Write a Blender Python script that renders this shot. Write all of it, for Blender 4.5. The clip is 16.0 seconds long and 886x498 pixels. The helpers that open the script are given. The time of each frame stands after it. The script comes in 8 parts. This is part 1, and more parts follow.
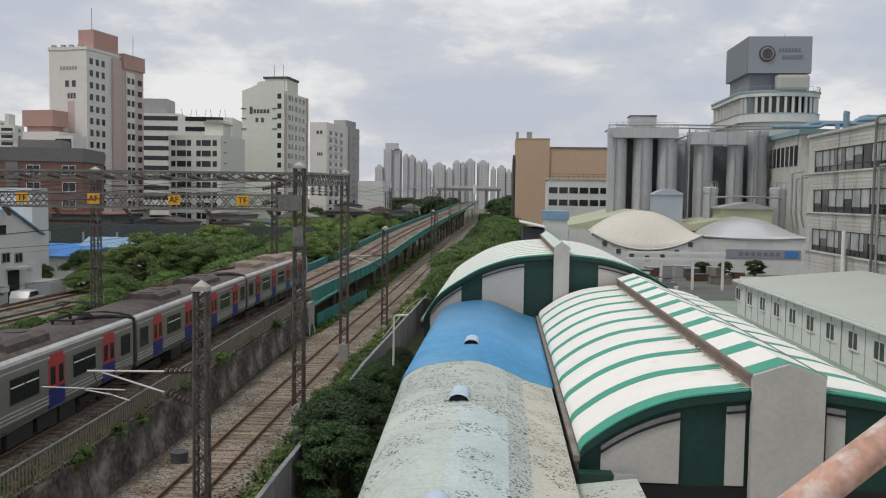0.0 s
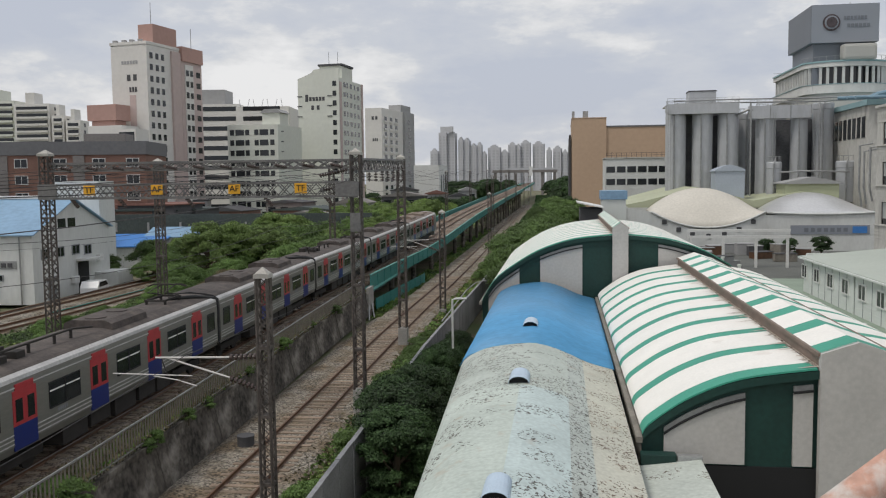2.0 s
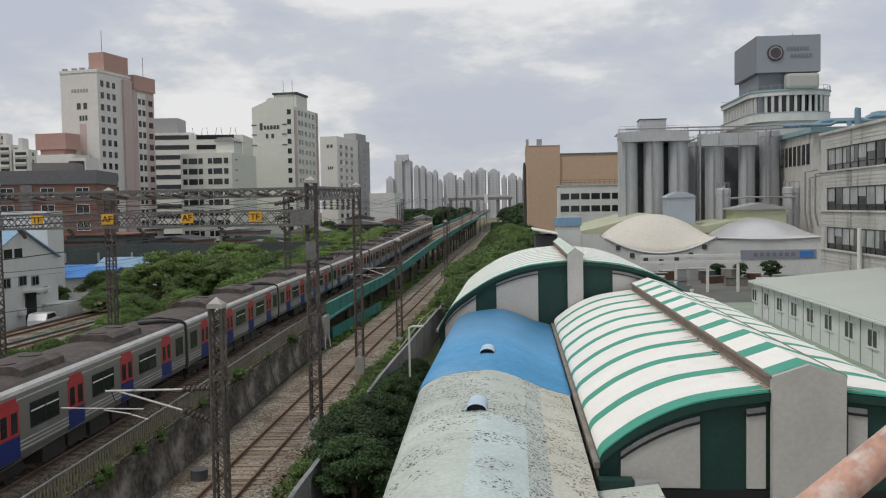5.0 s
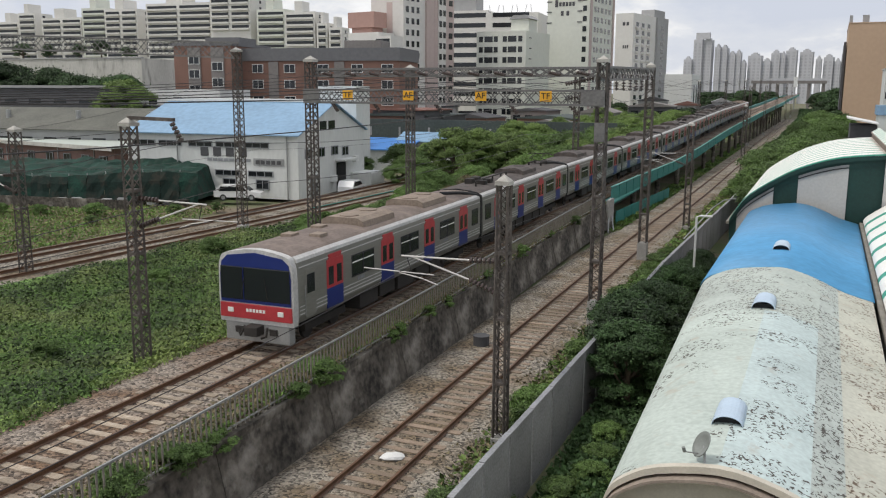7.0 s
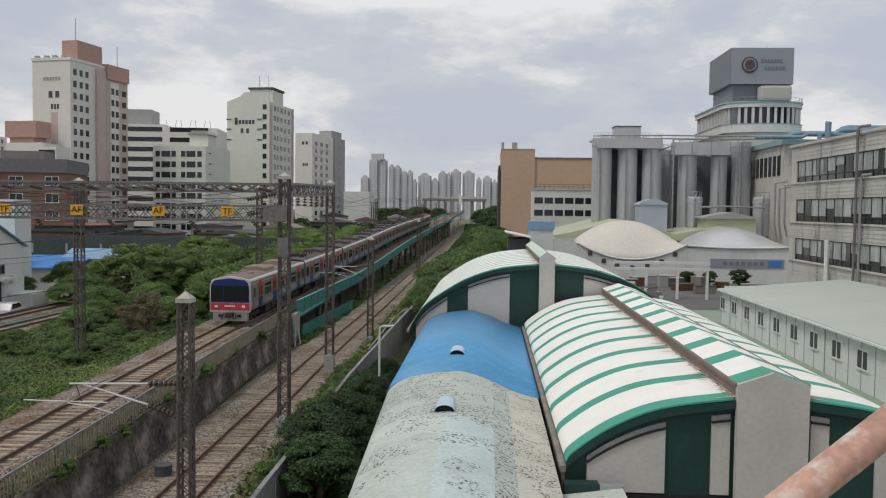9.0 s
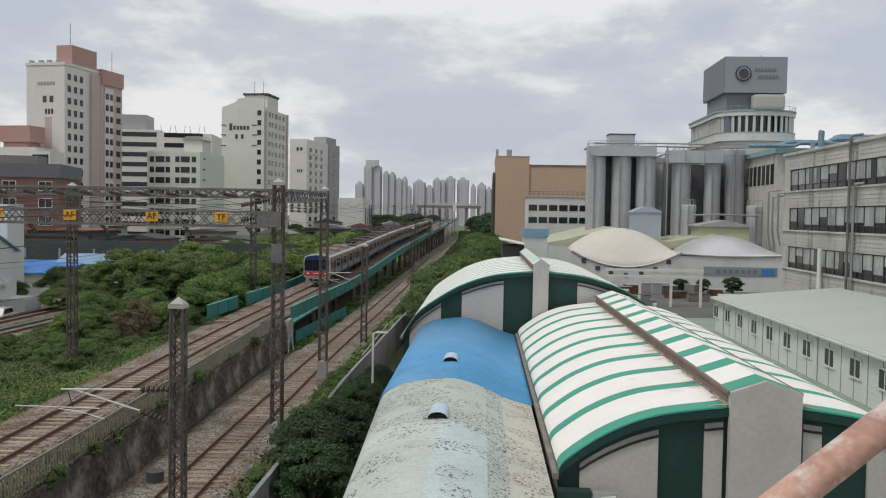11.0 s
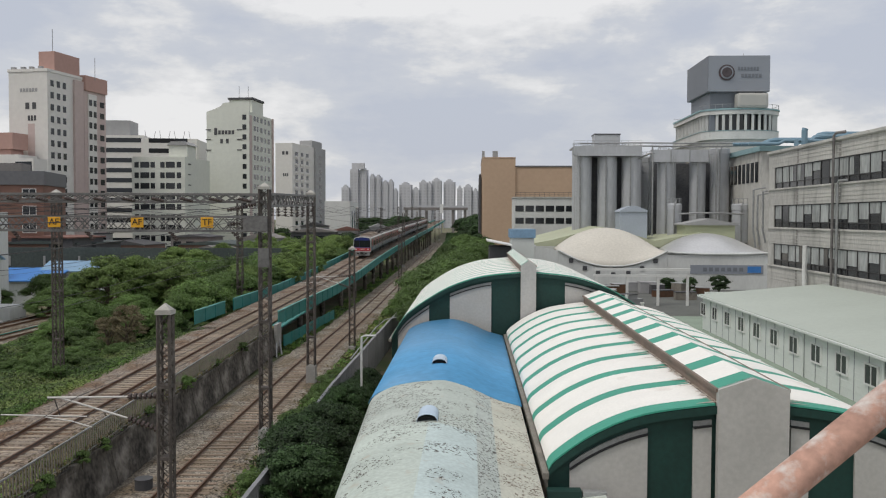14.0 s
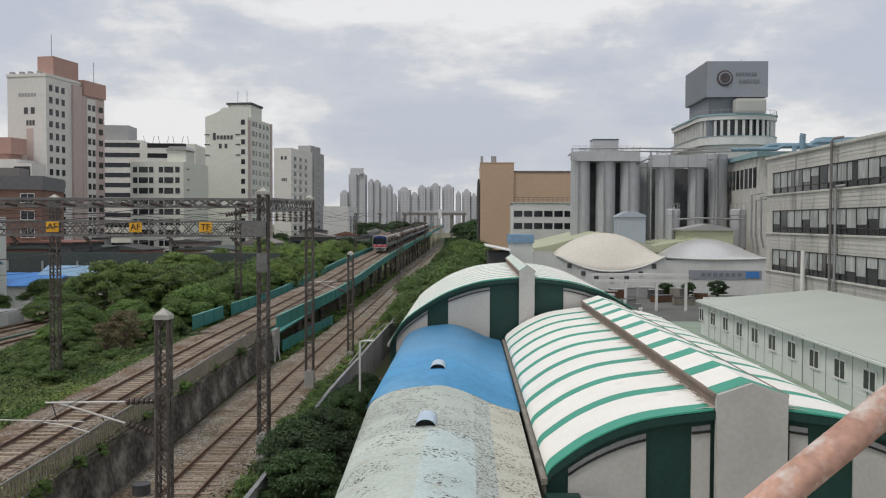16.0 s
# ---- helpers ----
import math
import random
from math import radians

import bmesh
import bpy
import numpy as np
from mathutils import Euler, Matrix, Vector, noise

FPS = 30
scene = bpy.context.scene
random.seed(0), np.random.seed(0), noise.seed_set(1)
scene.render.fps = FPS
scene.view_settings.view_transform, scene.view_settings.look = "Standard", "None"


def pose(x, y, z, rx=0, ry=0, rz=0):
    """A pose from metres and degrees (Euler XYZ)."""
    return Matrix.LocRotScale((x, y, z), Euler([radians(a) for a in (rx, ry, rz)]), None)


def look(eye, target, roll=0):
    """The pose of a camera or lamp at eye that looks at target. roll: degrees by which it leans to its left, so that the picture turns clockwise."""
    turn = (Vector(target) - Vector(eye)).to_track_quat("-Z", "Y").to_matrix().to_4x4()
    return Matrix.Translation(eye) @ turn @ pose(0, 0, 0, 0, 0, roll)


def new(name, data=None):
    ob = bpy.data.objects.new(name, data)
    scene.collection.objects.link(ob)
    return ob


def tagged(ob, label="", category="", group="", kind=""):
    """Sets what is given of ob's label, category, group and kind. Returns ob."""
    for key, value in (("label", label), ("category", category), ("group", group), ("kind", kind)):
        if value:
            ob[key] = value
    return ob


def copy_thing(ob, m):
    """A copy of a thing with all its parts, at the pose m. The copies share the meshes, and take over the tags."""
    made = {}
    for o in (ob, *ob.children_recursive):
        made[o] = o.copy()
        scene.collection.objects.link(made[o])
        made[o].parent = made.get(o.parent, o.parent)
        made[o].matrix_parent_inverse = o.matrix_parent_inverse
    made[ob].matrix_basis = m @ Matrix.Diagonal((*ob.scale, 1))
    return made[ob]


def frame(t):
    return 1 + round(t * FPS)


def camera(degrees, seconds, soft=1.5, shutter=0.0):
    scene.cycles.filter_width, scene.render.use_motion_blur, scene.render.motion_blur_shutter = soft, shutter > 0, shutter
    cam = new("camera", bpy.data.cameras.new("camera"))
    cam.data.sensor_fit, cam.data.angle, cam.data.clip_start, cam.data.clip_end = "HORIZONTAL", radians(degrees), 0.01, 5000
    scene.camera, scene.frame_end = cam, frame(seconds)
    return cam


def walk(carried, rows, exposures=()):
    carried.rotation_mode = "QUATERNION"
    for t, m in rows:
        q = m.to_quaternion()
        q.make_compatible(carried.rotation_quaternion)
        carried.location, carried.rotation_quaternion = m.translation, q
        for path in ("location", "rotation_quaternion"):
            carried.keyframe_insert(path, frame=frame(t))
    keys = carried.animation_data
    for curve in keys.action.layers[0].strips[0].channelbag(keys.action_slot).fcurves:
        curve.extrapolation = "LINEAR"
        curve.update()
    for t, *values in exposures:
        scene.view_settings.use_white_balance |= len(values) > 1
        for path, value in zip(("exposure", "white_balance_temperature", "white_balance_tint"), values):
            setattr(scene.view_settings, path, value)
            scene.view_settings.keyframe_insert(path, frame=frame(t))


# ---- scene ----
cam = camera(54.70, 16.0, soft=1.15)
EYE = (0.0, 0.0, 11.1)
PATH = [  # seconds, yaw, pitch, roll
    (0.00, 2.60, -3.43, -0.81),
    (0.50, 4.13, -3.76, -0.26),
    (1.00, 7.22, -4.61, -0.21),
    (1.50, 6.45, -4.71, 0.36),
    (2.00, 6.33, -4.56, 0.66),
    (2.50, 5.70, -3.87, 0.79),
    (3.00, 3.82, -3.54, 1.08),
    (3.20, 2.99, -3.40, 1.29),
    (5.30, 3.61, -2.75, 0.83),
    (5.50, 4.64, -3.10, 0.79),
    (6.00, 12.32, -5.82, 0.15),
    (6.50, 22.66, -9.97, -0.38),
    (7.00, 22.50, -10.52, -0.25),
    (7.50, 20.89, -9.80, 0.15),
    (8.00, 13.77, -7.28, -0.26),
    (8.50, 5.14, -4.42, -0.44),
    (9.00, 1.65, -2.72, -0.69),
    (9.20, 1.26, -2.36, -1.21),
    (11.50, 1.29, -2.26, -0.69),
    (12.00, 1.48, -2.75, 0.05),
    (12.50, 2.05, -2.54, 0.36),
    (13.00, 1.54, -2.14, 0.37),
    (13.50, 0.43, -2.22, 0.11),
    (14.00, 0.40, -2.12, -0.19),
    (14.50, 0.69, -2.19, -0.37),
    (15.00, 0.78, -1.95, -0.35),
    (15.50, 0.76, -1.82, -0.16),
    (16.00, 0.30, -1.78, -0.23),
]
SWAY = ((0, -0.035), (3, -0.03), (6, -0.02), (9, -0.02), (12, 0.0), (16, 0.0))  # the standing holder leans a little
walk(cam, [(t, pose(EYE[0] + float(np.interp(t, [a for a, b in SWAY], [b for a, b in SWAY])), EYE[1], EYE[2], 90 + p, r, y)) for t, y, p, r in PATH],
     [(0, -0.32), (3.2, -0.33), (5.5, -0.36), (6.0, -0.34), (6.5, -0.1), (7.0, -0.01), (7.5, -0.13), (8.0, -0.2), (8.5, -0.49), (9.0, -0.36), (11.5, -0.32), (16, -0.31)])

# ---- sky and light: bright haze with broken cloud, soft high sun ----
SUN_AZ, SUN_EL = 238.0, 60.0          # degrees clockwise from ahead, above the horizon
world = bpy.data.worlds.new("sky")
scene.world = world
world.use_nodes = True
wn, wl = world.node_tree.nodes, world.node_tree.links
wn.clear()
w_out = wn.new("ShaderNodeOutputWorld")
w_bg = wn.new("ShaderNodeBackground")
w_sky = wn.new("ShaderNodeTexSky")
w_sky.sky_type = "NISHITA"
w_sky.sun_disc = False
w_sky.sun_elevation = radians(SUN_EL)
w_sky.sun_rotation = radians(SUN_AZ)
w_sky.dust_density = 4.0
w_sky.air_density = 1.2
w_co = wn.new("ShaderNodeTexCoord")
w_map = wn.new("ShaderNodeMapping")
w_map.inputs["Scale"].default_value = (1.0, 1.0, 2.6)
w_noise = wn.new("ShaderNodeTexNoise")
w_noise.inputs["Scale"].default_value = 2.6
w_noise.inputs["Detail"].default_value = 8.0
w_noise.inputs["Roughness"].default_value = 0.55
w_noise.inputs["Distortion"].default_value = 0.15
w_puff = wn.new("ShaderNodeTexNoise")
w_puff.inputs["Scale"].default_value = 6.5
w_puff.inputs["Detail"].default_value = 6.0
w_puff.inputs["Roughness"].default_value = 0.6
w_sum = wn.new("ShaderNodeMath")
w_sum.operation = "MULTIPLY_ADD"
w_sum.inputs[1].default_value = 0.45
w_ramp = wn.new("ShaderNodeValToRGB")
w_ramp.color_ramp.elements[0].position = 0.62
w_ramp.color_ramp.elements[0].color = (6.9, 7.35, 8.45, 1)
w_ramp.color_ramp.elements[1].position = 0.82
w_ramp.color_ramp.elements[1].color = (11.2, 11.15, 11.2, 1)
w_mid = w_ramp.color_ramp.elements.new(0.72)
w_mid.color = (7.9, 8.2, 8.9, 1)
w_lit = w_ramp.color_ramp.elements.new(0.765)
w_lit.color = (9.6, 9.65, 9.85, 1)
w_mix = wn.new("ShaderNodeMix")
w_mix.data_type = "RGBA"
w_mix.inputs["Factor"].default_value = 0.88
wl.new(w_co.outputs["Generated"], w_map.inputs["Vector"])
wl.new(w_map.outputs["Vector"], w_noise.inputs["Vector"])
wl.new(w_map.outputs["Vector"], w_puff.inputs["Vector"])
wl.new(w_puff.outputs["Fac"], w_sum.inputs[0])
wl.new(w_noise.outputs["Fac"], w_sum.inputs[2])
wl.new(w_sum.outputs[0], w_ramp.inputs["Fac"])
wl.new(w_sky.outputs["Color"], w_mix.inputs["A"])
wl.new(w_ramp.outputs["Color"], w_mix.inputs["B"])
wl.new(w_mix.outputs["Result"], w_bg.inputs["Color"])
w_bg.inputs["Strength"].default_value = 0.10
wl.new(w_bg.outputs["Background"], w_out.inputs["Surface"])
sun_data = bpy.data.lights.new("sun", "SUN")
sun_data.energy, sun_data.angle, sun_data.color = 1.95, radians(12), (1.0, 0.95, 0.88)
sun = new("sun", sun_data)
sun_dir = Vector((math.sin(radians(SUN_AZ)) * math.cos(radians(SUN_EL)), math.cos(radians(SUN_AZ)) * math.cos(radians(SUN_EL)), math.sin(radians(SUN_EL))))
sun.matrix_world = look(sun_dir * 300, (0, 0, 0))
scene.view_settings.exposure = 0.0


# ---- materials ----
def mat(name, color, rough=0.7, metal=0.0, var=0.12, scale=2.0, fine=30.0, bump=0.15, second=None, mask=(0.55, 0.7), mask_scale=None, island=0.0, stretch=(1, 1, 1), dist=0.02):
    """Base colour varied at two scales, a second colour in patches, fine relief."""
    m = bpy.data.materials.new(name)
    m.use_nodes = True
    n, l = m.node_tree.nodes, m.node_tree.links
    b = n["Principled BSDF"]
    b.inputs["Roughness"].default_value, b.inputs["Metallic"].default_value = rough, metal
    co = n.new("ShaderNodeTexCoord")
    mp = n.new("ShaderNodeMapping")
    mp.inputs["Scale"].default_value = stretch
    l.new(co.outputs["Object"], mp.inputs["Vector"])
    big, small = n.new("ShaderNodeTexNoise"), n.new("ShaderNodeTexNoise")
    big.inputs["Scale"].default_value, big.inputs["Detail"].default_value = scale, 5
    small.inputs["Scale"].default_value, small.inputs["Detail"].default_value = fine, 3
    for t in (big, small):
        l.new(mp.outputs["Vector"], t.inputs["Vector"])
    add = n.new("ShaderNodeMath")
    add.operation = "ADD"
    l.new(big.outputs["Fac"], add.inputs[0])
    l.new(small.outputs["Fac"], add.inputs[1])
    rng = n.new("ShaderNodeMapRange")
    rng.inputs["From Min"].default_value, rng.inputs["From Max"].default_value = 0.72, 1.28
    rng.inputs["To Min"].default_value, rng.inputs["To Max"].default_value = 1 - var, 1 + var
    l.new(add.outputs[0], rng.inputs["Value"])
    mul = n.new("ShaderNodeMix")
    mul.data_type, mul.blend_type = "RGBA", "MULTIPLY"
    mul.inputs["Factor"].default_value = 1.0
    mul.inputs["A"].default_value = (*color, 1)
    l.new(rng.outputs["Result"], mul.inputs["B"])
    out = mul.outputs["Result"]
    if second:
        pn = n.new("ShaderNodeTexNoise")
        pn.inputs["Scale"].default_value, pn.inputs["Detail"].default_value, pn.inputs["Roughness"].default_value = mask_scale or scale * 2.3, 6, 0.62
        l.new(mp.outputs["Vector"], pn.inputs["Vector"])
        pr = n.new("ShaderNodeMapRange")
        pr.inputs["From Min"].default_value, pr.inputs["From Max"].default_value = mask
        l.new(pn.outputs["Fac"], pr.inputs["Value"])
        mx = n.new("ShaderNodeMix")
        mx.data_type = "RGBA"
        l.new(pr.outputs["Result"], mx.inputs["Factor"])
        l.new(out, mx.inputs["A"])
        mx.inputs["B"].default_value = (*second, 1)
        out = mx.outputs["Result"]
    if island:
        geo = n.new("ShaderNodeNewGeometry")
        info = n.new("ShaderNodeObjectInfo")
        sm = n.new("ShaderNodeMath")
        sm.operation = "ADD"
        l.new(geo.outputs["Random Per Island"], sm.inputs[0])
        l.new(info.outputs["Random"], sm.inputs[1])
        ir = n.new("ShaderNodeMapRange")
        ir.inputs["From Max"].default_value = 2.0
        ir.inputs["To Min"].default_value, ir.inputs["To Max"].default_value = 1 - island, 1 + island
        l.new(sm.outputs[0], ir.inputs["Value"])
        im = n.new("ShaderNodeMix")
        im.data_type, im.blend_type = "RGBA", "MULTIPLY"
        im.inputs["Factor"].default_value = 1.0
        l.new(out, im.inputs["A"])
        l.new(ir.outputs["Result"], im.inputs["B"])
        out = im.outputs["Result"]
    l.new(out, b.inputs["Base Color"])
    if bump:
        bp = n.new("ShaderNodeBump")
        bp.inputs["Strength"].default_value, bp.inputs["Distance"].default_value = bump, dist
        l.new(small.outputs["Fac"], bp.inputs["Height"])
        l.new(bp.outputs["Normal"], b.inputs["Normal"])
    return m


M_soil = mat("soil", (0.16, 0.13, 0.09), 0.95, var=0.35, scale=0.3, fine=5, bump=0.5, second=(0.09, 0.12, 0.045), mask=(0.42, 0.6), mask_scale=0.14)
M_yard = mat("yard_concrete", (0.11, 0.115, 0.105), 0.85, var=0.25, scale=0.3, fine=8, bump=0.1)
M_green_floor = mat("green_floor", (0.24, 0.30, 0.235), 0.7, var=0.15, scale=0.4, fine=8, bump=0.05)
M_rail = mat("rail_steel", (0.12, 0.062, 0.034), 0.55, metal=0.2, var=0.3, scale=2, fine=20, bump=0.1)
M_sleeper = mat("sleeper", (0.30, 0.245, 0.185), 0.9, var=0.35, scale=3, fine=20, bump=0.3, island=0.45, second=(0.42, 0.36, 0.3), mask=(0.55, 0.68))
M_sleeper_dark = mat("sleeper_wood", (0.25, 0.19, 0.14), 0.9, var=0.3, scale=3, fine=20, bump=0.3, island=0.45)
M_retain = mat("retaining_concrete", (0.08, 0.07, 0.058), 0.95, var=0.75, scale=0.5, fine=4, bump=0.8, second=(0.32, 0.295, 0.26), mask=(0.53, 0.7), mask_scale=0.55)
M_concrete = mat("concrete", (0.33, 0.32, 0.30), 0.9, var=0.18, scale=0.8, fine=10, bump=0.2, second=(0.2, 0.19, 0.17), mask=(0.58, 0.75))
M_precast = mat("precast_panel", (0.25, 0.255, 0.265), 0.85, var=0.25, scale=0.8, fine=14, bump=0.15, island=0.25, second=(0.22, 0.22, 0.22), mask=(0.55, 0.7))
M_steel_mast = mat("weathered_mast_steel", (0.095, 0.08, 0.07), 0.7, metal=0.25, var=0.35, scale=1.2, fine=9, bump=0.1, second=(0.17, 0.15, 0.135), mask=(0.53, 0.68))
M_galv = mat("galvanised_steel", (0.33, 0.335, 0.33), 0.5, metal=0.5, var=0.2, scale=1.5, fine=14, bump=0.05)
M_cap = mat("white_cap", (0.38, 0.365, 0.33), 0.7, var=0.2)
M_wire = mat("copper_wire", (0.045, 0.04, 0.04), 0.5, metal=0.5, var=0.1, bump=0)
M_insul = mat("porcelain", (0.06, 0.04, 0.035), 0.3, var=0.1, bump=0)
M_white_steel = mat("white_cantilever_tube", (0.55, 0.53, 0.5), 0.5, var=0.1, bump=0)
M_yellow = mat("yellow_plate", (0.75, 0.38, 0.02), 0.55, var=0.08, bump=0)
# black for lettering and frames, also for painted shade in openings
M_black = mat("black_paint_and_shade", (0.009, 0.009, 0.010), 0.7, var=0.1, bump=0)
M_grey_paint = mat("grey_paint", (0.25, 0.26, 0.27), 0.6, var=0.12)
# train
M_car = mat("brushed_stainless", (0.235, 0.23, 0.205), 0.45, metal=0.35, var=0.12, scale=0.8, fine=18, bump=0.03, stretch=(1, 0.15, 1))
M_car_band = mat("white_cant_band", (0.50, 0.49, 0.475), 0.5, var=0.2, scale=1.0, fine=10, bump=0.05)
M_car_roof = mat("sooty_roof", (0.165, 0.13, 0.112), 0.85, var=0.25, scale=0.8, fine=8, bump=0.2, second=(0.24, 0.19, 0.16), mask=(0.5, 0.7))
M_red = mat("red_paint", (0.42, 0.038, 0.046), 0.4, var=0.15, bump=0)
M_blue_paint = mat("blue_paint", (0.012, 0.026, 0.16), 0.35, var=0.1, bump=0)
M_under = mat("underframe_grime", (0.03, 0.026, 0.023), 0.85, var=0.3)
M_gang = mat("gangway_rubber", (0.035, 0.035, 0.036), 0.85, var=0.2)
M_unit = mat("roof_unit", (0.24, 0.19, 0.15), 0.8, var=0.25, scale=1.5, fine=10)
M_glass = bpy.data.materials.new("dark_glass")
M_glass.use_nodes = True
M_glass.node_tree.nodes["Principled BSDF"].inputs["Base Color"].default_value = (0.018, 0.021, 0.024, 1)
M_glass.node_tree.nodes["Principled BSDF"].inputs["Roughness"].default_value = 0.12
M_lamp_white = mat("lamp_lens", (0.8, 0.8, 0.75), 0.2, var=0.03, bump=0)
M_apron = mat("grey_apron", (0.26, 0.26, 0.25), 0.6, var=0.15)
# sheds
M_blue_roof = mat("blue_sheet", (0.075, 0.285, 0.52), 0.5, var=0.12, scale=0.5, fine=3, bump=0.1)
M_vent = mat("vent_hood_blue", (0.43, 0.53, 0.63), 0.55, var=0.1)
M_stripe_w = mat("cream_canvas", (0.80, 0.78, 0.73), 0.6, var=0.05, scale=0.8, fine=12, bump=0.08, second=(0.6, 0.54, 0.47), mask=(0.62, 0.8), mask_scale=0.5)
M_stripe_g = mat("green_canvas", (0.045, 0.30, 0.21), 0.6, var=0.08, scale=0.8, fine=12, bump=0.08)
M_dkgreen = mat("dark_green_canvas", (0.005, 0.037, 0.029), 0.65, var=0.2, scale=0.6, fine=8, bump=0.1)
M_tarp = mat("grey_canvas", (0.46, 0.445, 0.42), 0.7, var=0.09, scale=0.7, fine=8, bump=0.12)
M_ridge_dirt = mat("brown_streak_sheet", (0.20, 0.15, 0.12), 0.8, var=0.2)
M_gutter = mat("gutter_zinc", (0.22, 0.20, 0.17), 0.7, metal=0.2, var=0.3)
M_cream = mat("cream_plaster", (0.52, 0.48, 0.40), 0.8, var=0.1)
M_dish = mat("dish_grey", (0.20, 0.215, 0.20), 0.6, var=0.1)
# buildings
M_wh_wall = mat("white_render", (0.62, 0.63, 0.61), 0.8, var=0.07, scale=0.25, fine=3, bump=0.1, second=(0.5, 0.5, 0.48), mask=(0.55, 0.75), mask_scale=0.2, stretch=(1, 1, 0.4))
M_apt = mat("apartment_paint", (0.66, 0.645, 0.61), 0.85, var=0.05, scale=0.08, fine=1.0, bump=0.05)
M_apt_g = mat("pale_green_paint", (0.63, 0.645, 0.58), 0.85, var=0.05, scale=0.08, fine=1.0, bump=0.05)
M_pink = mat("salmon_paint", (0.44, 0.275, 0.235), 0.85, var=0.06, scale=0.08, fine=1.0, bump=0.05)
M_pink2 = mat("dusty_pink_paint", (0.50, 0.405, 0.38), 0.85, var=0.06, scale=0.08, fine=1.0, bump=0.05)
M_greyb = mat("grey_render", (0.33, 0.33, 0.33), 0.85, var=0.08, scale=0.08, fine=1.0, bump=0.05)
M_brick = mat("brown_brick", (0.205, 0.115, 0.088), 0.9, var=0.18, scale=0.3, fine=6, bump=0.2)
M_dkgrey = mat("dark_grey_render", (0.075, 0.075, 0.08), 0.85, var=0.12)
# distance haze is mixed into these two colours: pale walls, low-contrast windows
M_far = mat("far_paint_haze_tone", (0.47, 0.475, 0.50), 0.9, var=0.06, scale=0.03, fine=0.5, bump=0)
M_far_dark = mat("far_window_haze_tone", (0.40, 0.405, 0.43), 0.9, var=0.2, bump=0)
M_tan = mat("tan_render", (0.49, 0.35, 0.245), 0.85, var=0.05, scale=0.05, fine=1, bump=0.05)
M_off_con = mat("aged_white_concrete", (0.50, 0.49, 0.455), 0.85, var=0.16, scale=0.25, fine=4, bump=0.15, second=(0.24, 0.23, 0.21), mask=(0.52, 0.72), mask_scale=0.5, stretch=(1, 1, 0.35))
M_silo = mat("silo_aluminium", (0.44, 0.45, 0.465), 0.5, metal=0.2, var=0.09, scale=0.3, fine=2, bump=0.03, stretch=(1, 1, 0.3), second=(0.36, 0.36, 0.36), mask=(0.6, 0.8), mask_scale=0.4)
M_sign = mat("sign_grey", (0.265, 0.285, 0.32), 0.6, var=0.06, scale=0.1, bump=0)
# darker copy of the sign grey, for the shaded side and the marks
M_sign_dk = mat("sign_shade_mark_grey", (0.17, 0.185, 0.21), 0.6, var=0.06, scale=0.1, bump=0)
M_ring = mat("ring_concrete", (0.42, 0.41, 0.38), 0.8, var=0.08, scale=0.1)
M_teal = mat("teal_trim", (0.25, 0.38, 0.40), 0.7, var=0.08)
M_dome = mat("dome_cream", (0.56, 0.53, 0.465), 0.6, var=0.1, scale=0.15, fine=3, bump=0.05)
M_dome_si = mat("dome_silver", (0.66, 0.66, 0.66), 0.32, metal=0.55, var=0.08, scale=0.15, fine=3, bump=0.05)
M_olive = mat("olive_roof", (0.40, 0.42, 0.29), 0.7, var=0.08, scale=0.1)
M_prefab = mat("prefab_panel", (0.64, 0.67, 0.64), 0.65, var=0.05, scale=0.4, fine=5, bump=0.05)
M_prefab_roof = mat("prefab_roof", (0.42, 0.46, 0.41), 0.6, var=0.05, scale=0.2, fine=3, bump=0.1)
M_frame_w = mat("white_frame", (0.68, 0.68, 0.66), 0.5, var=0.05, bump=0)
M_blue_sheet = mat("light_blue_sheet", (0.20, 0.33, 0.47), 0.55, var=0.15, scale=0.2, fine=2, bump=0.1)
M_blue_deep = mat("deep_blue_roof", (0.05, 0.20, 0.52), 0.5, var=0.08)
M_pipe_blue = mat("pipe_blue", (0.17, 0.27, 0.34), 0.6, var=0.15)
M_br_green = mat("bridge_teal", (0.03, 0.205, 0.187), 0.6, var=0.15, scale=0.3, fine=4, bump=0.1)
M_br_steel = mat("bridge_girder", (0.10, 0.10, 0.095), 0.8, var=0.2)
M_net = mat("green_netting", (0.006, 0.02, 0.015), 0.95, var=0.5, scale=0.6, fine=6, bump=0.6, second=(0.03, 0.03, 0.022), mask=(0.5, 0.62), mask_scale=0.9)
M_rustrail = mat("flaked_paint_handrail", (0.46, 0.27, 0.205), 0.75, var=0.25, scale=8, fine=60, bump=0.4, second=(0.58, 0.54, 0.50), mask=(0.50, 0.66), mask_scale=14, dist=0.003)
M_bark = mat("bark", (0.09, 0.07, 0.05), 0.95, var=0.2, bump=0.3)
M_leaf = mat("leaf_green", (0.088, 0.15, 0.034), 0.7, var=0.35, scale=0.5, fine=3, bump=0, island=0.65)
M_leaf_dk = mat("leaf_dark", (0.03, 0.064, 0.017), 0.75, var=0.4, scale=0.5, fine=3, bump=0, island=0.7)
M_leaf_lt = mat("leaf_light", (0.135, 0.205, 0.047), 0.7, var=0.3, scale=0.5, fine=3, bump=0, island=0.55)
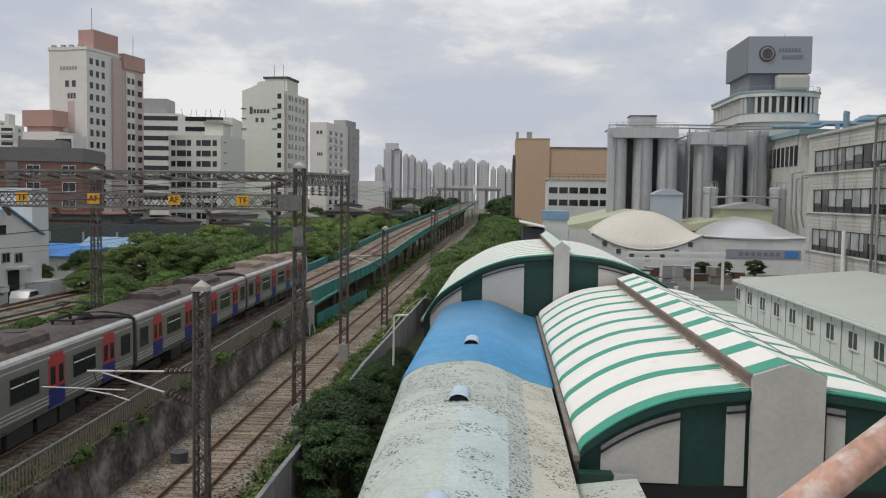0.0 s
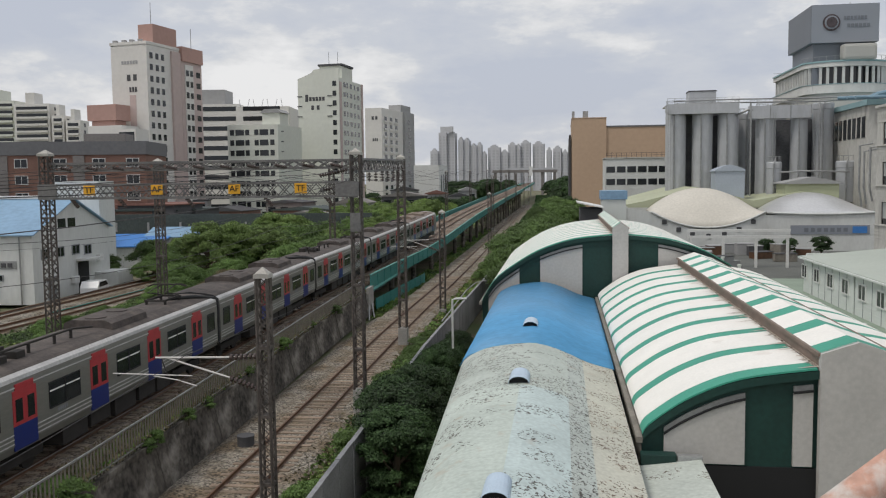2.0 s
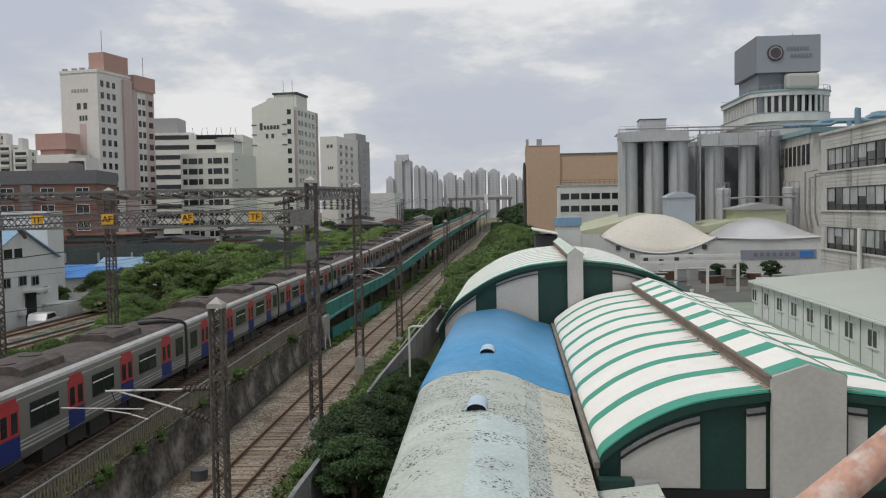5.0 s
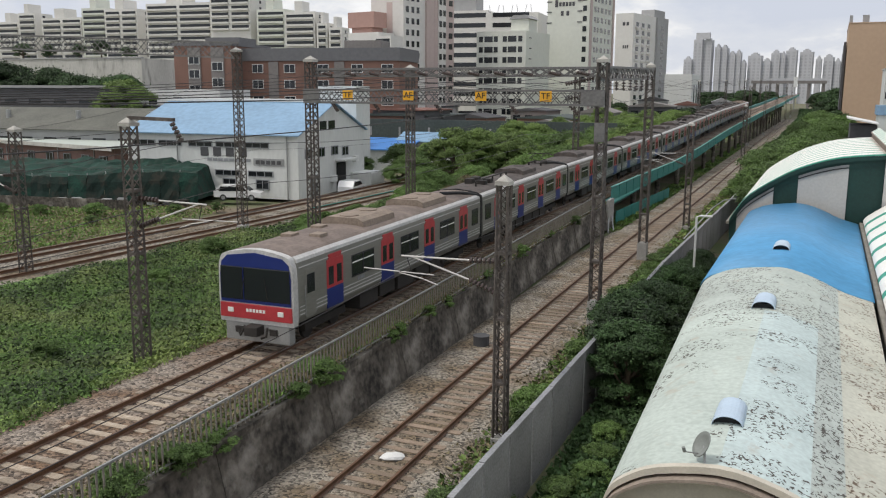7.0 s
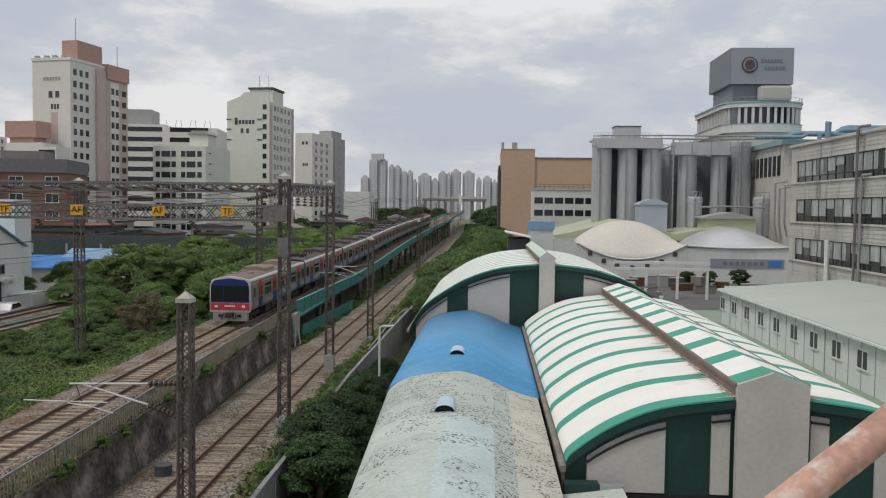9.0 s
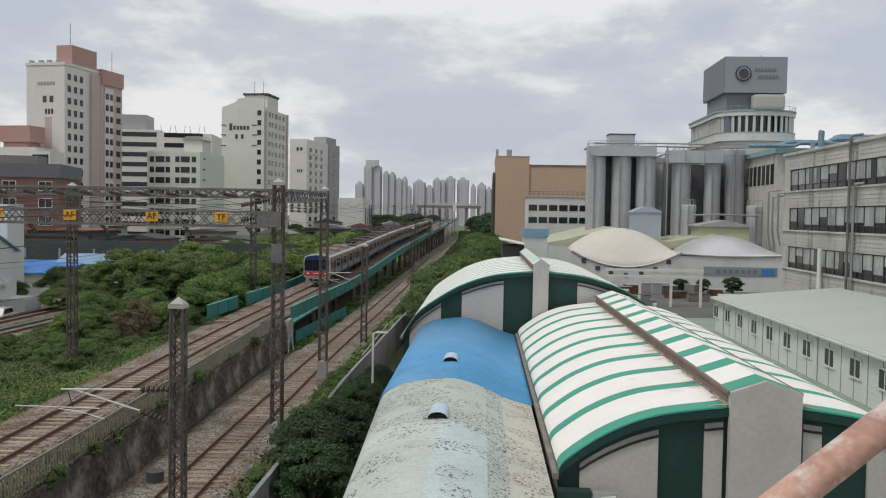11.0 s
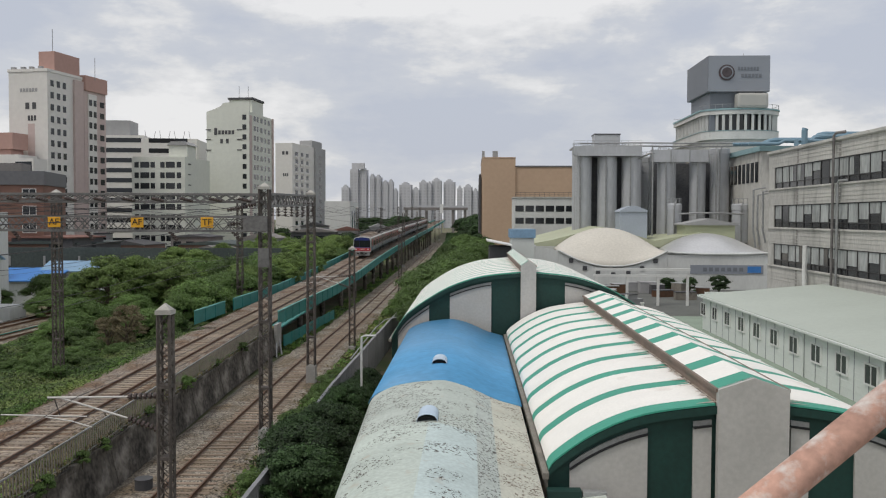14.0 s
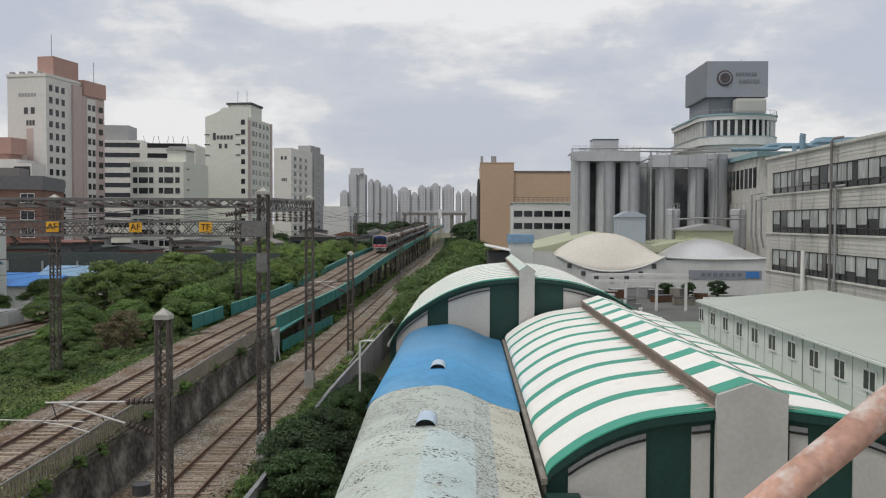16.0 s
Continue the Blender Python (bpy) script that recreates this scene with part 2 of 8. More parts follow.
M_grass = mat("weeds", (0.068, 0.128, 0.023), 0.8, var=0.6, scale=0.3, fine=3, bump=0.2, second=(0.17, 0.22, 0.06), mask=(0.46, 0.66), mask_scale=0.28, island=0.8)
M_dry = mat("dry_weeds", (0.19, 0.16, 0.09), 0.9, var=0.3, bump=0, island=0.4)
M_white_paint = mat("white_car_paint", (0.75, 0.75, 0.74), 0.25, var=0.02, bump=0)


def stones(name, dark, light, tint, scale=11.0):
    """Crushed stone: each cell its own tone, shifted by broad stains."""
    m = bpy.data.materials.new(name)
    m.use_nodes = True
    n, l = m.node_tree.nodes, m.node_tree.links
    b = n["Principled BSDF"]
    b.inputs["Roughness"].default_value = 0.95
    co, vo, no = n.new("ShaderNodeTexCoord"), n.new("ShaderNodeTexVoronoi"), n.new("ShaderNodeTexNoise")
    vo.inputs["Scale"].default_value = scale
    no.inputs["Scale"].default_value, no.inputs["Detail"].default_value = 0.5, 5
    l.new(co.outputs["Object"], vo.inputs["Vector"])
    l.new(co.outputs["Object"], no.inputs["Vector"])
    sp = n.new("ShaderNodeSeparateColor")
    l.new(vo.outputs["Color"], sp.inputs["Color"])
    rp = n.new("ShaderNodeValToRGB")
    rp.color_ramp.elements[0].color, rp.color_ramp.elements[1].color = (*dark, 1), (*light, 1)
    rp.color_ramp.elements[1].position = 0.9
    l.new(sp.outputs["Red"], rp.inputs["Fac"])
    mp = n.new("ShaderNodeMapRange")
    mp.inputs["From Min"].default_value, mp.inputs["From Max"].default_value = 0.42, 0.62
    l.new(no.outputs["Fac"], mp.inputs["Value"])
    mx = n.new("ShaderNodeMix")
    mx.data_type, mx.blend_type = "RGBA", "MULTIPLY"
    mx.inputs["B"].default_value = (*tint, 1)
    l.new(mp.outputs["Result"], mx.inputs["Factor"])
    l.new(rp.outputs["Color"], mx.inputs["A"])
    l.new(mx.outputs["Result"], b.inputs["Base Color"])
    bp = n.new("ShaderNodeBump")
    bp.inputs["Strength"].default_value, bp.inputs["Distance"].default_value = 0.9, 0.06
    bp.invert = True
    l.new(vo.outputs["Distance"], bp.inputs["Height"])
    l.new(bp.outputs["Normal"], b.inputs["Normal"])
    return m


M_ballast = stones("ballast", (0.05, 0.044, 0.036), (0.38, 0.34, 0.28), (0.6, 0.51, 0.4), scale=12.0)
M_rust_ballast = stones("rust_ballast", (0.05, 0.04, 0.032), (0.36, 0.305, 0.25), (0.62, 0.46, 0.34), scale=12.0)
M_brick_top = mat("grey_top_storey", (0.15, 0.15, 0.155), 0.85, var=0.12)


def lichen(name, base, dark, amount, curl=7.2, dirt=(0.36, 0.25, 0.16)):
    """Weathered sheet with short curly lichen marks that crowd in some patches, and faint rusty stains."""
    m = mat(name, base, 0.8, var=0.16, scale=0.5, fine=9, bump=0.25, second=[0.55 * a + 0.45 * b for a, b in zip(base, dirt)], mask=(0.6, 0.72), mask_scale=1.7)
    n, l = m.node_tree.nodes, m.node_tree.links
    b = n["Principled BSDF"]
    prev = b.inputs["Base Color"].links[0].from_socket
    co = n.new("ShaderNodeTexCoord")

    def tex(scale, detail, seed):
        mp = n.new("ShaderNodeMapping")
        mp.inputs["Location"].default_value = (seed, seed * 0.7, seed * 1.3)
        t = n.new("ShaderNodeTexNoise")
        t.inputs["Scale"].default_value, t.inputs["Detail"].default_value = scale, detail
        l.new(co.outputs["Object"], mp.inputs["Vector"])
        l.new(mp.outputs["Vector"], t.inputs["Vector"])
        return t.outputs["Fac"]

    def op(kind, x, y):
        k = n.new("ShaderNodeMath")
        k.operation = kind
        for i, v in enumerate((x, y)):
            if isinstance(v, (int, float)):
                k.inputs[i].default_value = v
            else:
                l.new(v, k.inputs[i])
        return k.outputs[0]
    line = op("LESS_THAN", op("ABSOLUTE", op("SUBTRACT", tex(curl, 1.0, 3.1), 0.5), 0), 0.058)
    short = op("GREATER_THAN", tex(curl * 1.35, 1.0, 11.7), 0.535)
    crowd = op("GREATER_THAN", tex(0.62, 7.0, 5.3), 1.0 - amount)
    fleck = op("GREATER_THAN", tex(curl * 2.2, 2.0, 23.0), 0.67)
    mark = op("MULTIPLY", op("MAXIMUM", op("MULTIPLY", line, short), fleck), crowd)
    mx = n.new("ShaderNodeMix")
    mx.data_type = "RGBA"
    l.new(op("MULTIPLY", mark, 0.94), mx.inputs["Factor"])
    l.new(prev, mx.inputs["A"])
    mx.inputs["B"].default_value = (*dark, 1)
    l.new(mx.outputs["Result"], b.inputs["Base Color"])
    return m


M_moss = lichen("lichen_sheet_pale", (0.445, 0.50, 0.455), (0.05, 0.036, 0.026), 0.46)
M_moss_far = lichen("lichen_sheet_far", (0.42, 0.465, 0.425), (0.05, 0.038, 0.028), 0.56)
M_moss_blue = lichen("lichen_sheet_bluish", (0.45, 0.53, 0.52), (0.045, 0.034, 0.026), 0.49)
M_moss_cream = lichen("lichen_sheet_cream", (0.465, 0.465, 0.395), (0.10, 0.065, 0.04), 0.52)
M_vent_dk = mat("vent_flashing", (0.2, 0.27, 0.36), 0.6, var=0.1)
M_verge = mat("verge_board", (0.27, 0.22, 0.18), 0.85, var=0.25, scale=2, fine=14)
M_ring_w = mat("ring_white_paint", (0.56, 0.555, 0.53), 0.75, var=0.12, scale=0.4, fine=5)
M_grime = mat("brown_grime", (0.42, 0.36, 0.3), 0.8, var=0.3, scale=1.5, fine=12, second=(0.6, 0.55, 0.49), mask=(0.45, 0.6), mask_scale=4)
M_roof_soot = mat("soot_black_roof", (0.072, 0.06, 0.055), 0.85, var=0.35, scale=0.8, fine=8, bump=0.2, second=(0.12, 0.098, 0.085), mask=(0.5, 0.7))
M_moss_dense = lichen("lichen_sheet_dense", (0.40, 0.44, 0.41), (0.04, 0.032, 0.025), 0.64)
M_moss_plain = lichen("lichen_sheet_plain", (0.45, 0.485, 0.44), (0.12, 0.1, 0.075), 0.40)
M_slot = mat("grey_valance", (0.27, 0.27, 0.26), 0.75, var=0.2, scale=1.5, fine=10)

# ---- mesh helpers ----
def mesh_of(bm, name, m):
    me = bpy.data.meshes.new(name)
    bm.normal_update()
    bm.to_mesh(me)
    bm.free()
    me.materials.append(m)
    return me


def part(name, bm, m, parent, label="", smooth=False):
    me = bm if isinstance(bm, bpy.types.Mesh) else mesh_of(bm, name, m)
    ob = new(name, me)
    ob.parent = parent
    if label:
        ob["label"] = label
    if smooth:
        for p in me.polygons:
            p.use_smooth = True
    return ob


def thing(name, label, category, m=None, group="", kind="", bm=None, material=None):
    """A top-level thing: an Empty at its base, or one mesh."""
    ob = new(name, mesh_of(bm, name, material) if bm else None)
    if m is not None:
        ob.matrix_world = m
    return tagged(ob, label, category, group, kind)


def box(bm, x0, x1, y0, y1, z0, z1, bevel=0.0):
    vs = [bm.verts.new(p) for p in ((x0, y0, z0), (x1, y0, z0), (x1, y1, z0), (x0, y1, z0), (x0, y0, z1), (x1, y0, z1), (x1, y1, z1), (x0, y1, z1))]
    fs = [bm.faces.new([vs[i] for i in q]) for q in ((0, 3, 2, 1), (4, 5, 6, 7), (0, 1, 5, 4), (1, 2, 6, 5), (2, 3, 7, 6), (3, 0, 4, 7))]
    if bevel:
        bmesh.ops.bevel(bm, geom=list({e for f in fs for e in f.edges}), offset=bevel, segments=2, affect="EDGES", profile=0.6)
    return bm


def boxbm(*a, bevel=0.0):
    return box(bmesh.new(), *a, bevel=bevel)


def tube(bm, pts, r, n=8, cap=True, r_end=None):
    """A round bar along the points."""
    pts = [Vector(p) for p in pts]
    rings = []
    for i, p in enumerate(pts):
        d = (pts[min(i + 1, len(pts) - 1)] - pts[max(i - 1, 0)]).normalized()
        a = d.orthogonal().normalized() if i == 0 else (rings_a - d * rings_a.dot(d)).normalized()
        rings_a = a
        c = d.cross(a)
        rr = r if r_end is None else r + (r_end - r) * i / (len(pts) - 1)
        rings.append([bm.verts.new(p + (a * math.cos(2 * math.pi * k / n) + c * math.sin(2 * math.pi * k / n)) * rr) for k in range(n)])
    for u, v in zip(rings, rings[1:]):
        for k in range(n):
            bm.faces.new((u[k], u[(k + 1) % n], v[(k + 1) % n], v[k]))
    if cap:
        bm.faces.new(rings[0][::-1])
        bm.faces.new(rings[-1])
    return bm


def bar(bm, p, q, w, t=None, up=(0, 0, 1)):
    """A square bar from p to q."""
    p, q = Vector(p), Vector(q)
    d = (q - p).normalized()
    a = d.cross(Vector(up))
    if a.length < 1e-3:
        a = d.cross(Vector((1, 0, 0)))
    a.normalize()
    c = d.cross(a)
    a, c = a * w / 2, c * (t or w) / 2
    v = [bm.verts.new(e + i * a + j * c) for e in (p, q) for i, j in ((-1, -1), (1, -1), (1, 1), (-1, 1))]
    for f in ((3, 2, 1, 0), (4, 5, 6, 7), (0, 1, 5, 4), (1, 2, 6, 5), (2, 3, 7, 6), (3, 0, 4, 7)):
        bm.faces.new([v[i] for i in f])
    return bm


def prism(bm, profile, y0, y1, closed=True):
    """A profile in x, z drawn out along y."""
    a = [bm.verts.new((x, y0, z)) for x, z in profile]
    b = [bm.verts.new((x, y1, z)) for x, z in profile]
    k = len(profile)
    for i in range(k if closed else k - 1):
        j = (i + 1) % k
        bm.faces.new((a[i], a[j], b[j], b[i]))
    if closed:
        bm.faces.new(a[::-1])
        bm.faces.new(b)
    bmesh.ops.recalc_face_normals(bm, faces=bm.faces[:])
    return bm


def sweep(bm, profile, fx, fz, ys):
    """A closed profile in x, z carried along a line x = fx(y), z = fz(y)."""
    rows = [[bm.verts.new((fx(y) + px, y, fz(y) + pz)) for px, pz in profile] for y in ys]
    k = len(profile)
    for u, v in zip(rows, rows[1:]):
        for i in range(k):
            bm.faces.new((u[i], u[(i + 1) % k], v[(i + 1) % k], v[i]))
    bm.faces.new(rows[0])
    bm.faces.new(rows[-1][::-1])
    bmesh.ops.recalc_face_normals(bm, faces=bm.faces[:])
    return bm


def arcs(pts, n=6):
    """A smooth line through points (x, z)."""
    p = [pts[0], *pts, pts[-1]]
    out = []
    for i in range(1, len(p) - 2):
        for k in range(n):
            t = k / n
            out.append(tuple(0.5 * (2 * p[i][j] + (p[i + 1][j] - p[i - 1][j]) * t + (2 * p[i - 1][j] - 5 * p[i][j] + 4 * p[i + 1][j] - p[i + 2][j]) * t * t + (3 * p[i][j] - p[i - 1][j] - 3 * p[i + 1][j] + p[i + 2][j]) * t ** 3) for j in range(2)))
    out.append(tuple(pts[-1]))
    return out


def smooth_line(ys, xs):
    """A gliding curve through (y, x), straight beyond its ends."""
    fine = np.arange(ys[0], ys[-1] + 1, 1.0)
    v = np.interp(fine, ys, xs)
    k = np.ones(25) / 25
    v = np.convolve(np.pad(v, 12, mode="reflect", reflect_type="odd"), k, mode="valid")
    return lambda y: float(np.interp(y, fine, v))


UPX = smooth_line([-220, 15, 25, 54, 65, 82, 107, 115, 150, 175, 270, 350, 600, 900], [-17.4, -17.5, -17.6, -18.0, -18.05, -17.8, -16.7, -16.3, -15.6, -14.9, -12.8, -10.3, -6.5, -3.0])
UPZ = smooth_line([-220, 40, 63, 82, 107, 115, 150, 175, 270, 350, 385, 600, 900], [1.8, 1.8, 2.0, 2.1, 2.7, 2.9, 3.8, 4.4, 5.6, 6.7, 7.2, 8.8, 9.5])
LOX = smooth_line([-60, 50, 71, 97, 145, 237, 400], [-11.0, -11.0, -10.7, -9.9, -9.0, -7.3, -4.0])
SHED = pose(0, 0, 0, 0, 0, -1.45)
WORKS = pose(0, 0, 0.65, 0, 0, -1.66)
TOWN = pose(0, 0, 0, 0, 0, 0.6)


# ---- ground, tracks, embankment ----
def ground_sheet():
    bm = bmesh.new()
    xs = [-2500, -1200, -600, -300, -150, -80, -45, -30, -14.6, -9, -6, -2, 5, 20, 60, 150, 400, 1000, 2500]
    ys = [-300, -80, -20, 0, 20, 40, 60, 90, 140, 220, 400, 800, 1600, 3500]
    grid = [[bm.verts.new((x, y, -0.45)) for x in xs] for y in ys]
    for a, b in zip(grid, grid[1:]):
        for i in range(len(xs) - 1):
            bm.faces.new((a[i], a[i + 1], b[i + 1], b[i]))
    return thing("ground", "earth and weeds beside the railway", "ground", kind="structure", bm=bm, material=M_soil)


ground_sheet()
YS_LO = [-60 + 5 * i for i in range(90)]
low_bed = sweep(bmesh.new(), [(-3.2, -0.45), (-2.4, -0.175), (1.7, -0.175), (2.6, -0.45)], LOX, lambda y: 0.0, YS_LO)
thing("ballast_bed", "grey-brown crushed stone ballast under the single track", "ballast", kind="structure", bm=low_bed, material=M_ballast)

RAIL = [(-0.07, -0.17), (0.07, -0.17), (0.02, -0.12), (0.036, -0.03), (0.036, 0.0), (-0.036, 0.0), (-0.036, -0.03), (-0.02, -0.12)]


def rails(name, label, fx, fz, ys, group):
    for s in (-0.755, 0.755):
        thing(name, label, "rail", group=group, kind="structure", bm=sweep(bmesh.new(), [(x + s, z) for x, z in RAIL], fx, fz, ys), material=M_rail)


rails("rail", "brown rusty steel rail of the lower single track", LOX, lambda y: 0.0, YS_LO, "rails of the lower track")


def sleeper_mesh(name, m, l=2.5):
    bm = boxbm(-l / 2, l / 2, -0.12, 0.12, -0.24, -0.15)
    return mesh_of(bm, name, m)


def sleepers(fx, fz, y0, y1, step, me, parent, jitter=0.04):
    y = y0
    while y < y1:
        ob = new("sleeper", me)
        ob.parent = parent
        ob.matrix_local = pose(fx(y) + random.uniform(-jitter, jitter), y + random.uniform(-jitter, jitter), fz(y) + random.uniform(-0.02, 0.015), 0, 0, random.uniform(-1, 1))
        y += step


SL_WOOD = sleeper_mesh("sleeper", M_sleeper_dark)
SL_CONC = sleeper_mesh("sleeper", M_sleeper)

# embankment of the upper line: retaining wall, fill, ballast
WALL_END = 72.0
YS_UP = [-220 + 5 * i for i in range(60)] + [78.0]


def embankment():
    bm = sweep(bmesh.new(), [(-6.0, -3.2), (-4.6, -1.1), (-3.3, -0.4), (-2.0, -0.175), (1.7, -0.175), (2.8, -0.36), (3.1, -0.4), (3.1, -3.2)], UPX, UPZ, [y for y in YS_UP if y <= WALL_END])
    return thing("embankment", "ballasted railway embankment with rust-brown stones", "embankment", kind="structure", bm=bm, material=M_rust_ballast)


embankment()


def retaining_wall():
    wall = thing("retaining_wall", "dark stained concrete retaining wall with pale patches", "wall", kind="structure")
    y = -60.0
    while y < WALL_END:
        d = min(6.0, WALL_END - y)
        bm = bmesh.new()
        prism(bm, [(3.11, -0.28), (3.42, -0.28), (3.42, -0.42), (3.40, -0.55), (3.78, -2.2), (3.11, -2.2)], 0, d - 0.03)
        ob = part("wall_panel", bm, M_retain, wall)
        ob.matrix_local = pose(UPX(y + d / 2), y, UPZ(y + d / 2), 0, 0, math.degrees(-math.atan2(UPX(y + d) - UPX(y), d)))
        y += d
    return wall


retaining_wall()
rails("rail", "brown rusty steel rail of the raised line", UPX, UPZ, [-220 + 5 * i for i in range(220)], "rails of the raised line")

# bridge beyond the wall
YS_BR = [WALL_END + 4 * i for i in range(0, 140)]
bridge = thing("railway_bridge", "long low railway viaduct with teal sheet parapets", "bridge", kind="structure")
part("deck", sweep(bmesh.new(), [(-3.0, -0.75), (2.4, -0.75), (2.4, -0.26), (-3.0, -0.26)], UPX, UPZ, YS_BR), M_rust_ballast, bridge, "rust-brown ballasted deck")
part("girder", sweep(bmesh.new(), [(-2.2, -1.7), (2.0, -1.7), (2.0, -0.76), (-2.2, -0.76)], UPX, UPZ, YS_BR), M_br_steel, bridge, "dark steel girder")
part("walkway", sweep(bmesh.new(), [(2.42, -0.55), (3.5, -0.55), (3.5, -0.42), (2.42, -0.42)], UPX, UPZ, YS_BR), M_br_green, bridge, "teal walkway")
M_teal_pale = mat("worn_teal_rail", (0.13, 0.36, 0.33), 0.6, var=0.2, scale=0.5, fine=6, bump=0.05)
PARZ = lambda y: UPZ(y) + float(np.interp(y, (72, 82, 102), (0.66, 0.5, 0.04)))   # the walkway stays level while the track dips
for a, b in ((3.5, 3.56), (-3.58, -3.52)):
    y = WALL_END
    while y < 600:
        d = 3.0 if y < 260 else 30.0
        if a > 0 or not 78 < y < 84:
            part("parapet_panel", sweep(bmesh.new(), [(a, -0.75), (b, -0.75), (b, 0.36), (a, 0.36)], UPX, PARZ, [y, y + d / 2, y + d - 0.05]), M_br_green, bridge, "teal sheet parapet")
            part("parapet_rail", sweep(bmesh.new(), [(a - 0.05, 0.365), (b + 0.05, 0.365), (b + 0.05, 0.44), (a - 0.05, 0.44)], UPX, PARZ, [y, y + d / 2, y + d]), M_teal_pale, bridge, "pale worn top rail")
        if y < 200:
            part("parapet_post", sweep(bmesh.new(), [(a - 0.04, -0.8), (b + 0.04, -0.8), (b + 0.04, 0.36), (a - 0.04, 0.36)], UPX, PARZ, [y + d - 0.045, y + d - 0.005]), M_br_green, bridge)
            if a > 0:
                part("bracket", sweep(bmesh.new(), [(2.05, -1.35), (2.2, -1.35), (3.48, -0.72), (3.48, -0.57), (2.05, -0.57)], UPX, UPZ, [y + 0.2, y + 0.3]), M_br_steel, bridge)
        y += d
for y in np.arange(84, 360, 12.0):
    for s in (-1.6, 3.0):
        bm = bmesh.new()
        x, z = UPX(y) + s, UPZ(y)
        tube(bm, [(x, y, -0.5), (x, y, z - 0.7)], 0.28, 8)
        part("pier", bm, M_retain, bridge, "stained round pier")


# ---- the train: ten stainless cars ----
def car_mesh(fn, name, m):
    bm = bmesh.new()
    fn(bm)
    return mesh_of(bm, name, m)


CAR_L = 19.5
HALF = CAR_L / 2
DOORS = [-7.05, -2.35, 2.35, 7.05]


def body_shell(bm):
    side = [(1.47, 1.05), (1.56, 1.3), (1.56, 2.9), (1.53, 3.28)]
    pr = side + [(-x, z) for x, z in side[::-1]]
    prism(bm, pr, -HALF, HALF)


def roof_shell(bm):
    pr = [(1.36, 3.47), (1.2, 3.56), (0.7, 3.66), (0, 3.7), (-0.7, 3.66), (-1.2, 3.56), (-1.36, 3.47)]
    prism(bm, pr + [(-1.36, 3.3), (1.36, 3.3)], -HALF, HALF)


def cant(bm, s):
    prism(bm, [(s * 1.535, 3.285), (s * 1.50, 3.40), (s * 1.37, 3.50), (s * 1.33, 3.48), (s * 1.33, 3.285)], -HALF, HALF)


def bead(bm):
    box(bm, -0.012, 0.012, -HALF + 0.1, HALF - 0.1, 0, 0.035)


ME = {}
ME["body"] = car_mesh(body_shell, "body", M_car)
ME["bead"] = car_mesh(bead, "rib", M_car_band)
ME["roof"] = car_mesh(roof_shell, "roof", M_car_roof)
ME["roof_sooty"] = car_mesh(roof_shell, "roof", M_roof_soot)
for s in (-1, 1):
    ME["cant", s] = car_mesh(lambda bm: cant(bm, s), "cant_rail", M_car_band)


def door_leaf(bm):          # faces +x
    box(bm, -0.02, 0.014, -0.64, 0.64, 1.9, 3.0, bevel=0.008)


ME["door_red"] = car_mesh(door_leaf, "door", M_red)
ME["door_blue"] = car_mesh(lambda bm: box(bm, -0.02, 0.014, -0.64, 0.64, 1.14, 1.895, bevel=0.008), "lower_panel", M_blue_paint)


def door_glass(bm):
    box(bm, 0.0, 0.02, -0.19, 0.19, 2.02, 2.72, bevel=0.008)


ME["door_glass"] = car_mesh(door_glass, "door_glass", M_glass)
ME["head"] = car_mesh(lambda bm: box(bm, -0.02, 0.016, -0.5, 0.5, 3.0, 3.2, bevel=0.01), "door_header", M_red)
ME["pane"] = car_mesh(lambda bm: box(bm, -0.03, 0.012, -0.46, 0.46, 1.98, 2.78, bevel=0.01), "pane", M_glass)


def one_frame(bm):
    """A closed rectangular frame."""
    rings = []
    for x in (-0.02, 0.022):
        for w, z0, z1 in ((0.49, 1.935, 2.825), (0.455, 1.975, 2.785)):
            rings.append([bm.verts.new((x, y, z)) for y, z in ((-w, z0), (w, z0), (w, z1), (-w, z1))])
    a, b, c, d = rings
    for p, q in ((a, b), (c, d), (a, c), (b, d)):
        for i in range(4):
            bm.faces.new((p[i], p[(i + 1) % 4], q[(i + 1) % 4], q[i]))
    bmesh.ops.recalc_face_normals(bm, faces=bm.faces[:])


ME["frame1"] = car_mesh(one_frame, "window_frame", M_black)
ME["gbar"] = car_mesh(lambda bm: box(bm, -0.02, 0.024, -0.455, 0.455, 2.50, 2.55), "glazing_bar", M_lamp_white)


def bogie(bm):
    for s in (-0.95, 0.95):
        box(bm, s - 0.1, s + 0.1, -1.6, 1.6, 0.38, 0.7, bevel=0.05)
        for y in (-1.05, 1.05):
            tube(bm, [(s * 0.8 - 0.06, y, 0.43), (s * 0.8 + 0.06, y, 0.43)], 0.43, 14)
    box(bm, -0.9, 0.9, -0.25, 0.25, 0.5, 0.9)


ME["bogie"] = car_mesh(bogie, "bogie", M_under)


def under_boxes(bm):
    r = random.Random(4)
    for s in (-1, 1):
        y = -4.6
        while y < 4.4:
            d = r.uniform(0.8, 1.9)
            box(bm, s * 1.35 if s < 0 else 0.55, -0.55 if s < 0 else 1.35, y, y + d, r.uniform(0.32, 0.5), 1.05, bevel=0.03)
            y += d + r.uniform(0.15, 0.4)
    box(bm, -1.3, 1.3, -HALF + 0.2, HALF - 0.2, 0.96, 1.08)


ME["under"] = car_mesh(under_boxes, "underfloor_equipment", M_under)


